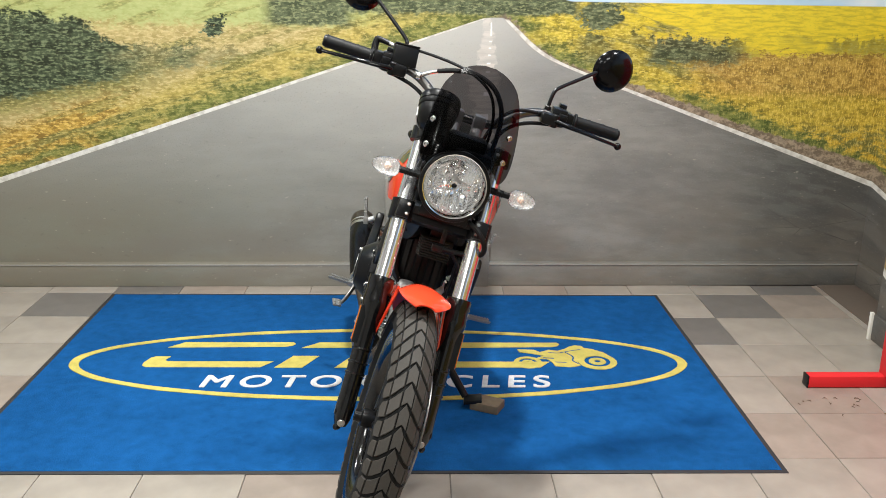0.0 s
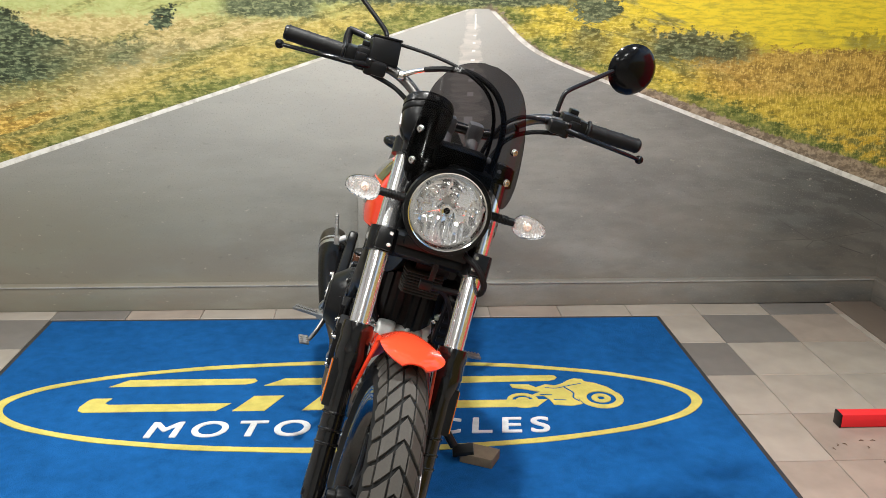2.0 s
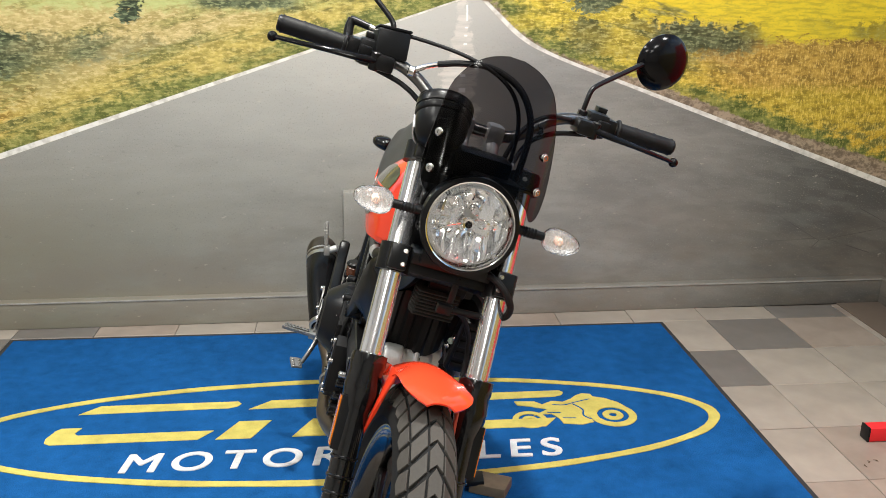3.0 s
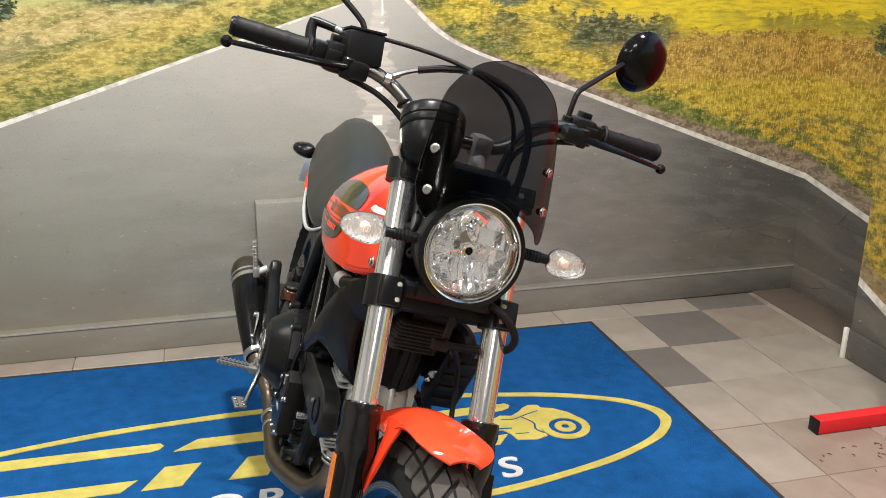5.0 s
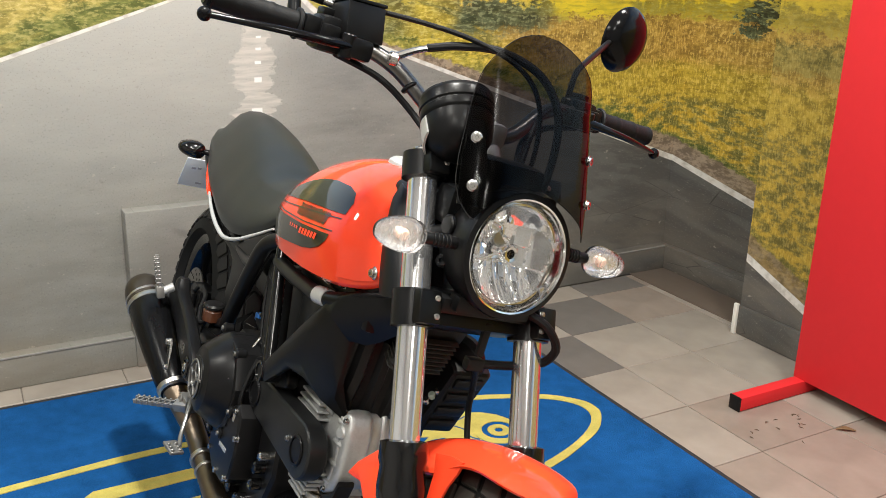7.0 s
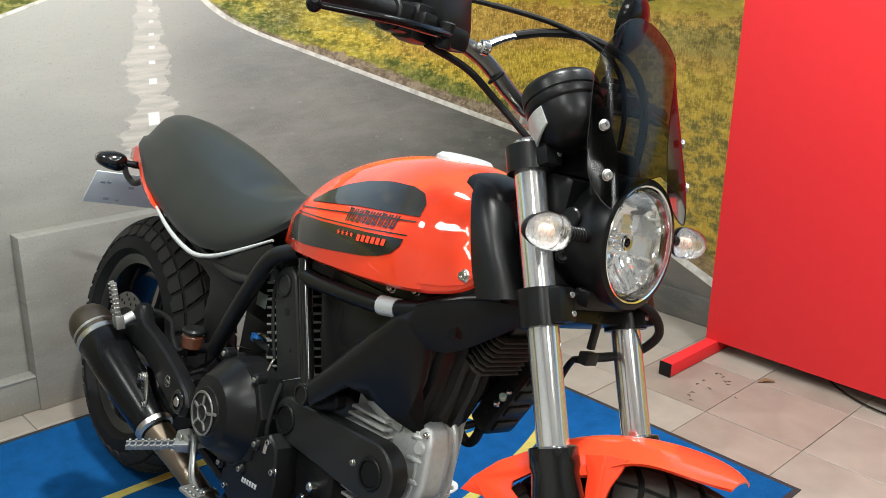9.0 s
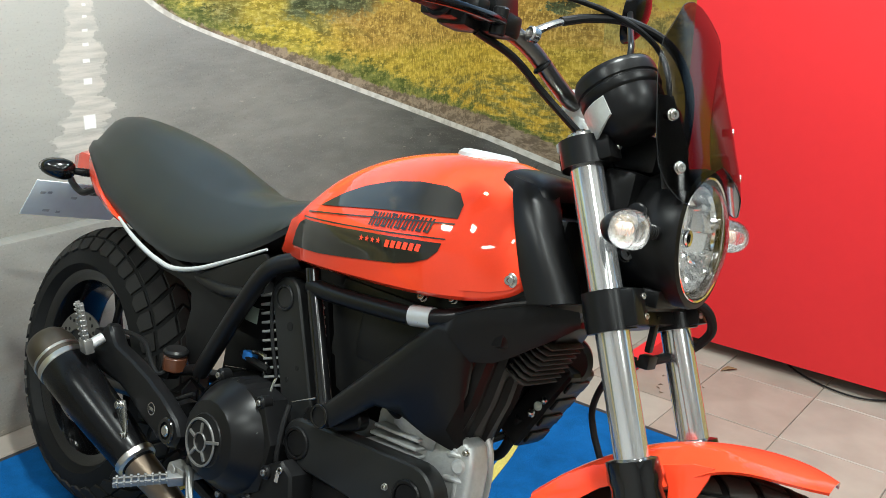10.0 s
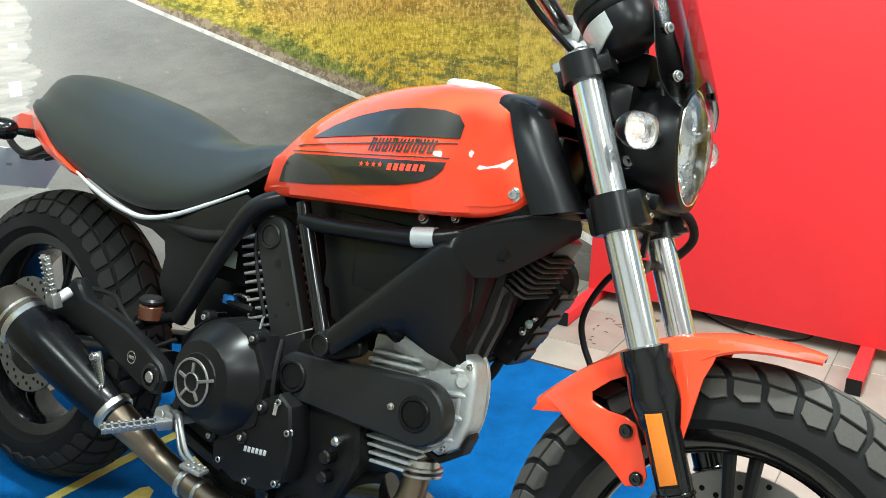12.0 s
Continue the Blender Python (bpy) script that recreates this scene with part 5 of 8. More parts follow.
# ----- indicators -----
def indicator(at, out, fwd, steer, lit_label):
    """at: root; out: the way of the stalk; fwd: the way that the lens looks."""
    at, out, fwd = Vector(at), Vector(out).normalized(), Vector(fwd).normalized()
    bm = BM()
    add_tube(bm, [at, at + out * 0.055], [0.0085, 0.008], 14, 0)
    for k in range(5):
        add_disc(bm, at + out * (0.012 + 0.006 * k), out, 0.0098, 0.003, 14, 0.0008)
    stalk = front("indicator", bm, M_PLASTIC, None, lit_label) if steer else part("indicator", bm, M_PLASTIC, bike, lit_label)
    ctr = at + out * 0.088
    up = out.cross(fwd).normalized()
    frame_m = Matrix.Translation(ctr) @ Matrix(((out.x, up.x, fwd.x, 0), (out.y, up.y, fwd.y, 0), (out.z, up.z, fwd.z, 0), (0, 0, 0, 1)))

    def shell(depths, sx=0.0350, sy=0.0222, seg=28):
        rings = []
        for sc, d in depths:
            ring = []
            for k in range(seg):
                a = 2 * math.pi * k / seg
                x, yy = math.cos(a), math.sin(a)
                x, yy = math.copysign(abs(x) ** 0.86, x), math.copysign(abs(yy) ** 0.86, yy)
                taper = 1.0 - 0.20 * x
                ring.append(frame_m @ Vector((sx * sc * x, sy * sc * yy * taper, d)))
            rings.append(ring)
        return rings

    bm = BM()
    add_rings(bm, shell([(1.0, 0.000), (1.0, -0.003), (0.88, -0.010), (0.6, -0.017), (0.25, -0.021), (0.05, -0.022)]), cap=True)
    (front if steer else part)("indicator_shell", bm, M_GLOSS_BLACK if not steer else M_PLASTIC, stalk)
    bm = BM()
    add_rings(bm, shell([(0.97, 0.0005), (0.85, 0.000), (0.5, -0.006), (0.15, -0.008)]), cap=True)
    (front if steer else part)("indicator_bowl", bm, M_BOWL, stalk)
    bm = BM()
    add_disc(bm, ctr + fwd * -0.006 - out * 0.004, fwd, 0.008, 0.016, 14, 0.004)
    (front if steer else part)("bulb", bm, M_BULB, stalk)
    bm = BM()
    add_rings(bm, shell([(1.0, 0.000), (1.01, 0.006), (0.97, 0.013), (0.84, 0.0195), (0.58, 0.024), (0.27, 0.0258), (0.05, 0.026)]), cap=False)
    ln = (front if steer else part)("indicator_lens", bm, M_MILKY, stalk, "clear indicator lens")
    ln.visible_shadow = False


for s in (-1, 1):
    indicator((1.292, 0.084 * s, 0.896 + 0.008 * s), (-0.03, s, -0.02), (1, 0.0, 0.03), True, "front indicator with clear lens on a ribbed stalk")
    indicator((-0.06, 0.055 * s, 0.728), (-0.30, s, 0.02), (-1, 0, 0.05), False, "rear indicator in a black shell on a stalk")

# ----- windscreen -----
def screen_x(y, z):
    zz = [0.86, 0.90, 0.981, 1.037, 1.107, 1.150, 1.180]
    xx = [1.358, 1.348, 1.323, 1.299, 1.268, 1.254, 1.238]
    return float(np.interp(z, zz, xx)) - 0.8 * y * y - 18.0 * max(0, abs(y) - 0.07) ** 2


def screen_half(z, s):
    """Half the width; the edge on the bike's right stands a little further in."""
    return (-0.010 * max(0.0, min(1.0, (1.12 - z) / 0.08)) if s < 0 else 0.0) + float(np.interp(z, [0.928, 0.931, 0.937, 0.946, 0.958, 0.97, 1.00, 1.04, 1.08, 1.115, 1.14, 1.16, 1.172, 1.18], [0.100, 0.107, 0.112, 0.117, 0.120, 0.122, 0.121, 0.117, 0.108, 0.095, 0.081, 0.063, 0.042, 0.012]))


def screen_inner(z):
    """Half the width of the cut-out above the headlight."""
    return float(np.interp(z, [0.928, 0.931, 0.937, 0.946, 0.952, 0.960, 0.968, 0.977, 0.984], [0.096, 0.0915, 0.0885, 0.0825, 0.076, 0.064, 0.048, 0.025, 0.0]))


bm = BM()
ROWS_Z = [0.928, 0.931, 0.937, 0.942, 0.946, 0.952, 0.960, 0.968, 0.977, 0.984, 1.0, 1.03, 1.06, 1.09, 1.115, 1.14, 1.155, 1.166, 1.174, 1.18]
for s in (-1, 1):
    grid = []
    for z in ROWS_Z:
        a, b = screen_inner(z) if z < 0.984 else 0.0, screen_half(z, s)
        grid.append([bm.verts.new(Vector((screen_x(a + (b - a) * k / 8, z), s * (a + (b - a) * k / 8), z))) for k in range(9)])
    for r0, r1 in zip(grid, grid[1:]):
        for k in range(8):
            bm.faces.new((r0[k], r0[k + 1], r1[k + 1], r1[k]))
bmesh.ops.remove_doubles(bm, verts=bm.verts, dist=1e-5)
screen = front("windscreen", bm, M_SMOKE, label="smoked plastic fly screen over the headlight", angle=0.9)
screen.visible_shadow = True
rim = BM()
for s in (-1, 1):
    edge = [(screen_x(screen_half(z, s), z) - 0.0006, s * screen_half(z, s), z) for z in ROWS_Z]
    add_tube(rim, edge, 0.0006, 6, 2)
    add_tube(rim, [(screen_x(screen_inner(z), z) - 0.0015, s * screen_inner(z), z) for z in ROWS_Z[:10]], 0.0006, 6, 2)
front("screen_edge", rim, M_PLASTIC, screen)
br = BM()
add_plate(br, [(0.080, 0.945), (0.106, 0.940), (0.106, 1.0), (0.102, 1.048), (0.088, 1.050), (0.081, 1.0)], Matrix(((0, 0, 1, 0), (-1, 0, 0, 0), (0, 1, 0, 0), (0, 0, 0, 1))), 0.003, 0.001)
for v in br.verts:
    v.co.x = screen_x(abs(v.co.y), v.co.z) - 0.010 + (v.co.x if v.co.x < 0.004 else 0.004)
front("screen_bracket", br, M_PLASTIC, screen)
for s, y, zs in ((-1, 0.0975, (1.027, 0.968)), (1, 0.0920, (1.037, 0.979))):
    for z in zs:
        q = Vector((screen_x(y, z), y * s, z))
        bm = BM()
        add_bolt(bm, q, (0.85, 0.5 * s, 0.1), 0.0062, 0.004)
        front("screen_screw", bm, M_STEEL, screen)
        bm = BM()
        add_tube(bm, [q - Vector((0.003, 0, 0)), q - Vector((0.009, 0.002 * s, 0.002))], 0.0055, 8, 0)
        front("screen_mount", bm, M_PLASTIC, screen)

# ----- instrument -----
GAUGE_UP = Vector((-0.60, 0, 0.80))
GAUGE_AT = Vector((1.194, -0.086, 1.057))
GAUGE = axis_pose(GAUGE_AT, GAUGE_UP)
bm = add_lathe(BM(), [(0.0, -0.078), (0.022, -0.078), (0.036, -0.070), (0.045, -0.056), (0.0485, -0.038), (0.0485, -0.026), (0.0505, -0.0245), (0.0515, -0.022), (0.0515, -0.014), (0.0500, -0.0125), (0.0500, -0.011), (0.0520, -0.0095), (0.0520, 0.002), (0.0505, 0.007), (0.0490, 0.009), (0.049, 0.010), (0.047, 0.002), (0.0, 0.002)], GAUGE, 48)
gauge = front("instrument", bm, M_MATT, label="round black speedometer housing")
bm = add_lathe(BM(), [(0.0, 0.004), (0.046, 0.004), (0.046, 0.006), (0.0, 0.006)], GAUGE, 40)
front("gauge_glass", bm, M_GLOSS_BLACK, gauge)
bm = BM()
strap = []
for j in range(9):
    a = radians(4 + 11 * j)
    rad = Vector((0, -1, 0)) * math.cos(a) + Vector((-0.80, 0, -0.60)) * math.sin(a)
    low = 0.052 + 0.014 * math.sin(radians(20 * j))
    strap.append([GAUGE_AT + rad * r - GAUGE_UP * h for r, h in ((0.0495, 0.027), (0.0515, 0.029), (0.0495, low), (0.0465, low))])
add_rings(bm, strap)
front("gauge_bracket", bm, M_ALU, gauge, "bare aluminium gauge bracket")
bm = BM()
add_box(bm, (1.19, -0.05, 0.955), (1.255, 0.055, 1.005), 0.012)
add_box(bm, (1.215, -0.02, 0.925), (1.275, 0.075, 0.975), 0.012)
add_box(bm, (1.205, -0.085, 0.900), (1.250, -0.03, 0.955), 0.010)
front("ignition_cover", bm, M_PLASTIC)

# ----- handlebar -----
BAR = [(1.045, -0.408, 1.098), (1.052, -0.29, 1.098), (1.066, -0.19, 1.096), (1.088, -0.135, 1.080), (1.112, -0.085, 1.044), (1.120, -0.055, 1.030), (1.122, 0.0, 1.028)]
BAR = BAR + [(x, -y, z) for x, y, z in BAR[-2::-1]]
bm = BM()
add_tube(bm, BAR, 0.0115, 14, 5)
bar = front("handlebar", bm, M_BAR, label="wide tubular handlebar with black rubber grips")
for s in (-1, 1):
    bm = BM()
    add_tube(bm, [(1.150, 0.030 * s, 0.985), (1.130, 0.030 * s, 1.012), (1.122, 0.030 * s, 1.028)], 0.016, 14, 2)
    add_box(bm, (1.100, 0.030 * s - 0.017, 1.008), (1.146, 0.030 * s + 0.017, 1.048), 0.010)
    front("bar_riser", bm, M_ALU, bar)
    bm = BM()
    a, b = Vector((1.046, 0.403 * s, 1.098)), Vector((1.052, 0.285 * s, 1.098))
    n_r = 26
    add_tube(bm, [a.lerp(b, k / n_r) for k in range(n_r + 1)], [0.0165 if k % 9 else 0.0178 for k in range(n_r + 1)], 18, 0)
    add_disc(bm, b, (0, -s, 0), 0.022, 0.006, 20)
    front("grip", bm, M_GRIP, bar, "ribbed black rubber grip")
    bm = BM()
    add_disc(bm, a + Vector((0, -0.002 * s, 0)), (0, s, 0), 0.0155, 0.010, 20, 0.003)
    front("bar_end", bm, M_BLACK, bar)
    # switch housing
    bm = BM()
    add_box(bm, (1.028, 0.235 * s - 0.022, 1.072), (1.076, 0.235 * s + 0.022, 1.122), 0.011)
    add_box(bm, (1.070, 0.243 * s - 0.012, 1.085), (1.088, 0.243 * s + 0.012, 1.110), 0.004)
    add_box(bm, (1.020, 0.262 * s - 0.016, 1.078), (1.070, 0.262 * s + 0.014, 1.116), 0.008)
    add_box(bm, (1.024, 0.240 * s - 0.008, 1.120), (1.050, 0.240 * s + 0.012, 1.132), 0.003)
    front("switch_box", bm, M_PLASTIC, bar)
    # lever and its perch
    bm = BM()
    add_box(bm, (1.055, 0.205 * s - 0.020, 1.074), (1.108, 0.205 * s + 0.020, 1.104), 0.008)
    add_disc(bm, (1.098, 0.222 * s, 1.072), (0, 0, 1), 0.010, 0.034, 14)
    perch = front("lever_perch", bm, M_BLACK, bar)
    bm = BM()
    pts = [(1.098, 0.222 * s, 1.090), (1.106, 0.262 * s, 1.087), (1.104, 0.31 * s, 1.084), (1.092, 0.36 * s, 1.079), (1.074, 0.408 * s, 1.074)]
    add_tube(bm, pts, [0.0105, 0.009, 0.0075, 0.0065, 0.006], 12, 5, 0.72)
    bmesh.ops.create_uvsphere(bm, u_segments=14, v_segments=10, radius=0.0098, matrix=Matrix.Translation((1.0725, 0.412 * s, 1.0735)))
    front("lever", bm, M_SHELL, perch, "black hand lever with ball end")
    # mirror
    bm = BM()
    stem = [(1.060, 0.200 * s, 1.100), (1.057, 0.201 * s, 1.138), (1.054, 0.204 * s, 1.158), (1.044, 0.217 * s, 1.172), (1.014, 0.262 * s, 1.203), (0.985, 0.306 * s, 1.233), (0.976, 0.322 * s, 1.243)]
    add_tube(bm, stem, 0.0052, 10, 5)
    add_disc(bm, (1.060, 0.200 * s, 1.100), (0, 0, 1), 0.010, 0.018, 6)
    mirror = front("mirror", bm, M_BLACK, None, "round black rear-view mirror on a bent stem")
    mm = axis_pose((0.968, 0.356 * s, 1.250), Vector((1.0, 0.25 * s, -0.08)))
    bm = add_lathe(BM(), [(0.0, 0.024), (0.022, 0.022), (0.042, 0.016), (0.055, 0.005), (0.0595, -0.004), (0.059, -0.007), (0.056, -0.007)], mm, 40)
    front("mirror_shell", bm, M_SHELL, mirror)
    bm = add_lathe(BM(), [(0.0, -0.006), (0.0545, -0.006), (0.0545, -0.0045)], mm, 40)
    front("mirror_glass", bm, M_MIRROR, mirror)
    bm = BM()
    add_tube(bm, [(0.976, 0.322 * s, 1.243), (0.986, 0.338 * s, 1.248)], 0.010, 12, 0)
    front("mirror_joint", bm, M_BLACK, mirror)
# brake fluid pot and throttle parts on the bike's right
bm = BM()
add_box(bm, (-0.030, -0.031, -0.026), (0.030, 0.031, 0.026), 0.004, Matrix.Translation((1.055, -0.200, 1.121)) @ pose(0, 0, 0, 4, -12, 6))
pot = front("brake_reservoir", bm, M_PLASTIC, bar, "square black brake fluid reservoir")
bm = BM()
add_box(bm, (-0.031, -0.032, 0.0262), (0.031, 0.032, 0.031), 0.0015, Matrix.Translation((1.055, -0.200, 1.121)) @ pose(0, 0, 0, 4, -12, 6))
front("reservoir_lid", bm, M_MATT, pot)
bm = BM()
add_tube(bm, [(1.038, -0.228, 1.139), (1.030, -0.246, 1.140)], [0.0052, 0.0062], 12, 0)
front("cable_adjuster", bm, M_STEEL, bar)
bm = BM()
add_tube(bm, [(1.031, -0.244, 1.140), (1.018, -0.272, 1.142), (1.014, -0.281, 1.141)], [0.0068, 0.0075, 0.0080], 12, 2)
add_tube(bm, [(1.015, -0.279, 1.144), (1.018, -0.281, 1.128), (1.026, -0.278, 1.105)], [0.0085, 0.009, 0.010], 12, 3)
front("throttle_elbow", bm, M_PLASTIC, bar)
bm = BM()
add_disc(bm, (1.100, -0.158, 1.092), (0.3, 1, 0), 0.010, 0.014, 14)
add_tube(bm, [(1.100, -0.150, 1.094), (1.108, -0.128, 1.110), (1.115, -0.105, 1.122)], [0.006, 0.005, 0.0045], 8, 3)
front("banjo_fitting", bm, M_STEEL, bar)
for nm, pts, r in (("brake_hose", [(1.112, -0.110, 1.120), (1.13, -0.07, 1.136), (1.16, -0.02, 1.146), (1.20, 0.03, 1.130), (1.225, 0.062, 1.085), (1.235, 0.070, 1.02), (1.232, 0.066, 0.95), (1.225, 0.05, 0.90)], 0.0062),
                   ("throttle_cable", [(1.038, -0.229, 1.139), (1.075, -0.16, 1.150), (1.14, -0.06, 1.150), (1.185, 0.01, 1.128), (1.205, 0.045, 1.08), (1.21, 0.055, 1.0), (1.20, 0.04, 0.94)], 0.0038),
                   ("clutch_cable", [(1.100, 0.170, 1.096), (1.13, 0.115, 1.09), (1.17, 0.07, 1.06), (1.20, 0.045, 1.0), (1.21, 0.04, 0.93)], 0.0045),
                   ("switch_wire", [(1.070, -0.225, 1.075), (1.085, -0.155, 1.060), (1.105, -0.105, 1.030), (1.15, -0.07, 0.99)], 0.005),
                   ("switch_wire", [(1.070, 0.225, 1.075), (1.085, 0.155, 1.060), (1.105, 0.105, 1.030), (1.16, 0.07, 0.98)], 0.005),
                   ("front_brake_line", [(1.285, 0.055, 0.812), (1.312, 0.090, 0.800), (1.318, 0.116, 0.772), (1.300, 0.122, 0.744), (1.285, 0.105, 0.730), (1.277, 0.075, 0.722), (1.279, 0.02, 0.721)], 0.0066),
                   ("front_brake_line", [(1.279, 0.02, 0.721), (1.270, 0.012, 0.715), (1.226, 0.06, 0.697), (1.191, 0.095, 0.653), (1.178, 0.11, 0.612), (1.187, 0.113, 0.58), (1.202, 0.112, 0.555), (1.227, 0.108, 0.519)], 0.0050)):
    bm = BM()
    add_tube(bm, pts, r, 10, 8)
    front(nm, bm, M_GRIP)
bm = BM()
add_box(bm, (-0.008, -0.014, -0.009), (0.008, 0.014, 0.009), 0.003, Matrix.Translation((1.281, 0.012, 0.721)))
add_box(bm, (-0.004, -0.006, 0.0), (0.004, 0.006, 0.05), 0.002, Matrix.Translation((1.276, 0.020, 0.732)))
front("hose_clip", bm, M_BLACK)
for y in (-0.115, 0.115):
    bm = BM()
    add_disc(bm, (1.100, y, 1.040 + 0.022), (0.5, 0.5 if y < 0 else -0.5, -0.6), 0.0135, 0.006, 12)
    front("cable_tie", bm, M_GRIP, bar)

# ----- fuel tank -----
U_ = [0.0, 0.06, 0.15, 0.28, 0.45, 0.6, 0.75, 0.88, 0.96, 1.0]
T_W = [0.096, 0.107, 0.127, 0.149, 0.162, 0.163, 0.156, 0.137, 0.106, 0.089]
T_LOW = [0.715, 0.715, 0.717, 0.722, 0.728, 0.733, 0.739, 0.748, 0.764, 0.783]
T_TOP = [0.792, 0.820, 0.851, 0.886, 0.916, 0.932, 0.940, 0.939, 0.930, 0.918]


def tank_ring(u, grow=0.0, n=40):
    w, lo, hi = (glide(u, U_, q) for q in (T_W, T_LOW, T_TOP))
    x_lo, x_hi = 0.640 + u * 0.497, 0.664 + u * 0.410 - 0.14 * u * (1 - u) * (1 - u)
    w, hi = w + grow, hi + grow
    mid = lo + 0.058
    ring = []
    for k in range(n + 1):
        th = radians(-90 + 180 * k / n)
        y = w * math.copysign(abs(math.sin(th)) ** 0.90, th)
        z = mid + (hi - mid) * abs(math.cos(th)) ** 1.22
        ring.append((y, z))
    ring = [(-w * 0.90, lo), (-w * 0.955, lo + 0.005), (-w * 0.985, lo + 0.030)] + ring + [(w * 0.985, lo + 0.030), (w * 0.955, lo + 0.005), (w * 0.90, lo)]
    return [Vector((x_lo + (x_hi - x_lo) * (z - lo) / (hi - lo), y, z)) for y, z in ring]


bm = BM()
us = [k / 70 for k in range(71)]
rings = [tank_ring(u) for u in us]
first = [Vector((p.x - 0.004, p.y * 0.9, p.z - 0.006)) for p in rings[0]]
last = [Vector((p.x + 0.004, p.y * 0.93, p.z - 0.004 * (1 if p.z > 0.85 else -1))) for p in rings[-1]]
add_rings(bm, [first] + rings + [last])
bmesh.ops.recalc_face_normals(bm, faces=bm.faces)
bm.normal_update()
tank_tree = BVHTree.FromBMesh(bm)
tank = part("fuel_tank", bm, M_ORANGE, bike, "glossy orange teardrop fuel tank with dark side panels", angle=0.8)


def on_tank(x, z, side, lift):
    hit, nor, _, _ = tank_tree.ray_cast(Vector((x, side * 0.6, z)), Vector((0, -side, 0)))
    if hit is None:
        hit, nor = Vector((x, side * 0.02, z)), Vector((0, side, 0))
    if nor.y * side < 0:
        nor = -nor
    return hit + nor * lift


def tank_decal(name, outline, mat, side, lift=0.0016, label="", cell=0.012):
    """A thin film that follows the tank's side, cut to an (X, Z) outline."""
    bm = BM()
    f = bm.faces.new([bm.verts.new((x, 0, z)) for x, z in outline])
    xs, zs = [p[0] for p in outline], [p[1] for p in outline]
    x = min(xs) + cell
    while x < max(xs):
        bmesh.ops.bisect_plane(bm, geom=bm.verts[:] + bm.edges[:] + bm.faces[:], plane_co=(x, 0, 0), plane_no=(1, 0, 0))
        x += cell
    z = min(zs) + cell
    while z < max(zs):
        bmesh.ops.bisect_plane(bm, geom=bm.verts[:] + bm.edges[:] + bm.faces[:], plane_co=(0, 0, z), plane_no=(0, 0, 1))
        z += cell
    for v in bm.verts:
        v.co = on_tank(v.co.x, v.co.z, side, lift)
    ob = part(name, bm, mat, tank, label, angle=1.2)
    return ob


for s in (-1, 1):
    tank_decal("side_decal", [(0.775, 0.817), (0.815, 0.842), (0.855, 0.862), (0.90, 0.877), (0.95, 0.886), (0.995, 0.888), (1.020, 0.883), (1.035, 0.869), (1.038, 0.850), (0.92, 0.838), (0.83, 0.8245)], M_DECAL, s, label="dark side panel on the tank")
    tank_decal("side_decal", [(0.700, 0.740), (0.712, 0.765), (0.728, 0.782), (0.745, 0.789), (0.85, 0.797), (0.95, 0.806), (1.032, 0.8145), (1.030, 0.803), (1.018, 0.790), (0.996, 0.780), (0.965, 0.772), (0.90, 0.762), (0.80, 0.748)], M_DECAL, s)
    tank_decal("pinstripe", [(0.745, 0.803), (0.85, 0.817), (0.95, 0.8315), (1.038, 0.8435), (1.038, 0.8415), (0.95, 0.8293), (0.85, 0.8148), (0.745, 0.8008)], M_DECAL, s)
    tank_decal("pinstripe", [(0.735, 0.7935), (0.85, 0.8025), (0.95, 0.8118), (1.035, 0.8217), (1.035, 0.8197), (0.95, 0.8096), (0.85, 0.8003), (0.735, 0.7913)], M_DECAL, s)
    # the maker's marks, as plain bars and stars
    for k in range(9):
        x = 0.9025 + k * 0.0121
        z = 0.8125 + k * 0.0013
        for a, b in (((0.0, 0.0031), (0.0, 0.0205)), ((0.0055, 0.0088), (0.0, 0.0205))):
            tank_decal("mark_bar", [(x + a[0], z + b[0]), (x + a[1], z + b[0]), (x + a[1] + 0.002, z + b[1]), (x + a[0] + 0.002, z + b[1])], M_DECAL, s, 0.0016, cell=0.006)
        zz = z + (0.0 if k % 3 else 0.0175)
        tank_decal("mark_bar", [(x, zz), (x + 0.0088, zz), (x + 0.0092, zz + 0.003), (x + 0.0003, zz + 0.003)], M_DECAL, s, 0.0019, cell=0.006)
    for k in range(6):
        x, z = 0.945 + k * 0.0103, 0.7905 + k * 0.0012
        tank_decal("mark_bar", [(x, z), (x + 0.0072, z), (x + 0.0085, z + 0.0095), (x + 0.0013, z + 0.0095)], M_DECAL_RED, s, 0.0028, cell=0.006)
    for k in range(4):
        x, z = 0.899 + k * 0.0112, 0.7925 + k * 0.0011
        star = []
        for j in range(10):
            a, r = math.pi / 2 + j * math.pi / 5, 0.0046 if j % 2 == 0 else 0.0019
            star.append((x + r * math.cos(a), z + r * math.sin(a)))
        tank_decal("star_mark", star, M_DECAL_RED, s, 0.0028, cell=0.006)
    tank_decal("corner_facet", [(1.114, 0.852), (1.122, 0.838), (1.128, 0.808), (1.131, 0.790), (1.122, 0.775), (1.100, 0.766), (1.066, 0.760), (1.082, 0.782), (1.100, 0.815)], M_ORANGE, s, 0.0022)
    q = on_tank(1.119, 0.787, s, 0.0)
    bm = BM()
    add_disc(bm, q, (0.15, s, 0), 0.0105, 0.003, 20)
    add_bolt(bm, q + Vector((0, 0.002 * s, 0)), (0.15, s, 0), 0.0068, 0.004)
    part("tank_bolt", bm, M_STEEL, tank)
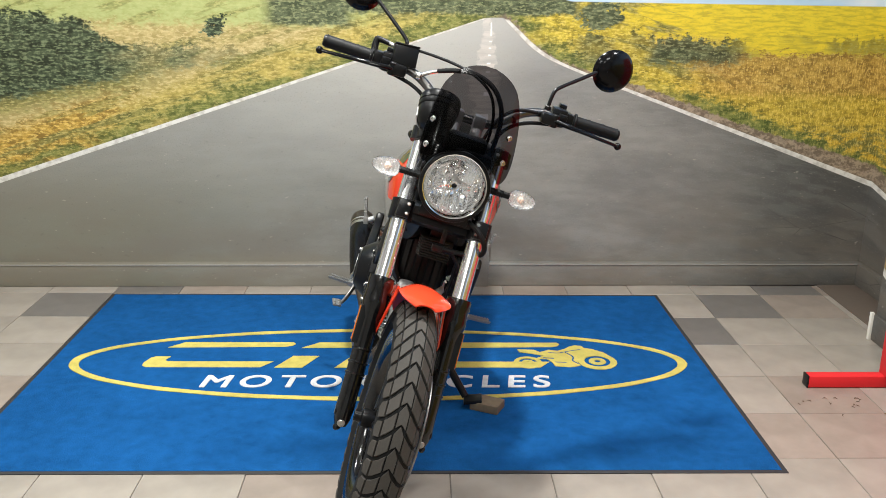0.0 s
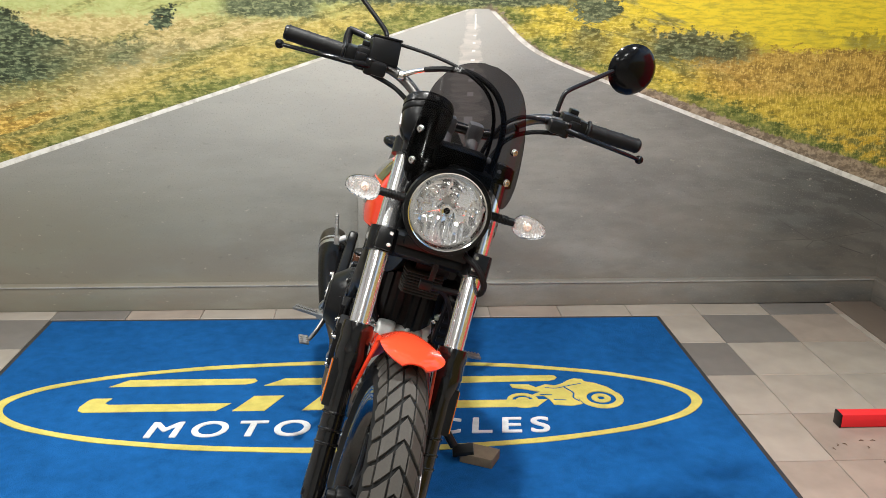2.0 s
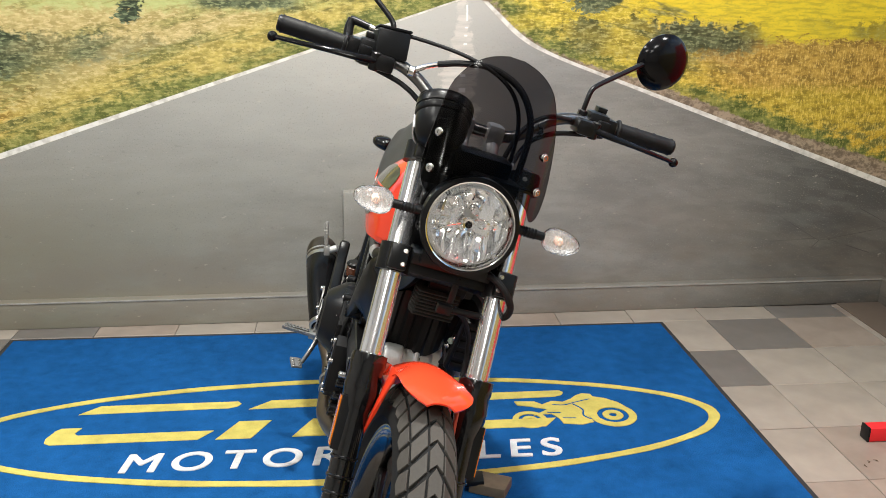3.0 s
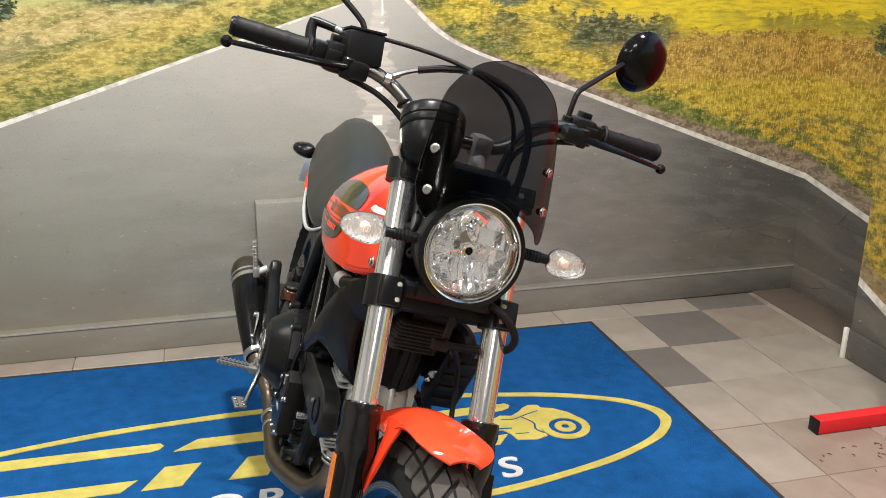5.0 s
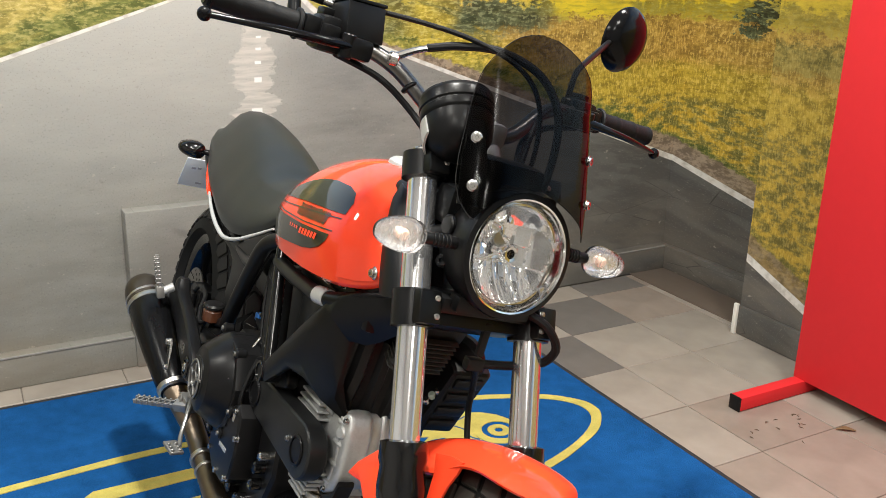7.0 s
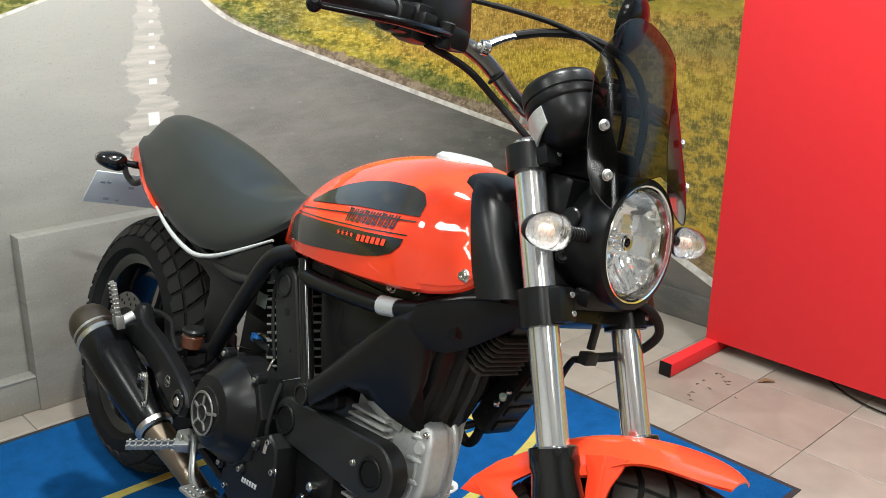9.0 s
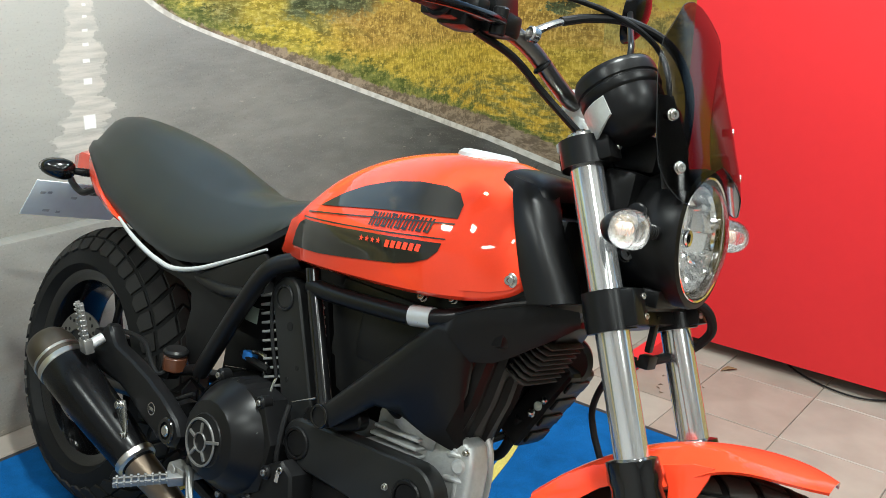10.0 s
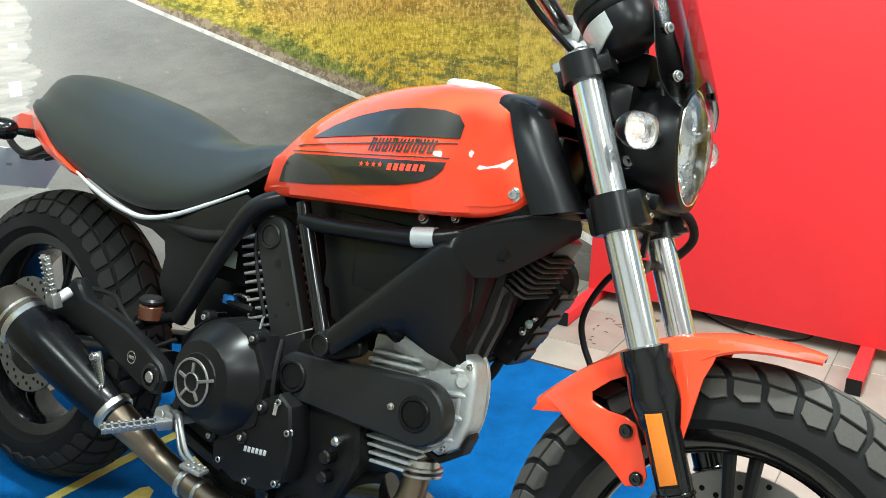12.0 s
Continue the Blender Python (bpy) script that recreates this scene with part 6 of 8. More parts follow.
bm = add_lathe(BM(), [(0.0, 0.008), (0.030, 0.0075), (0.040, 0.006), (0.046, 0.001), (0.048, -0.008)], axis_pose((0.965, 0, 0.938), (0.02, 0, 1)), 36)
cap = part("filler_cap", bm, M_ALU, tank, "silver round filler cap")
bm = BM()
add_box(bm, (0.64, -0.088, 0.690), (1.12, 0.088, 0.738), 0.012)
add_box(bm, (1.00, -0.055, 0.735), (1.16, 0.055, 0.88), 0.012)
part("tank_tray", bm, M_MATT, tank)
# rubbery black cover between tank and fork
for s in (-1, 1):
    bm = BM()
    rows = []
    prof = [(1.066, 0.921, 1.122, 0.912, 0.064), (1.078, 0.899, 1.142, 0.887, 0.078), (1.096, 0.864, 1.160, 0.860, 0.086), (1.112, 0.830, 1.178, 0.834, 0.090), (1.127, 0.797, 1.198, 0.808, 0.091), (1.148, 0.764, 1.215, 0.780, 0.092)]
    for xa, za, xb, zb, y in prof:
        rows.append([Vector((xa, s * (y - 0.004), za)), Vector((xa + 0.003, s * (y + 0.003), za)), Vector((xa * 0.45 + xb * 0.55, s * (y + 0.008), (za + zb) / 2)), Vector((xb - 0.006, s * (y - 0.004), zb)), Vector((xb, s * (y - 0.030), zb)), Vector((xb - 0.01, s * (y - 0.045), zb)), Vector((xa, s * (y - 0.04), za))])
    add_rings(bm, rows)
    part("tank_cowl", bm, M_PLASTIC, tank, "matt black cowl at the tank's front", angle=1.0)
bm = BM()
rows = []
for k in range(13):
    a = math.pi * k / 12
    y, h = -0.068 * math.cos(a), 0.020 * math.sin(a) ** 0.8
    rows.append([Vector((1.052, y, 0.914 + h)), Vector((1.088, y, 0.912 + h)), Vector((1.122, y, 0.902 + h * 0.8)), Vector((1.131, y * 0.97, 0.888 + h * 0.6)), Vector((1.122, y * 0.95, 0.882 + h * 0.5)), Vector((1.052, y * 0.95, 0.894 + h * 0.5))])
add_rings(bm, rows)
part("tank_cowl", bm, M_PLASTIC, tank, angle=1.0)

# ----- seat -----
S_X = [-0.102, -0.094, -0.079, -0.054, -0.016, 0.034, 0.10, 0.20, 0.30, 0.39, 0.46, 0.53, 0.59, 0.64, 0.668]
S_W = [0.030, 0.052, 0.074, 0.094, 0.110, 0.122, 0.132, 0.138, 0.138, 0.132, 0.122, 0.108, 0.096, 0.088, 0.084]
S_TOP = [0.818, 0.847, 0.864, 0.873, 0.878, 0.878, 0.873, 0.861, 0.844, 0.818, 0.796, 0.796, 0.806, 0.812, 0.812]
S_CR = [0.804, 0.816, 0.822, 0.825, 0.825, 0.821, 0.812, 0.797, 0.781, 0.771, 0.768, 0.772, 0.786, 0.798, 0.803]
S_LOW = [0.790, 0.787, 0.782, 0.776, 0.766, 0.744, 0.708, 0.678, 0.652, 0.642, 0.652, 0.680, 0.714, 0.748, 0.778]
bm = BM()
rows = []
for k in range(57):
    x = S_X[0] + (S_X[-1] - S_X[0]) * (k / 56) ** 1.0
    w, top, cr, low = (glide(x, S_X, q) for q in (S_W, S_TOP, S_CR, S_LOW))
    top -= 0.007
    half = [(0.0, top), (0.25, top - 0.10 * (top - cr)), (0.45, top - 0.38 * (top - cr)), (0.62, cr + 0.14 * (top - cr)), (0.685, cr - 0.004), (0.82, cr - 0.22 * (cr - low) - 0.01), (0.93, cr - 0.5 * (cr - low)), (1.0, cr - 0.8 * (cr - low)), (0.985, low + 0.010), (0.955, low), (0.5, low + 0.004)]
    ring = [Vector((x, -w * f, z)) for f, z in half[::-1]] + [Vector((x, w * f, z)) for f, z in half[1:]]
    rows.append(ring)
add_rings(bm, rows)
seat = part("seat", bm, M_SEAT, bike, "long dark grey vinyl seat with a pale trim strip", angle=1.0)
for s in (-1, 1):
    bm = BM()
    add_tube(bm, [(0.190, 0.136 * s, 0.678), (0.245, 0.139 * s, 0.658), (0.30, 0.140 * s, 0.642), (0.35, 0.138 * s, 0.631), (0.40, 0.134 * s, 0.627), (0.46, 0.125 * s, 0.641), (0.53, 0.112 * s, 0.672), (0.612, 0.098 * s, 0.712)], [0.003, 0.0042, 0.0047, 0.0047, 0.0047, 0.0043, 0.0038, 0.0025], 10, 6)
    part("trim_strip", bm, M_STRIP, seat, "pale grey trim strip")
# orange tail
for s in (-1, 1):
    bm = BM()
    rows = []
    for x, zt, zb, y in ((-0.115, 0.772, 0.752, 0.045), (-0.075, 0.778, 0.744, 0.075), (-0.02, 0.772, 0.724, 0.100), (0.05, 0.742, 0.700, 0.118), (0.11, 0.708, 0.686, 0.130), (0.17, 0.684, 0.672, 0.137), (0.20, 0.674, 0.668, 0.138)):
        rows.append([Vector((x, s * (y - 0.028), zt)), Vector((x, s * (y - 0.006), zt)), Vector((x, s * (y + 0.004), (zt + zb) / 2 + 0.004)), Vector((x, s * y, zb + 0.003)), Vector((x, s * (y - 0.012), zb)), Vector((x, s * (y - 0.030), zb + 0.004))])
    add_rings(bm, rows)
    part("tail_panel", bm, M_ORANGE, bike, "orange tail panel under the seat", angle=1.0)
bm = BM()
add_rings(bm, [[Vector((x, y, z)) for y, z in ((-w, zb), (-w, zt - 0.01), (-w * 0.6, zt), (w * 0.6, zt), (w, zt - 0.01), (w, zb))] for x, w, zt, zb in ((-0.208, 0.030, 0.748, 0.732), (-0.196, 0.050, 0.762, 0.728), (-0.14, 0.064, 0.776, 0.728), (-0.05, 0.07, 0.775, 0.735))])
part("tail_panel", bm, M_ORANGE, bike, angle=1.0)
bm = BM()
add_box(bm, (-0.17, -0.045, 0.725), (-0.05, 0.045, 0.742), 0.006)
add_tube(bm, [(-0.06, 0, 0.715), (-0.11, 0, 0.690), (-0.17, 0, 0.672), (-0.22, 0, 0.668)], 0.008, 10, 4)
add_tube(bm, [(-0.02, -0.05, 0.70), (-0.10, -0.035, 0.690), (-0.16, -0.02, 0.672)], 0.006, 8, 4)
add_tube(bm, [(-0.02, 0.05, 0.70), (-0.10, 0.035, 0.690), (-0.16, 0.02, 0.672)], 0.006, 8, 4)
add_tube(bm, [(-0.150, -0.080, 0.722), (-0.143, -0.080, 0.705), (-0.115, -0.080, 0.690), (-0.081, -0.078, 0.683), (-0.045, -0.076, 0.695), (-0.006, -0.072, 0.713)], 0.0075, 10, 4)
part("plate_bracket", bm, M_BLACK, bike)
bm = BM()
PLATE = Matrix.Translation((-0.260, 0.0, 0.636)) @ pose(0, 0, 0, 0, 36, 0)
add_box(bm, (-0.0015, -0.115, -0.057), (0.0015, 0.115, 0.057), 0.001, PLATE)
plate = part("number_plate", bm, M_PLATE, bike, "pale translucent number plate seen from behind")

for y, z, w in ((-0.088, 0.020, 0.012), (-0.072, 0.022, 0.010), (-0.060, -0.038, 0.016), (-0.030, -0.040, 0.010), (-0.010, 0.010, 0.014)):
    bm = BM()
    add_box(bm, (0.0015, y - w / 2, z - 0.004), (0.0022, y + w / 2, z + 0.004), 0.0002, PLATE)
    part("plate_bar", bm, M_INK, plate)

# ----- frame -----
for s in (-1, 1):
    for nm, pts, r in (("frame_tube", [(0.700, 0.095 * s, 0.715), (0.654, 0.118 * s, 0.688), (0.604, 0.121 * s, 0.616), (0.544, 0.121 * s, 0.514), (0.513, 0.118 * s, 0.465)], 0.0155),
                       ("frame_tube", [(0.764, 0.121 * s, 0.689), (0.80, 0.120 * s, 0.687), (0.902, 0.120 * s, 0.693), (1.000, 0.117 * s, 0.703), (1.06, 0.098 * s, 0.722), (1.10, 0.078 * s, 0.75), (1.165, 0.045 * s, 0.825)], 0.0135),
                       ("frame_tube", [(0.857, 0.122 * s, 0.509), (0.961, 0.116 * s, 0.618), (1.055, 0.092 * s, 0.705), (1.17, 0.045 * s, 0.80)], 0.0145),
                       ("frame_tube", [(0.60, 0.116 * s, 0.63), (0.50, 0.11 * s, 0.62), (0.30, 0.10 * s, 0.645), (0.10, 0.085 * s, 0.70), (-0.05, 0.06 * s, 0.735)], 0.0115)):
        bm = BM()
        add_tube(bm, pts, r, 14, 5)
        part(nm, bm, M_BLACK, bike)
    bm = BM()
    add_tube(bm, [(0.762, 0.119 * s, 0.712), (0.768, 0.121 * s, 0.695), (0.850, 0.124 * s, 0.512)], 0.0120, 14, 2)
    part("frame_tube", bm, M_GLOSS_BLACK, bike)
    bm = BM()
    add_tube(bm, [(0.981, 0.1180 * s, 0.7010), (1.016, 0.1130 * s, 0.7065)], 0.0155, 16, 0)
    part("tube_sticker", bm, M_SILVER_STRIP, bike, "silver sticker round the frame tube")
    bm = BM()
    add_tube(bm, [(0.858, 0.105 * s, 0.510), (0.858, 0.142 * s, 0.510)], 0.019, 18, 0)
    lug = part("frame_lug", bm, M_BLACK, bike)
    bm = BM()
    add_disc(bm, (0.858, 0.1415 * s, 0.510), (0, s, 0), 0.0185, 0.003, 28, 0.001, 0.0145)
    part("lug_ring", bm, M_GLOSS_BLACK, lug)
    bm = BM()
    add_tube(bm, [(0.428, 0.110 * s, 0.440), (0.428, 0.134 * s, 0.440)], 0.015, 18, 0)
    add_tube(bm, [(0.428, 0.118 * s, 0.440), (0.513, 0.122 * s, 0.470)], 0.010, 12, 0)
    part("frame_lug", bm, M_BLACK, bike)
    bm = BM()
    add_bolt(bm, (0.862, 0.124 * s, 0.522), (0.1, s, 0.2), 0.007, 0.006)
    add_bolt(bm, (0.895, 0.120 * s, 0.552), (0.1, s, 0.2), 0.005, 0.005)
    add_bolt(bm, (0.439, 0.134 * s, 0.454), (0.1, s, 0.1), 0.006, 0.006)
    add_bolt(bm, (0.985, 0.105 * s, 0.728), (0, s, 0.3), 0.006, 0.008)
    add_bolt(bm, (1.035, 0.098 * s, 0.737), (0, s, 0.3), 0.005, 0.008)
    part("frame_bolt", bm, M_STEEL, bike)
    # side panel under the seat
    bm = BM()
    add_plate(bm, [(0.185, 0.678), (0.24, 0.652), (0.30, 0.634), (0.35, 0.623), (0.40, 0.619), (0.46, 0.633), (0.53, 0.664), (0.615, 0.705), (0.652, 0.690), (0.600, 0.610), (0.545, 0.520), (0.520, 0.474), (0.490, 0.462), (0.470, 0.470), (0.446, 0.520), (0.452, 0.565), (0.445, 0.592), (0.41, 0.607), (0.35, 0.614), (0.27, 0.632)], side_plate(0.118 * s), 0.010, 0.003)
    for v in bm.verts:
        v.co.y += s * 0.016 * max(0, min(1, (0.45 - v.co.x) / 0.2)) - s * 0.012 * max(0, min(1, (v.co.x - 0.52) / 0.1))
    part("side_panel", bm, M_PLASTIC, bike, "matt black side panel below the seat")
# black boxes inside the frame: air box, battery tray
bm = BM()
add_box(bm, (0.80, -0.095, 0.585), (1.02, 0.095, 0.715), 0.015)
add_box(bm, (0.86, -0.100, 0.60), (1.00, 0.100, 0.69), 0.010)
part("air_box", bm, M_PLASTIC, bike)
for s in (-1, 1):
    bm = BM()
    add_plate(bm, [(0.790, 0.675), (0.985, 0.690), (0.995, 0.675), (0.885, 0.545), (0.860, 0.535), (0.835, 0.545)], side_plate(0.098 * s), 0.012, 0.004)
    part("frame_infill", bm, M_PLASTIC, bike, "matt black infill panel within the frame")
bm = BM()
add_box(bm, (0.45, -0.058, 0.54), (0.600, 0.085, 0.69), 0.010)
add_box(bm, (0.45, -0.030, 0.43), (0.62, 0.085, 0.56), 0.012)
add_box(bm, (0.30, -0.08, 0.60), (0.60, 0.08, 0.655), 0.012)
part("battery_tray", bm, M_MATT, bike)
bm = BM()
add_box(bm, (0.536, -0.0600, 0.568), (0.570, -0.0575, 0.612), 0.0005)
part("warning_label", bm, M_LABEL, bike, "small pale printed label")

# ----- engine -----
bm = BM()
add_plate(bm, [(0.50, 0.43), (0.55, 0.475), (0.66, 0.485), (0.75, 0.475), (0.86, 0.46), (0.92, 0.42), (0.935, 0.34), (0.90, 0.25), (0.83, 0.205), (0.66, 0.20), (0.55, 0.24), (0.505, 0.32)], side_plate(-0.100), 0.22, 0.016, 3)
engine = part("engine", bm, M_MATT, bike, "black air-cooled twin engine with silver finned cylinder")
# clutch cover on the bike's right, stepped discs
cc = Vector((0.664, -0.135, 0.405))
bm = add_lathe(BM(), [(0.0, 0.0622), (0.043, 0.062), (0.0445, 0.0600), (0.064, 0.0555), (0.0665, 0.0535), (0.094, 0.016), (0.0965, 0.010), (0.098, 0.0), (0.098, -0.038)], axis_pose(cc, (0, -1, 0)), 18)
add_plate(bm, [(0.585, 0.335), (0.60, 0.475), (0.66, 0.502), (0.735, 0.49), (0.77, 0.43), (0.76, 0.35), (0.70, 0.31), (0.63, 0.312)], side_plate(-0.096, -1), 0.054, 0.006)
clutch = part("clutch_cover", bm, M_MATT, engine, angle=0.30)
bm = BM()
face = cc + Vector((-0.008, -0.0625, -0.006))
add_disc(bm, face, (0, -1, 0), 0.040, 0.0030, 40, 0.0008, 0.0362)
add_disc(bm, face, (0, -1, 0), 0.0165, 0.0030, 30, 0.0008, 0.0142)
for k in range(5):
    a = math.pi / 2 + k * 2 * math.pi / 5
    add_box(bm, (0.0155, -0.0026, 0.0), (0.0325 if k != 4 else 0.051, 0.0026, 0.0035), 0.0008, axis_pose(face, (0, -1, 0)) @ Matrix.Rotation(a, 4, "Z"))
part("cover_emblem", bm, M_PEG, clutch, "silver five-spoke ring on the cover")
bm = BM()
add_disc(bm, face + Vector((0, 0.0006, 0)), (0, -1, 0), 0.0345, 0.001, 36, 0.0002)
part("emblem_disc", bm, M_BLACK, clutch)
for x, z in ((0.612, 0.494), (0.728, 0.486), (0.768, 0.385), (0.735, 0.325), (0.665, 0.306), (0.600, 0.330)):
    bm = BM()
    add_disc(bm, (x, -0.130, z), (0, -1, 0), 0.0115, 0.022, 16, 0.003)
    part("cover_boss", bm, M_MATT, clutch)
    bm = BM()
    add_bolt(bm, (x, -0.150, z), (0, -1, 0), 0.0052, 0.004)
    part("cover_screw", bm, M_BRUSHED, clutch)
# lower front cover (alternator side cover) with a plain raised mark
bm = BM()
add_plate(bm, [(0.705, 0.275), (0.70, 0.315), (0.745, 0.36), (0.785, 0.400), (0.83, 0.425), (0.858, 0.41), (0.872, 0.35), (0.866, 0.29), (0.83, 0.262), (0.76, 0.255)], side_plate(-0.096, -1), 0.050, 0.010, 3)
for v in bm.verts:
    v.co.x, v.co.z = v.co.x - 0.034, v.co.z - 0.010
lower = part("lower_cover", bm, M_MATT, engine)
for k in range(6):
    bm = BM()
    add_box(bm, (0, 0, 0), (0.0058, 0.009, 0.0012), 0.0003, Matrix.Translation((0.741 + k * 0.0085, -0.1455, 0.304 + k * 0.0012)) @ Matrix(((1, 0.15, 0, 0), (0, 0, -1, 0), (0, 1, 0, 0), (0, 0, 0, 1))))
    part("cover_mark", bm, M_SILVER_STRIP, lower)
for x, z in ((0.725, 0.283), (0.835, 0.412), (0.862, 0.37), (0.852, 0.285), (0.79, 0.268)):
    bm = BM()
    add_bolt(bm, (x - 0.034, -0.140, z - 0.010), (0, -1, 0), 0.0058, 0.008)
    part("cover_screw", bm, M_STEEL, lower)
for x, z, r in ((0.905, 0.335, 0.013), (0.905, 0.302, 0.012), (0.92, 0.365, 0.009), (0.79, 0.235, 0.016), (0.85, 0.235, 0.018)):
    bm = BM()
    add_disc(bm, (x - 0.02, -0.092, z), (0, -1, 0), r * 0.9, 0.030, 18, 0.003)
    part("engine_plug", bm, M_STEEL if r < 0.010 else M_GLOSS_BLACK, engine)
# upright (rear) cylinder: fins and black belt cover
bm = BM()
up_dir = Vector((-0.36, 0, 1)).normalized()
for k in range(12):
    q = Vector((0.738, 0, 0.485)) + up_dir * (0.012 + 0.0155 * k)
    add_box(bm, (-0.086, -0.082, -0.0022), (0.034, 0.092, 0.0022), 0.0010, stand_pose(q, up_dir), 1)
tagged(part("cylinder_fin", bm, M_ALU, engine, "row of bare cooling fins"), kind="stuff")
bm = BM()
add_box(bm, (-0.045, -0.042, 0.0), (0.045, 0.075, 0.20), 0.008, stand_pose(Vector((0.738, 0, 0.475)), up_dir))
part("rear_cylinder", bm, M_MATT, engine)


def belt_cover(pts, r0, r1, y0, depth, mat=M_MATT):
    """A flat capsule-shaped cover between two round ends."""
    (xa, za), (xb, zb) = pts
    d = Vector((xb - xa, zb - za)).normalized()
    nrm = Vector((-d.y, d.x))
    out = []
    for k in range(13):
        a = math.pi / 2 + math.pi * k / 12
        out.append((xa + r0 * (d.x * math.cos(a) + nrm.x * math.sin(a)), za + r0 * (d.y * math.cos(a) + nrm.y * math.sin(a))))
    for k in range(13):
        a = -math.pi / 2 + math.pi * k / 12
        out.append((xb + r1 * (d.x * math.cos(a) + nrm.x * math.sin(a)), zb + r1 * (d.y * math.cos(a) + nrm.y * math.sin(a))))
    return add_plate(BM(), out, side_plate(y0, -1), depth, 0.008, 3)


bm = belt_cover([(0.683, 0.647), (0.772, 0.445)], 0.035, 0.038, -0.070, 0.030)
cover = part("belt_cover", bm, M_COVER, engine)
bm = BM()
add_disc(bm, (0.683, -0.0990, 0.647), (0, -1, 0), 0.022, 0.005, 32, 0.002, 0.018)
add_disc(bm, (0.683, -0.0990, 0.647), (0, -1, 0), 0.017, 0.003, 28, 0.001)
part("cover_cap", bm, M_COVER, cover)
bm = BM()
for x, z, r in ((0.7075, 0.605, 0.0075), (0.742, 0.545, 0.004), (0.722, 0.52, 0.004)):
    add_disc(bm, (x, -0.0998, z), (0, -1, 0), r, 0.001, 18, 0.0002)
part("cover_hole", bm, M_CARCASS, cover)

def slant(x):
    """How far the long belt cover's face leans in towards the front of the engine."""
    return 0.022 + 0.045 * max(0.0, x - 0.80)


bm = belt_cover([(0.794, 0.440), (1.028, 0.446)], 0.038, 0.049, -0.104, 0.036)
for v in bm.verts:
    v.co.z += 0.006 * math.sin(max(0, min(1, (v.co.x - 0.78) / 0.25)) * math.pi)
    v.co.y += slant(v.co.x)
cover = part("belt_cover", bm, M_COVER, engine)
for x, z in ((0.794, 0.440), (1.028, 0.446)):
    bm = BM()
    add_disc(bm, (x, slant(x) - 0.139, z), (0.045, -1, 0), 0.027, 0.005, 32, 0.002, 0.021)
    add_disc(bm, (x, slant(x) - 0.139, z), (0.045, -1, 0), 0.020, 0.003, 28, 0.001)
    part("cover_cap", bm, M_MATT, cover)
for x, z in ((0.986, 0.446),):
    bm = BM()
    add_bolt(bm, (x, slant(x) - 0.140, z), (0.045, -1, 0), 0.0045, 0.004)
    part("cover_screw", bm, M_BRUSHED, cover)
bm = belt_cover([(0.805, 0.480), (0.895, 0.512)], 0.022, 0.016, -0.084, 0.024)
part("cover_lobe", bm, M_MATT, cover)
# lying (front) cylinder and head in bare metal
bm = BM()
ahead_dir = Vector((1, 0, 0.08)).normalized()
for k in range(9):
    z = 0.340 + k * 0.0135 if k < 6 else 0.486 + (k - 6) * 0.0135
    y = 0.084 - 0.003 * (5 - k) if k < 6 else 0.076
    x0, x1 = (0.905 - 0.005 * k, 1.000 + 0.012 * k) if k < 6 else (0.898 + 0.006 * (k - 6), 1.00)
    add_box(bm, (x0, -y, z - 0.0026), (min(x1, 1.05), y * 0.7, z + 0.0026), 0.0012, Matrix.Translation((0.96, 0, z)) @ pose(0, 0, 0, 0, -4, 0) @ Matrix.Translation((-0.96, 0, -z)), 1)
tagged(part("head_fin", bm, M_ALU, engine, "bare aluminium cooling fins"), kind="stuff")
bm = BM()
add_box(bm, (0.89, -0.052, 0.365), (1.03, 0.078, 0.535), 0.014)
part("front_cylinder", bm, M_ALU, engine)
bm = BM()
add_tube(bm, [(0.945, -0.052, 0.540), (0.970, -0.046, 0.532), (1.010, -0.030, 0.520)], [0.024, 0.027, 0.030], 20, 3)
part("inlet_port", bm, M_ALU, engine, "smooth bare inlet port")
bm = BM()
add_box(bm, (0.850, -0.045, 0.495), (0.930, 0.050, 0.590), 0.016)
part("inlet_manifold", bm, M_MATT, engine)
bm = BM()
add_tube(bm, [(0.952, -0.080, 0.572), (0.972, -0.082, 0.584)], 0.0022, 8, 0)
part("hose_clamp", bm, M_STEEL, engine)
bm = BM()
add_plate(bm, [(1.010, 0.385), (1.045, 0.378), (1.078, 0.400), (1.092, 0.445), (1.090, 0.50), (1.080, 0.532), (1.062, 0.540), (1.045, 0.522), (1.020, 0.545), (0.995, 0.54)], side_plate(-0.054), 0.045, 0.012, 4)
head = part("cylinder_head", bm, M_ALU, engine, "rough cast aluminium cylinder head", angle=1.3)
for x, z in ((1.055, 0.393), (1.076, 0.525), (1.045, 0.535)):
    bm = BM()
    add_bolt(bm, (x, -0.054, z), (0, -1, 0), 0.0042, 0.005)
    part("head_bolt", bm, M_STEEL, head)
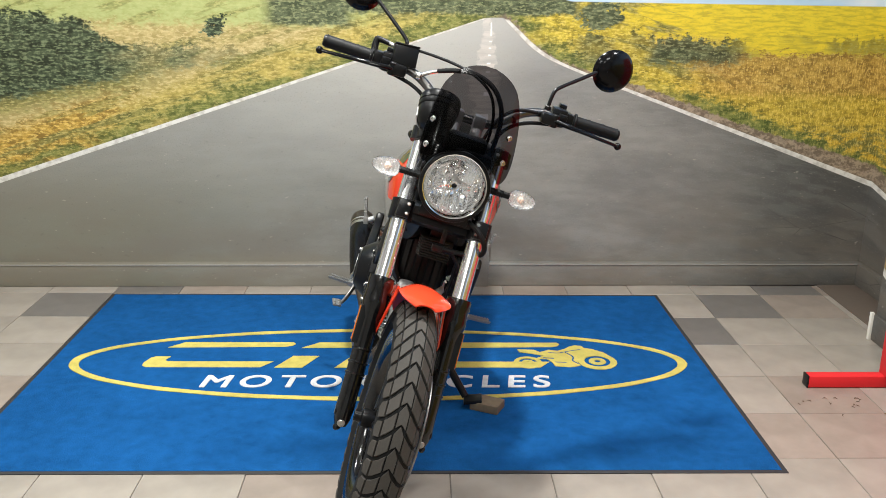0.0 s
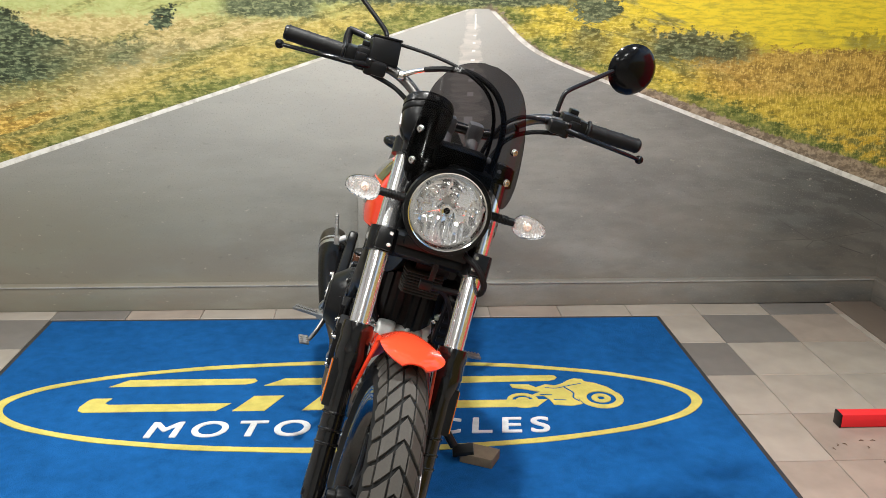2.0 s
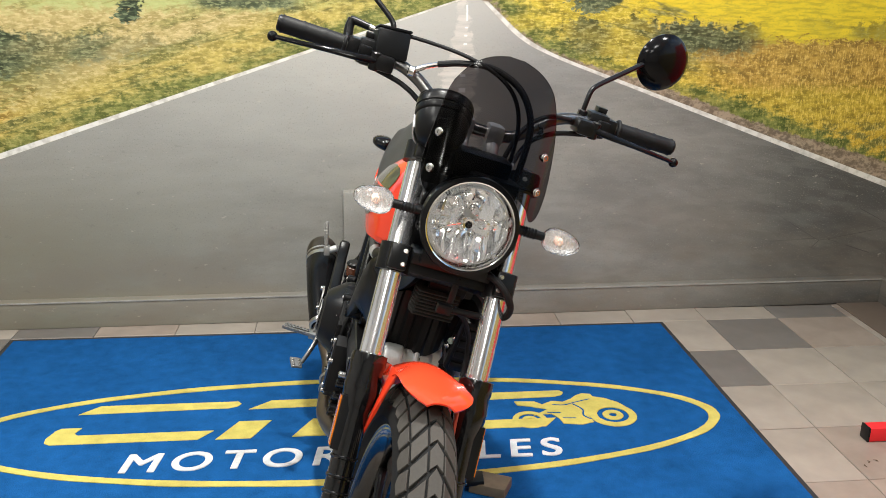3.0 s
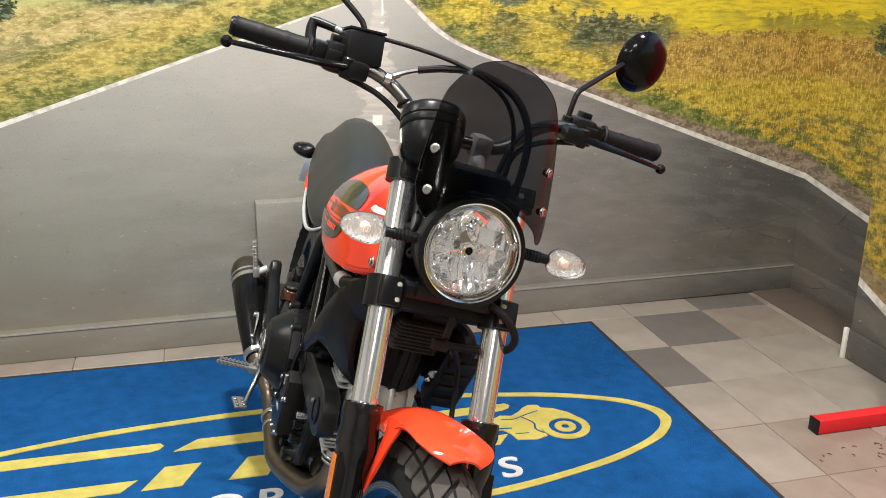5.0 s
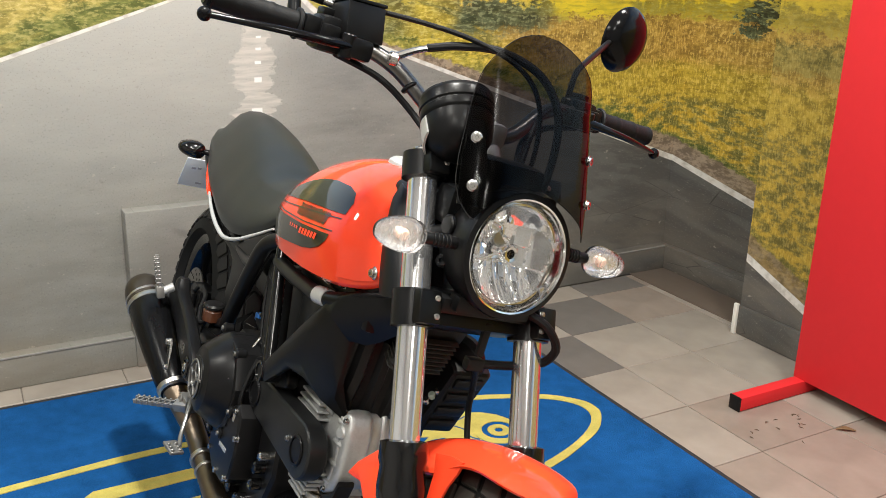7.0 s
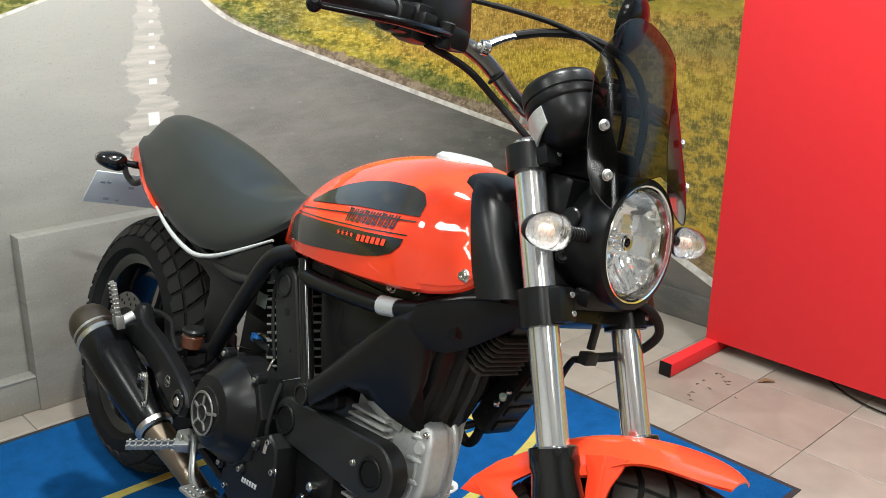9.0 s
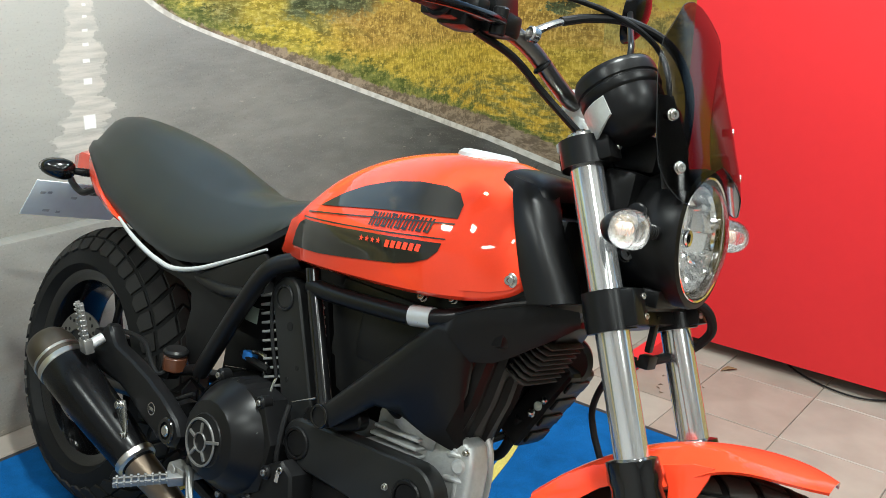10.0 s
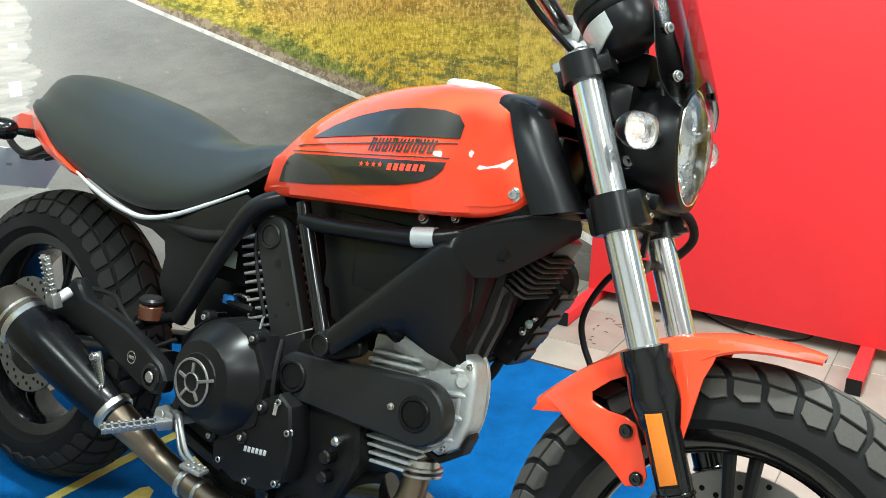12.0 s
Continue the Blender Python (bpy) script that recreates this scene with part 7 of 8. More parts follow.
# smooth bulging cover on the head's front, ribs and boss beside it
bm = BM()
rows = []
for k in range(15):
    u = k / 14
    y = -0.030 + 0.088 * u
    g = 1 - 0.16 * abs(2 * u - 1) ** 4
    deep = 0.066 - 0.030 * max(0.0, y) / 0.058
    rows.append([Vector((1.012 + deep * g * max(0.0, math.cos(a)) ** 0.5, y, 0.460 + 0.076 * g * math.sin(a))) for a in [radians(-90 + 180 * j / 16) for j in range(17)]])
add_rings(bm, rows)
part("head_cover", bm, M_ALU, head, angle=0.9)
bm = BM()
add_plate(bm, [(1.015, 0.384), (1.046, 0.377), (1.079, 0.399), (1.090, 0.425), (1.094, 0.418), (1.084, 0.390), (1.050, 0.367), (1.015, 0.372)], side_plate(-0.050), 0.030, 0.003)
part("head_gasket", bm, M_BLACK, head)
for z in (0.41, 0.445, 0.48, 0.515):
    bm = BM()
    add_tube(bm, [(1.045, -0.052, z - 0.004), (1.068 - abs(z - 0.46) * 0.25, -0.054, z), (1.082 - abs(z - 0.46) * 0.25, -0.046, z), (1.084 - abs(z - 0.46) * 0.25, -0.024, z)], 0.0052, 10, 3)
    part("head_rib", bm, M_ALU, head)
for y, out in ((-0.050, -0.012), (-0.026, 0.001), (0.020, -0.008)):
    bm = BM()
    add_tube(bm, [Vector((1.012 + (0.066 + out) * max(0.0, math.cos(a)) ** 0.5, y, 0.460 + 0.076 * math.sin(a))) for a in [radians(-75 + 150 * j / 10) for j in range(11)]], 0.0062, 10, 2)
    part("head_rib", bm, M_ALU, head)
bm = BM()
add_disc(bm, (1.066, -0.050, 0.500), (0.3, -1, 0.1), 0.011, 0.010, 24, 0.003)
part("head_boss", bm, M_ALU, head)
bm = BM()
add_tube(bm, [(0.905, -0.075, 0.555), (0.93, -0.082, 0.568), (0.945, -0.074, 0.552), (0.950, -0.062, 0.542)], 0.016, 12, 4)
add_disc(bm, (0.922, -0.078, 0.558), (-0.3, -1, 0.5), 0.019, 0.02, 20)
part("intake_stub", bm, M_MATT, engine)
bm = BM()
add_tube(bm, [(0.94, -0.075, 0.59), (0.99, -0.078, 0.570), (1.03, -0.06, 0.555)], 0.006, 8, 4)
add_tube(bm, [(0.645, -0.090, 0.66), (0.647, -0.096, 0.631), (0.668, -0.099, 0.572), (0.696, -0.099, 0.513)], 0.0032, 8, 5)
add_tube(bm, [(0.775, -0.125, 0.375), (0.772, -0.135, 0.41), (0.765, -0.128, 0.455), (0.758, -0.115, 0.49)], 0.0045, 8, 5)
add_tube(bm, [(0.560, -0.070, 0.515), (0.60, -0.078, 0.512), (0.655, -0.082, 0.512)], 0.007, 8, 4)
part("engine_hose", bm, M_GRIP, engine)
bm = BM()
add_disc(bm, (0.792, -0.138, 0.378), (0.1, 0, 1), 0.011, 0.022, 6)
add_tube(bm, [(0.696, -0.099, 0.513), (0.700, -0.108, 0.500), (0.743, -0.158, 0.440)], 0.0022, 6, 3)
add_tube(bm, [(0.640, -0.080, 0.522), (0.641, -0.081, 0.494)], 0.0022, 6, 0)
add_tube(bm, [(0.530, -0.080, 0.480), (0.588, -0.080, 0.493)], 0.0014, 6, 0)
add_tube(bm, [(0.600, -0.078, 0.527), (0.615, -0.080, 0.531), (0.634, -0.080, 0.530)], 0.0042, 8, 2)
add_tube(bm, [(0.770, -0.122, 0.500), (0.800, -0.125, 0.514), (0.827, -0.126, 0.526)], [0.0008, 0.0009, 0.0018], 6, 2)
part("hose_fitting", bm, M_STEEL, engine)
bm = BM()
add_box(bm, (0.574, -0.082, 0.508), (0.601, -0.066, 0.524), 0.003)
part("wire_plug", bm, M_BLUE_PLUG, engine, "blue wiring plug")
# sump, filter, starter under the engine
bm = BM()
add_tube(bm, [(0.87, -0.055, 0.270), (0.97, -0.050, 0.295)], 0.030, 24, 0)
part("oil_filter", bm, M_GLOSS_BLACK, engine)
bm = BM()
add_box(bm, (0.60, -0.10, 0.165), (0.86, 0.10, 0.215), 0.02)
part("sump", bm, M_MATT, engine)

# ----- finned regulator, control unit and the front shroud -----
# everything here leans forward at its top
LEANED = Matrix.Rotation(radians(28), 4, "Y")
reg = Matrix.Translation((1.124, 0.036, 0.677)) @ LEANED
bm = BM()
add_box(bm, (-0.044, -0.056, -0.042), (0.004, 0.024, 0.036), 0.004, reg)
add_box(bm, (-0.060, -0.055, -0.150), (-0.020, 0.090, -0.030), 0.008, reg)
add_box(bm, (-0.040, -0.046, 0.030), (0.010, 0.030, 0.066), 0.004, reg)
regulator = part("regulator", bm, M_MATT, bike, "finned black voltage regulator behind the fork")
M_FIN = surface("dusty_grey_fin", (0.030, 0.028, 0.025), 0.7, 0.0, vary=0.5, spec=0.2, coarse=30)
for k in range(8):
    bm = BM()
    h = -0.034 + k * 0.0098
    add_plate(bm, [(0.004, 0.022), (0.020, 0.022), (0.020, -0.060), (0.010, -0.069), (-0.014, -0.069), (-0.014, -0.054), (0.004, -0.054)], reg @ Matrix.Translation((0, 0, h)), 0.0032, 0.0008)
    part("regulator_fin", bm, M_FIN, regulator)
bm = BM()
add_disc(bm, (1.098, 0.112, 0.664), (0.55, -0.82, -0.12), 0.042, 0.026, 36, 0.008)
part("horn", bm, M_PLASTIC, bike, "round black horn")
unit = Matrix.Translation((1.088, 0.114, 0.588)) @ LEANED
bm = BM()
add_box(bm, (-0.030, -0.036, -0.082), (0.016, 0.036, 0.078), 0.012, unit, 3)
control = part("control_unit", bm, M_PLASTIC, bike, "black moulded control unit on its bracket")
for k in range(4):
    bm = BM()
    add_box(bm, (0.014, -0.026, -0.066 + k * 0.036), (0.020, 0.024, -0.044 + k * 0.036), 0.003, unit)
    part("unit_rib", bm, M_PLASTIC, control)
for k, (dy, dz) in enumerate(((-0.040, -0.004), (-0.036, 0.010), (-0.030, 0.022))):
    bm = BM()
    add_disc(bm, unit @ Vector((0.004, dy, dz - 0.012)), (0.3, -0.6, 0.7), 0.0062, 0.011, 12, 0.002)
    part("connector", bm, M_STEEL if k != 1 else M_LABEL, bike)
bm = BM()
add_tube(bm, [(1.062, 0.082, 0.560), (1.045, 0.094, 0.520), (1.022, 0.108, 0.482), (1.006, 0.106, 0.474), (0.995, 0.090, 0.495), (0.995, 0.060, 0.520), (1.01, 0.030, 0.535)], 0.0085, 12, 6)
add_tube(bm, [(1.040, 0.104, 0.525), (1.020, 0.070, 0.508), (1.020, 0.020, 0.512)], 0.0065, 10, 4)
part("oil_hose", bm, M_GRIP, bike)
# shroud: outer cheek, sweeping from the frame down to the foot
bm = BM()
cheek = [
    [(0.862, 0.137, 0.532), (0.865, 0.140, 0.526), (0.868, 0.141, 0.519), (0.872, 0.141, 0.512), (0.876, 0.140, 0.506), (0.880, 0.137, 0.499)],
    [(0.930, 0.131, 0.603), (0.934, 0.137, 0.595), (0.938, 0.138, 0.586), (0.943, 0.138, 0.577), (0.948, 0.136, 0.568), (0.953, 0.128, 0.560)],
    [(0.995, 0.126, 0.671), (0.999, 0.133, 0.661), (1.000, 0.133, 0.640), (0.998, 0.130, 0.612), (0.994, 0.124, 0.584), (0.985, 0.110, 0.556)],
    [(1.032, 0.120, 0.708), (1.037, 0.127, 0.697), (1.038, 0.124, 0.664), (1.034, 0.115, 0.625), (1.026, 0.100, 0.577), (1.018, 0.084, 0.533)],
    [(1.060, 0.113, 0.723), (1.058, 0.119, 0.692), (1.060, 0.104, 0.657), (1.058, 0.100, 0.617), (1.036, 0.086, 0.560), (1.040, 0.062, 0.521)],
    [(1.084, 0.105, 0.735), (1.070, 0.104, 0.690), (1.073, 0.085, 0.658), (1.076, 0.088, 0.613), (1.045, 0.073, 0.550), (1.063, 0.045, 0.513)],
]
rows = []
for row in cheek:
    outer = [Vector((x, -y, z)) for x, y, z in row]
    rows.append(outer + [Vector((q.x - 0.003, q.y + 0.011, q.z)) for q in outer[::-1]])
add_rings(bm, rows)
shroud = part("cooler_shroud", bm, M_PLASTIC, bike, "matt black plastic shroud beside the regulator", angle=1.1)
# upper band turning in behind the fork
bm = BM()
band = [
    [(1.058, 0.090, 0.719), (1.060, 0.1135, 0.7240), (1.056, 0.1225, 0.693), (1.073, 0.0875, 0.660), (1.062, 0.075, 0.664)],
    [(1.082, 0.080, 0.731), (1.084, 0.1080, 0.7365), (1.081, 0.1120, 0.700), (1.096, 0.0660, 0.664), (1.083, 0.054, 0.668)],
    [(1.110, 0.060, 0.743), (1.112, 0.0910, 0.7485), (1.113, 0.0940, 0.718), (1.120, 0.0560, 0.680), (1.105, 0.040, 0.682)],
    [(1.137, 0.050, 0.754), (1.140, 0.0760, 0.7595), (1.146, 0.0780, 0.733), (1.146, 0.0500, 0.700), (1.130, 0.035, 0.702)],
    [(1.170, 0.044, 0.760), (1.174, 0.0670, 0.7650), (1.180, 0.0670, 0.744), (1.176, 0.0450, 0.722), (1.160, 0.030, 0.724)],
    [(1.205, 0.040, 0.764), (1.208, 0.0580, 0.7680), (1.212, 0.0560, 0.757), (1.205, 0.0420, 0.745), (1.190, 0.030, 0.747)],
]
add_rings(bm, [[Vector((x, -y, z)) for x, y, z in row] for row in band])
part("shroud_band", bm, M_PLASTIC, shroud, angle=1.1)
bm = BM()
add_tube(bm, [(1.050, -0.113, 0.721), (1.086, -0.103, 0.739), (1.112, -0.089, 0.751), (1.142, -0.074, 0.762), (1.170, -0.066, 0.767)], [0.002, 0.004, 0.0045, 0.004, 0.002], 8, 4)
part("shroud_lip", bm, M_PLASTIC, shroud)
# ribbed scoop under the band, across the front
bm = BM()
rows = []
for k in range(25):
    u = k / 24
    y = -0.080 + 0.148 * u
    step = 0.008 * (1 if (k // 3) % 2 else -0.3)
    x1, z1 = glide(y, [-0.080, -0.035, 0.03, 0.068], [1.066, 1.084, 1.080, 1.066]), glide(y, [-0.080, -0.035, 0.03, 0.068], [0.654, 0.668, 0.662, 0.64])
    x0, z0 = glide(y, [-0.080, -0.035, 0.03, 0.068], [1.034, 1.046, 1.050, 1.040]), glide(y, [-0.080, -0.035, 0.03, 0.068], [0.552, 0.518, 0.520, 0.545])
    rows.append([Vector((x1 + step, y, z1)), Vector(((x1 + x0) / 2 + step + 0.004, y, (z1 + z0) / 2)), Vector((x0 + step * 0.4, y, z0)), Vector((x0 - 0.03, y, z0 + 0.01)), Vector((x1 - 0.03, y, z1 - 0.01))])
add_rings(bm, rows)
part("shroud_scoop", bm, M_PLASTIC, shroud, angle=0.5)
bm = BM()
add_box(bm, (1.020, -0.040, 0.502), (1.056, 0.030, 0.518), 0.004)
part("shroud_foot", bm, M_PLASTIC, shroud)
for y in (-0.028, 0.020):
    bm = BM()
    add_bolt(bm, (1.057, y, 0.510), (1, 0, 0), 0.005, 0.003)
    part("foot_bolt", bm, M_BRUSHED, shroud)

# ----- exhaust -----
bm = BM()
add_tube(bm, [(1.004, -0.035, 0.385), (1.006, -0.037, 0.330), (1.000, -0.046, 0.282), (0.972, -0.062, 0.245), (0.925, -0.078, 0.222), (0.850, -0.098, 0.198), (0.790, -0.113, 0.184), (0.745, -0.122, 0.181), (0.700, -0.124, 0.184), (0.615, -0.127, 0.197), (0.540, -0.136, 0.222), (0.495, -0.158, 0.256), (0.452, -0.184, 0.290)], [0.0225] * 11 + [0.026, 0.030], 22, 6)
exhaust = part("exhaust_pipe", bm, M_EXHAUST, bike, "heat-tinted steel exhaust pipe")
bm = BM()
for h in (0.350, 0.340):
    add_disc(bm, (1.012, -0.036, h), (0.1, -0.05, -1), 0.034, 0.005, 28, 0.001, 0.022)
add_disc(bm, (1.012, -0.036, 0.362), (0.1, -0.05, -1), 0.028, 0.012, 28, 0.001, 0.022)
add_disc(bm, (0.610, -0.1275, 0.198), (-1, -0.05, 0.20), 0.0275, 0.012, 26, 0.002)
add_disc(bm, (0.645, -0.1255, 0.192), (-1, -0.05, 0.16), 0.0255, 0.008, 26, 0.002)
part("pipe_clamp", bm, M_BRUSHED, exhaust)
SIL_A, SIL_B = Vector((0.456, -0.182, 0.288)), Vector((0.206, -0.236, 0.414))
sil_dir = (SIL_B - SIL_A).normalized()
L_S = (SIL_B - SIL_A).length
bm = add_lathe(BM(), [(0.0, -0.012), (0.030, -0.012), (0.035, 0.0), (0.0375, 0.03), (0.0425, 0.10), (0.0455, 0.17), (0.0470, L_S - 0.045), (0.046, L_S - 0.043), (0.0, L_S - 0.043)], axis_pose(SIL_A, sil_dir), 40)
silencer = part("silencer", bm, M_SILENCER, bike, "short black conical silencer with steel band")
bm = add_lathe(BM(), [(0.0460, L_S - 0.046), (0.0482, L_S - 0.044), (0.0482, L_S - 0.034), (0.0470, L_S - 0.032)], axis_pose(SIL_A, sil_dir), 40)
add_lathe(bm, [(0.0460, L_S - 0.024), (0.0476, L_S - 0.022), (0.0476, L_S - 0.018), (0.046, L_S - 0.016)], axis_pose(SIL_A, sil_dir), 40)
part("steel_band", bm, M_BRUSHED, silencer)
bm = add_lathe(BM(), [(0.0470, L_S - 0.032), (0.0465, L_S - 0.012), (0.0455, L_S + 0.006), (0.040, L_S + 0.024), (0.034, L_S + 0.032), (0.026, L_S + 0.032), (0.024, L_S + 0.01), (0.0, L_S + 0.01)], axis_pose(SIL_A, sil_dir), 40)
part("end_cone", bm, surface("brown_heat_tinted_steel", (0.085, 0.070, 0.055), 0.42, 0.9, 0.3, 60, 0.05, 0.0005), silencer)
bm = add_lathe(BM(), [(0.030, -0.010), (0.0365, -0.006), (0.0375, 0.004), (0.036, 0.006)], axis_pose(SIL_A, sil_dir), 36)
part("front_ring", bm, M_BRUSHED, silencer)
# hanger plate above the silencer
bm = BM()
add_plate(bm, [(0.240, 0.428), (0.252, 0.440), (0.274, 0.452), (0.295, 0.490), (0.303, 0.496), (0.316, 0.495), (0.324, 0.486), (0.346, 0.468), (0.405, 0.458), (0.466, 0.444), (0.520, 0.426), (0.570, 0.403), (0.588, 0.380), (0.578, 0.357), (0.555, 0.349), (0.525, 0.356), (0.470, 0.368), (0.420, 0.388), (0.374, 0.402), (0.310, 0.408), (0.262, 0.412)], side_plate(-0.192), 0.030, 0.011, 3)
hanger = part("silencer_hanger", bm, M_MATT, bike, "black cast hanger plate")
bm = BM()
add_disc(bm, (0.550, -0.1895, 0.378), (0, -1, 0), 0.023, 0.006, 30, 0.002, 0.015)
add_disc(bm, (0.494, -0.1895, 0.397), (0, -1, 0), 0.0135, 0.002, 24, 0.0005)
part("hanger_boss", bm, M_GLOSS_BLACK, hanger)
bm = BM()
add_disc(bm, (0.550, -0.1895, 0.378), (0, -1, 0), 0.010, 0.008, 20, 0.002)
add_disc(bm, (0.494, -0.191, 0.397), (0, -1, 0), 0.0115, 0.0012, 24, 0.0003, 0.0095)
add_box(bm, (0.487, -0.1922, 0.394), (0.501, -0.1915, 0.400), 0.0002)
part("hanger_badge", bm, M_STEEL, hanger, "small silver round badge")
bm = BM()
add_plate(bm, [(0.40, 0.382), (0.425, 0.39), (0.432, 0.375), (0.445, 0.345), (0.45, 0.322), (0.44, 0.32), (0.425, 0.345), (0.405, 0.362)], side_plate(-0.200, -1), 0.005, 0.0015)
add_bolt(bm, (0.415, -0.205, 0.378), (0, -1, 0), 0.007, 0.006)
add_bolt(bm, (0.443, -0.205, 0.330), (0, -1, 0), 0.006, 0.005)
part("silencer_strap", bm, M_STEEL, silencer)


# ----- pegs, pedal, stand -----

def foot_peg(pts, root, mat=M_PEG, teeth=8, name="foot_peg"):
    a, b = Vector(pts[0]), Vector(pts[1])
    d = (b - a).normalized()
    bm = BM()
    side = d.cross(Vector((0.3, 0, 1))).normalized() if abs(d.z) < 0.8 else Vector((1, 0, 0))
    nrm = side.cross(d)
    fm = Matrix(((d.x, side.x, nrm.x, a.x), (d.y, side.y, nrm.y, a.y), (d.z, side.z, nrm.z, a.z), (0, 0, 0, 1)))
    ln = (b - a).length
    for yy in (-0.0065, 0.0065):
        add_box(bm, (0, yy - 0.0022, -0.005), (ln, yy + 0.0026, 0.004), 0.0012, fm)
    for k in range(teeth):
        x = ln * (k + 0.4) / teeth
        add_box(bm, (x - 0.0018, -0.010, -0.005), (x + 0.0018, 0.010, 0.003), 0.0008, fm, 1)
        for yy in (-0.0075, 0.0075):
            add_box(bm, (x - 0.0022, yy - 0.0024, 0.003), (x + 0.0022, yy + 0.0024, 0.007), 0.0008, fm, 1)
    add_box(bm, (-0.022, -0.012, -0.010), (0.004, 0.012, 0.008), 0.003, fm)
    peg = part(name, bm, mat, bike, "bare toothed metal foot peg")
    bm = BM()
    add_tube(bm, [Vector(root), a - d * 0.012], 0.010, 12, 0)
    part("peg_bracket", bm, M_BLACK if mat == M_BLACK else M_ALU, peg)
    return peg


foot_peg([(0.600, -0.205, 0.316), (0.556, -0.281, 0.302)], (0.600, -0.13, 0.315))
foot_peg([(0.588, 0.205, 0.308), (0.543, 0.288, 0.295)], (0.600, 0.13, 0.315))
foot_peg([(0.300, -0.226, 0.462), (0.288, -0.244, 0.533)], (0.305, -0.195, 0.470), name="passenger_peg")
foot_peg([(0.300, 0.226, 0.462), (0.288, 0.244, 0.533)], (0.305, 0.130, 0.470), name="passenger_peg")
bm = BM()
add_tube(bm, [(0.606, -0.178, 0.330), (0.628, -0.186, 0.328), (0.648, -0.194, 0.308), (0.676, -0.204, 0.288), (0.712, -0.212, 0.280)], [0.0070, 0.0062, 0.0042, 0.0040, 0.0045], 10, 5)
add_tube(bm, [(0.618, -0.182, 0.322), (0.636, -0.190, 0.302), (0.660, -0.200, 0.282), (0.700, -0.210, 0.276)], [0.0052, 0.0042, 0.0040, 0.0040], 10, 5)
pedal = part("brake_pedal", bm, M_PEG, bike, "bare metal rear brake pedal")
bm = BM()
add_box(bm, (-0.020, -0.014, -0.017), (0.018, 0.016, 0.013), 0.005, Matrix.Translation((0.598, -0.184, 0.322)) @ pose(0, 0, 0, 0, 8, 12))
add_disc(bm, (0.596, -0.199, 0.326), (0, -1, 0.2), 0.010, 0.004, 18, 0.001)
part("peg_clevis", bm, M_PEG, bike)
bm = BM()
tip = Matrix.Translation((0.720, -0.222, 0.281)) @ pose(0, 0, 0, 0, 8, 15)
add_box(bm, (-0.022, -0.016, -0.004), (0.018, 0.012, 0.003), 0.003, tip)
for k in range(3):
    for j in range(2):
        add_disc(bm, tip @ Vector((-0.008 + k * 0.010, -0.010 + j * 0.015, 0.002)), (0, 0, 1), 0.0035, 0.005, 10, 0.001)
part("pedal_tip", bm, M_PEG, pedal, "bare aluminium pedal tip")
bm = BM()
add_tube(bm, [(0.70, 0.13, 0.22), (0.735, 0.20, 0.16), (0.765, 0.262, 0.105)], [0.015, 0.013, 0.012], 12, 4)
add_box(bm, (-0.022, -0.030, -0.007), (0.030, 0.030, 0.006), 0.004, Matrix.Translation((0.776, 0.286, 0.110)) @ pose(0, 0, 0, 22, 0, 0))
part("side_stand", bm, M_BLACK, bike, "black side stand, folded out")
bm = BM()
add_tube(bm, [(0.66, -0.10, 0.24), (0.56, -0.14, 0.30), (0.60, -0.165, 0.34), (0.62, -0.17, 0.40)], 0.012, 10, 4)
part("peg_plate", bm, M_BLACK, bike)

# ----- rear end -----
for s in (-1, 1):
    bm = BM()
    add_tube(bm, [(0.50, 0.115 * s, 0.385), (0.38, 0.112 * s, 0.375), (0.20, 0.112 * s, 0.345), (REAR - 0.03, 0.112 * s, R_REAR)], [0.034, 0.030, 0.026, 0.024], 14, 5, 0.55)
    part("swingarm", bm, M_MATT, bike)
    bm = BM()
    add_disc(bm, (REAR, 0.120 * s, R_REAR), (0, s, 0), 0.018, 0.016, 6)
    add_disc(bm, (REAR - 0.045, 0.112 * s, R_REAR), (0, s, 0), 0.012, 0.014, 18)
    part("axle_nut", bm, M_STEEL, bike)
bm = BM()
add_box(bm, (0.10, -0.105, 0.36), (0.19, -0.06, 0.43), 0.012)
add_box(bm, (0.12, -0.120, 0.375), (0.17, -0.10, 0.415), 0.008)
part("brake_caliper", bm, M_BLACK, bike)
bm = BM()
add_tube(bm, [(0.33, 0.10, 0.60), (0.44, 0.11, 0.42)], 0.024, 16, 0)
part("rear_damper", bm, M_BLACK, bike)
bm = BM()
pts = []
for k in range(60):
    a = k * 0.72
    q = Vector((0.34, 0.10, 0.585)).lerp(Vector((0.43, 0.11, 0.435)), k / 59)
    pts.append(q + Vector((0.034 * math.cos(a), 0.034 * math.sin(a), 0)))
add_tube(bm, pts, 0.0055, 6, 1)
part("damper_spring", bm, M_GLOSS_BLACK, bike)
bm = BM()
add_disc(bm, (0.458, -0.135, 0.452), (0.05, -0.1, 1), 0.0215, 0.030, 22, 0.004)
rear_pot = part("rear_reservoir", bm, M_FLUID, bike, "small amber rear brake fluid pot")
bm = BM()
add_disc(bm, (0.4590, -0.1375, 0.481), (0.05, -0.1, 1), 0.0225, 0.012, 22, 0.004)
part("reservoir_cap", bm, M_PLASTIC, rear_pot)
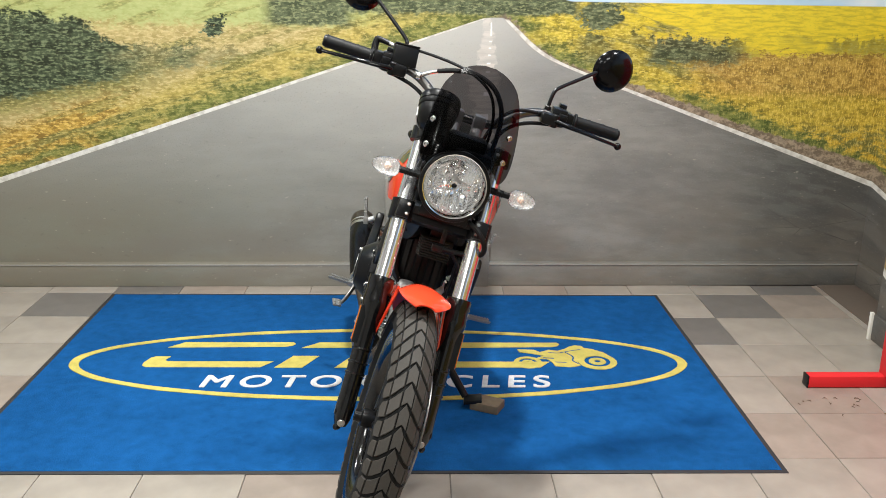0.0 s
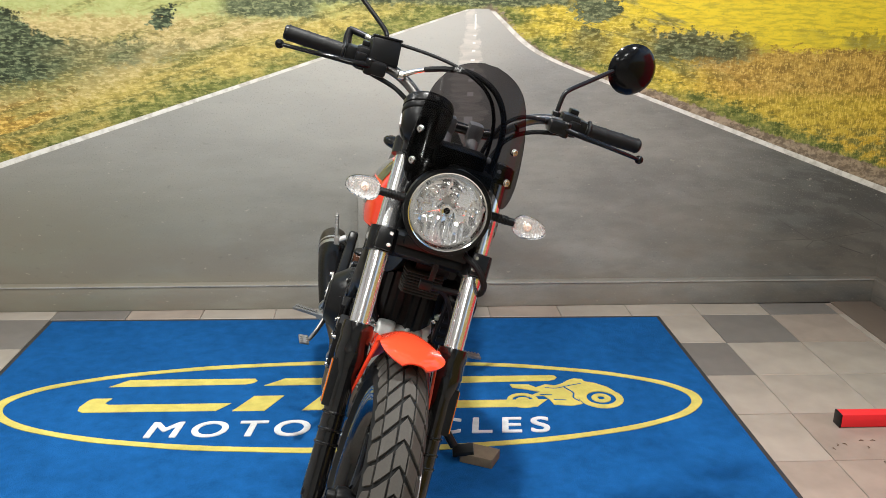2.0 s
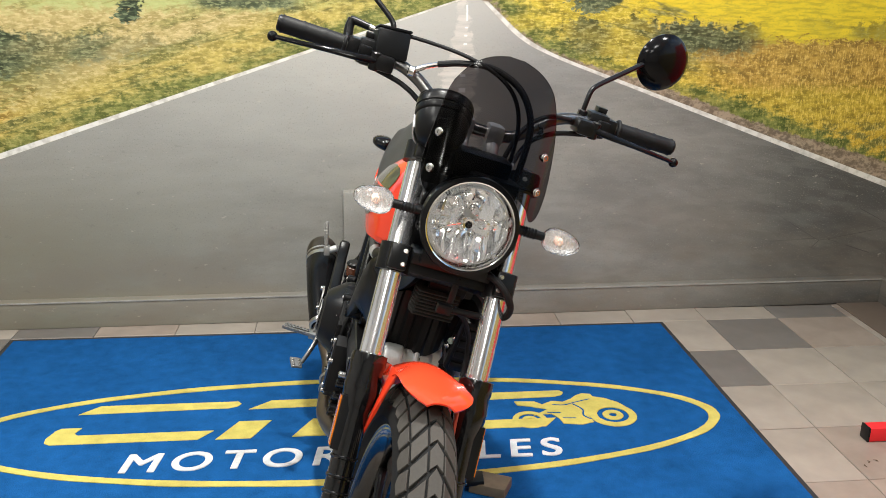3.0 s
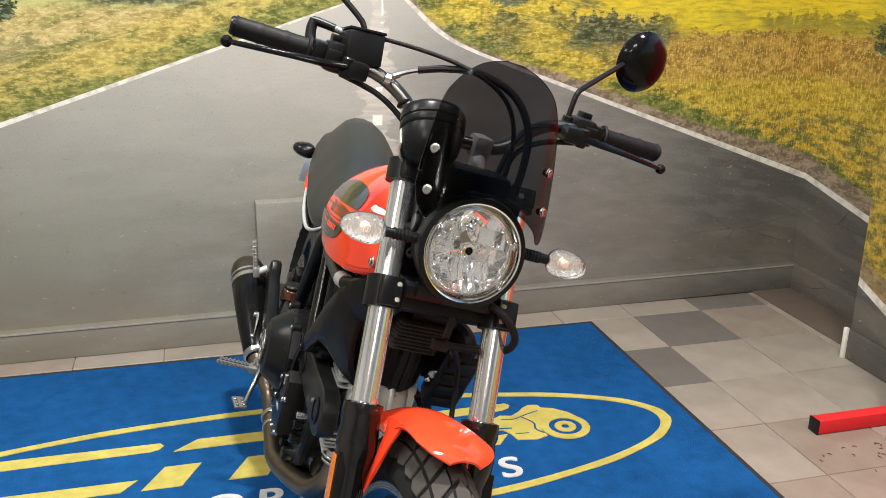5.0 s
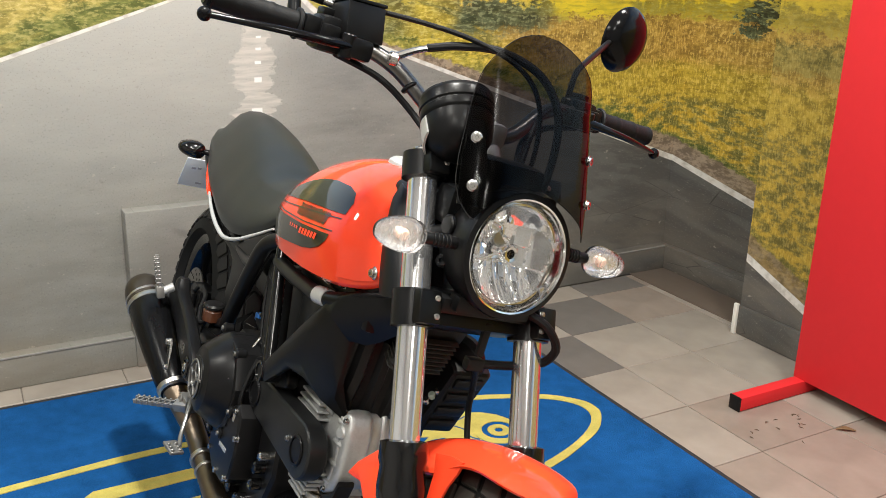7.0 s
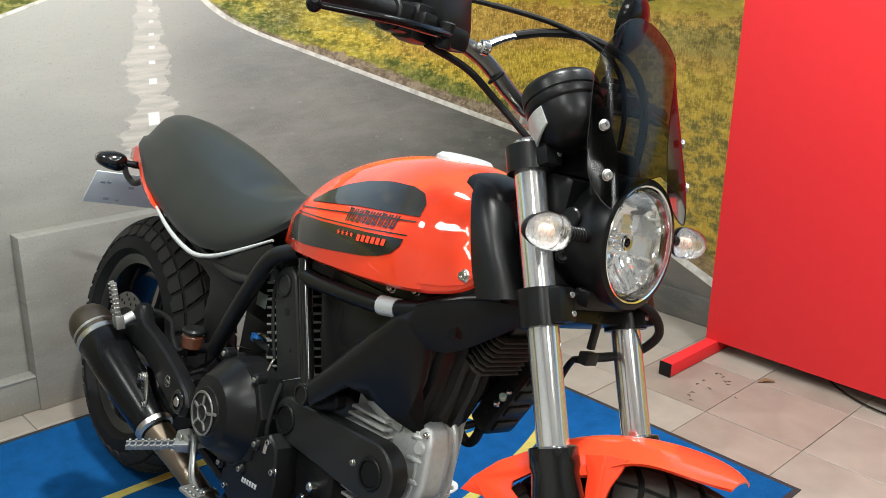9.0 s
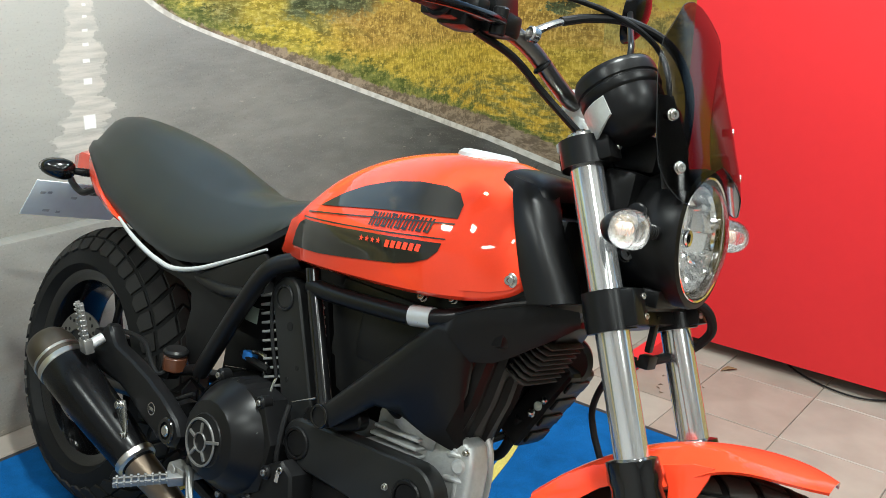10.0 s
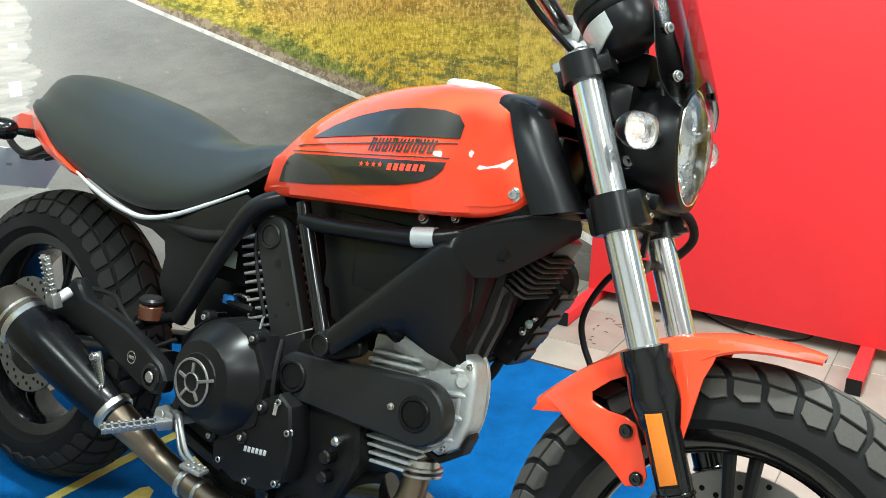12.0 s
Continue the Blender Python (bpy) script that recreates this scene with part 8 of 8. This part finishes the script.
for pts, r in (([(0.455, -0.14, 0.455), (0.44, -0.155, 0.44), (0.40, -0.15, 0.455), (0.34, -0.13, 0.47), (0.24, -0.12, 0.46), (0.16, -0.11, 0.42)], 0.005),
               ([(0.55, -0.15, 0.44), (0.50, -0.165, 0.41), (0.46, -0.16, 0.40), (0.44, -0.15, 0.44)], 0.004)):
    bm = BM()
    add_tube(bm, pts, r, 8, 6)
    part("rear_hose", bm, M_GRIP, bike)

# ---------- loose pieces become parts of their own ----------
def split(ob):
    """Gives each group of touching pieces of a mesh an object of its own, under the same parent."""
    bm = BM()
    bm.from_mesh(ob.data)
    seen, groups = set(), []
    for v in bm.verts:
        if v.index in seen:
            continue
        stack, isle = [v], []
        seen.add(v.index)
        while stack:
            w = stack.pop()
            isle.append(w.index)
            for e in w.link_edges:
                o = e.other_vert(w)
                if o.index not in seen:
                    seen.add(o.index)
                    stack.append(o)
        groups.append(isle)
    bm.verts.ensure_lookup_table()
    boxes = []
    for isle in groups:
        co = np.array([bm.verts[i].co[:] for i in isle])
        boxes.append((co.min(0) - 0.0012, co.max(0) + 0.0012, set(isle)))
    merged = True
    while merged:
        merged = False
        for i in range(len(boxes)):
            for j in range(i + 1, len(boxes)):
                a, b = boxes[i], boxes[j]
                if (a[0] <= b[1]).all() and (b[0] <= a[1]).all():
                    boxes[i] = (np.minimum(a[0], b[0]), np.maximum(a[1], b[1]), a[2] | b[2])
                    del boxes[j]
                    merged = True
                    break
            if merged:
                break
    bm.free()
    if len(boxes) < 2:
        return
    base = ob.name.split(".")[0]
    for n, (_, _, keep) in enumerate(boxes):
        piece = BM()
        piece.from_mesh(ob.data)
        piece.verts.ensure_lookup_table()
        bmesh.ops.delete(piece, geom=[v for v in piece.verts if v.index not in keep], context="VERTS")
        me = bpy.data.meshes.new(base)
        piece.to_mesh(me)
        piece.free()
        for m in ob.data.materials:
            me.materials.append(m)
        made = new(base, me)
        made.parent = ob.parent
        if "label" in ob.keys():
            made["label"] = ob["label"]
    bpy.data.objects.remove(ob)


LOOSE = {"engine_hose", "pipe_clamp", "cover_hole", "hanger_boss", "hanger_badge", "hose_fitting", "frame_bolt", "axle_nut", "leg_ring", "oil_filter", "silencer_strap", "steel_band", "cover_cap"}
for ob in [o for o in bpy.data.objects if o.type == "MESH" and o.name.split(".")[0] in LOOSE and not o.children]:
    split(ob)
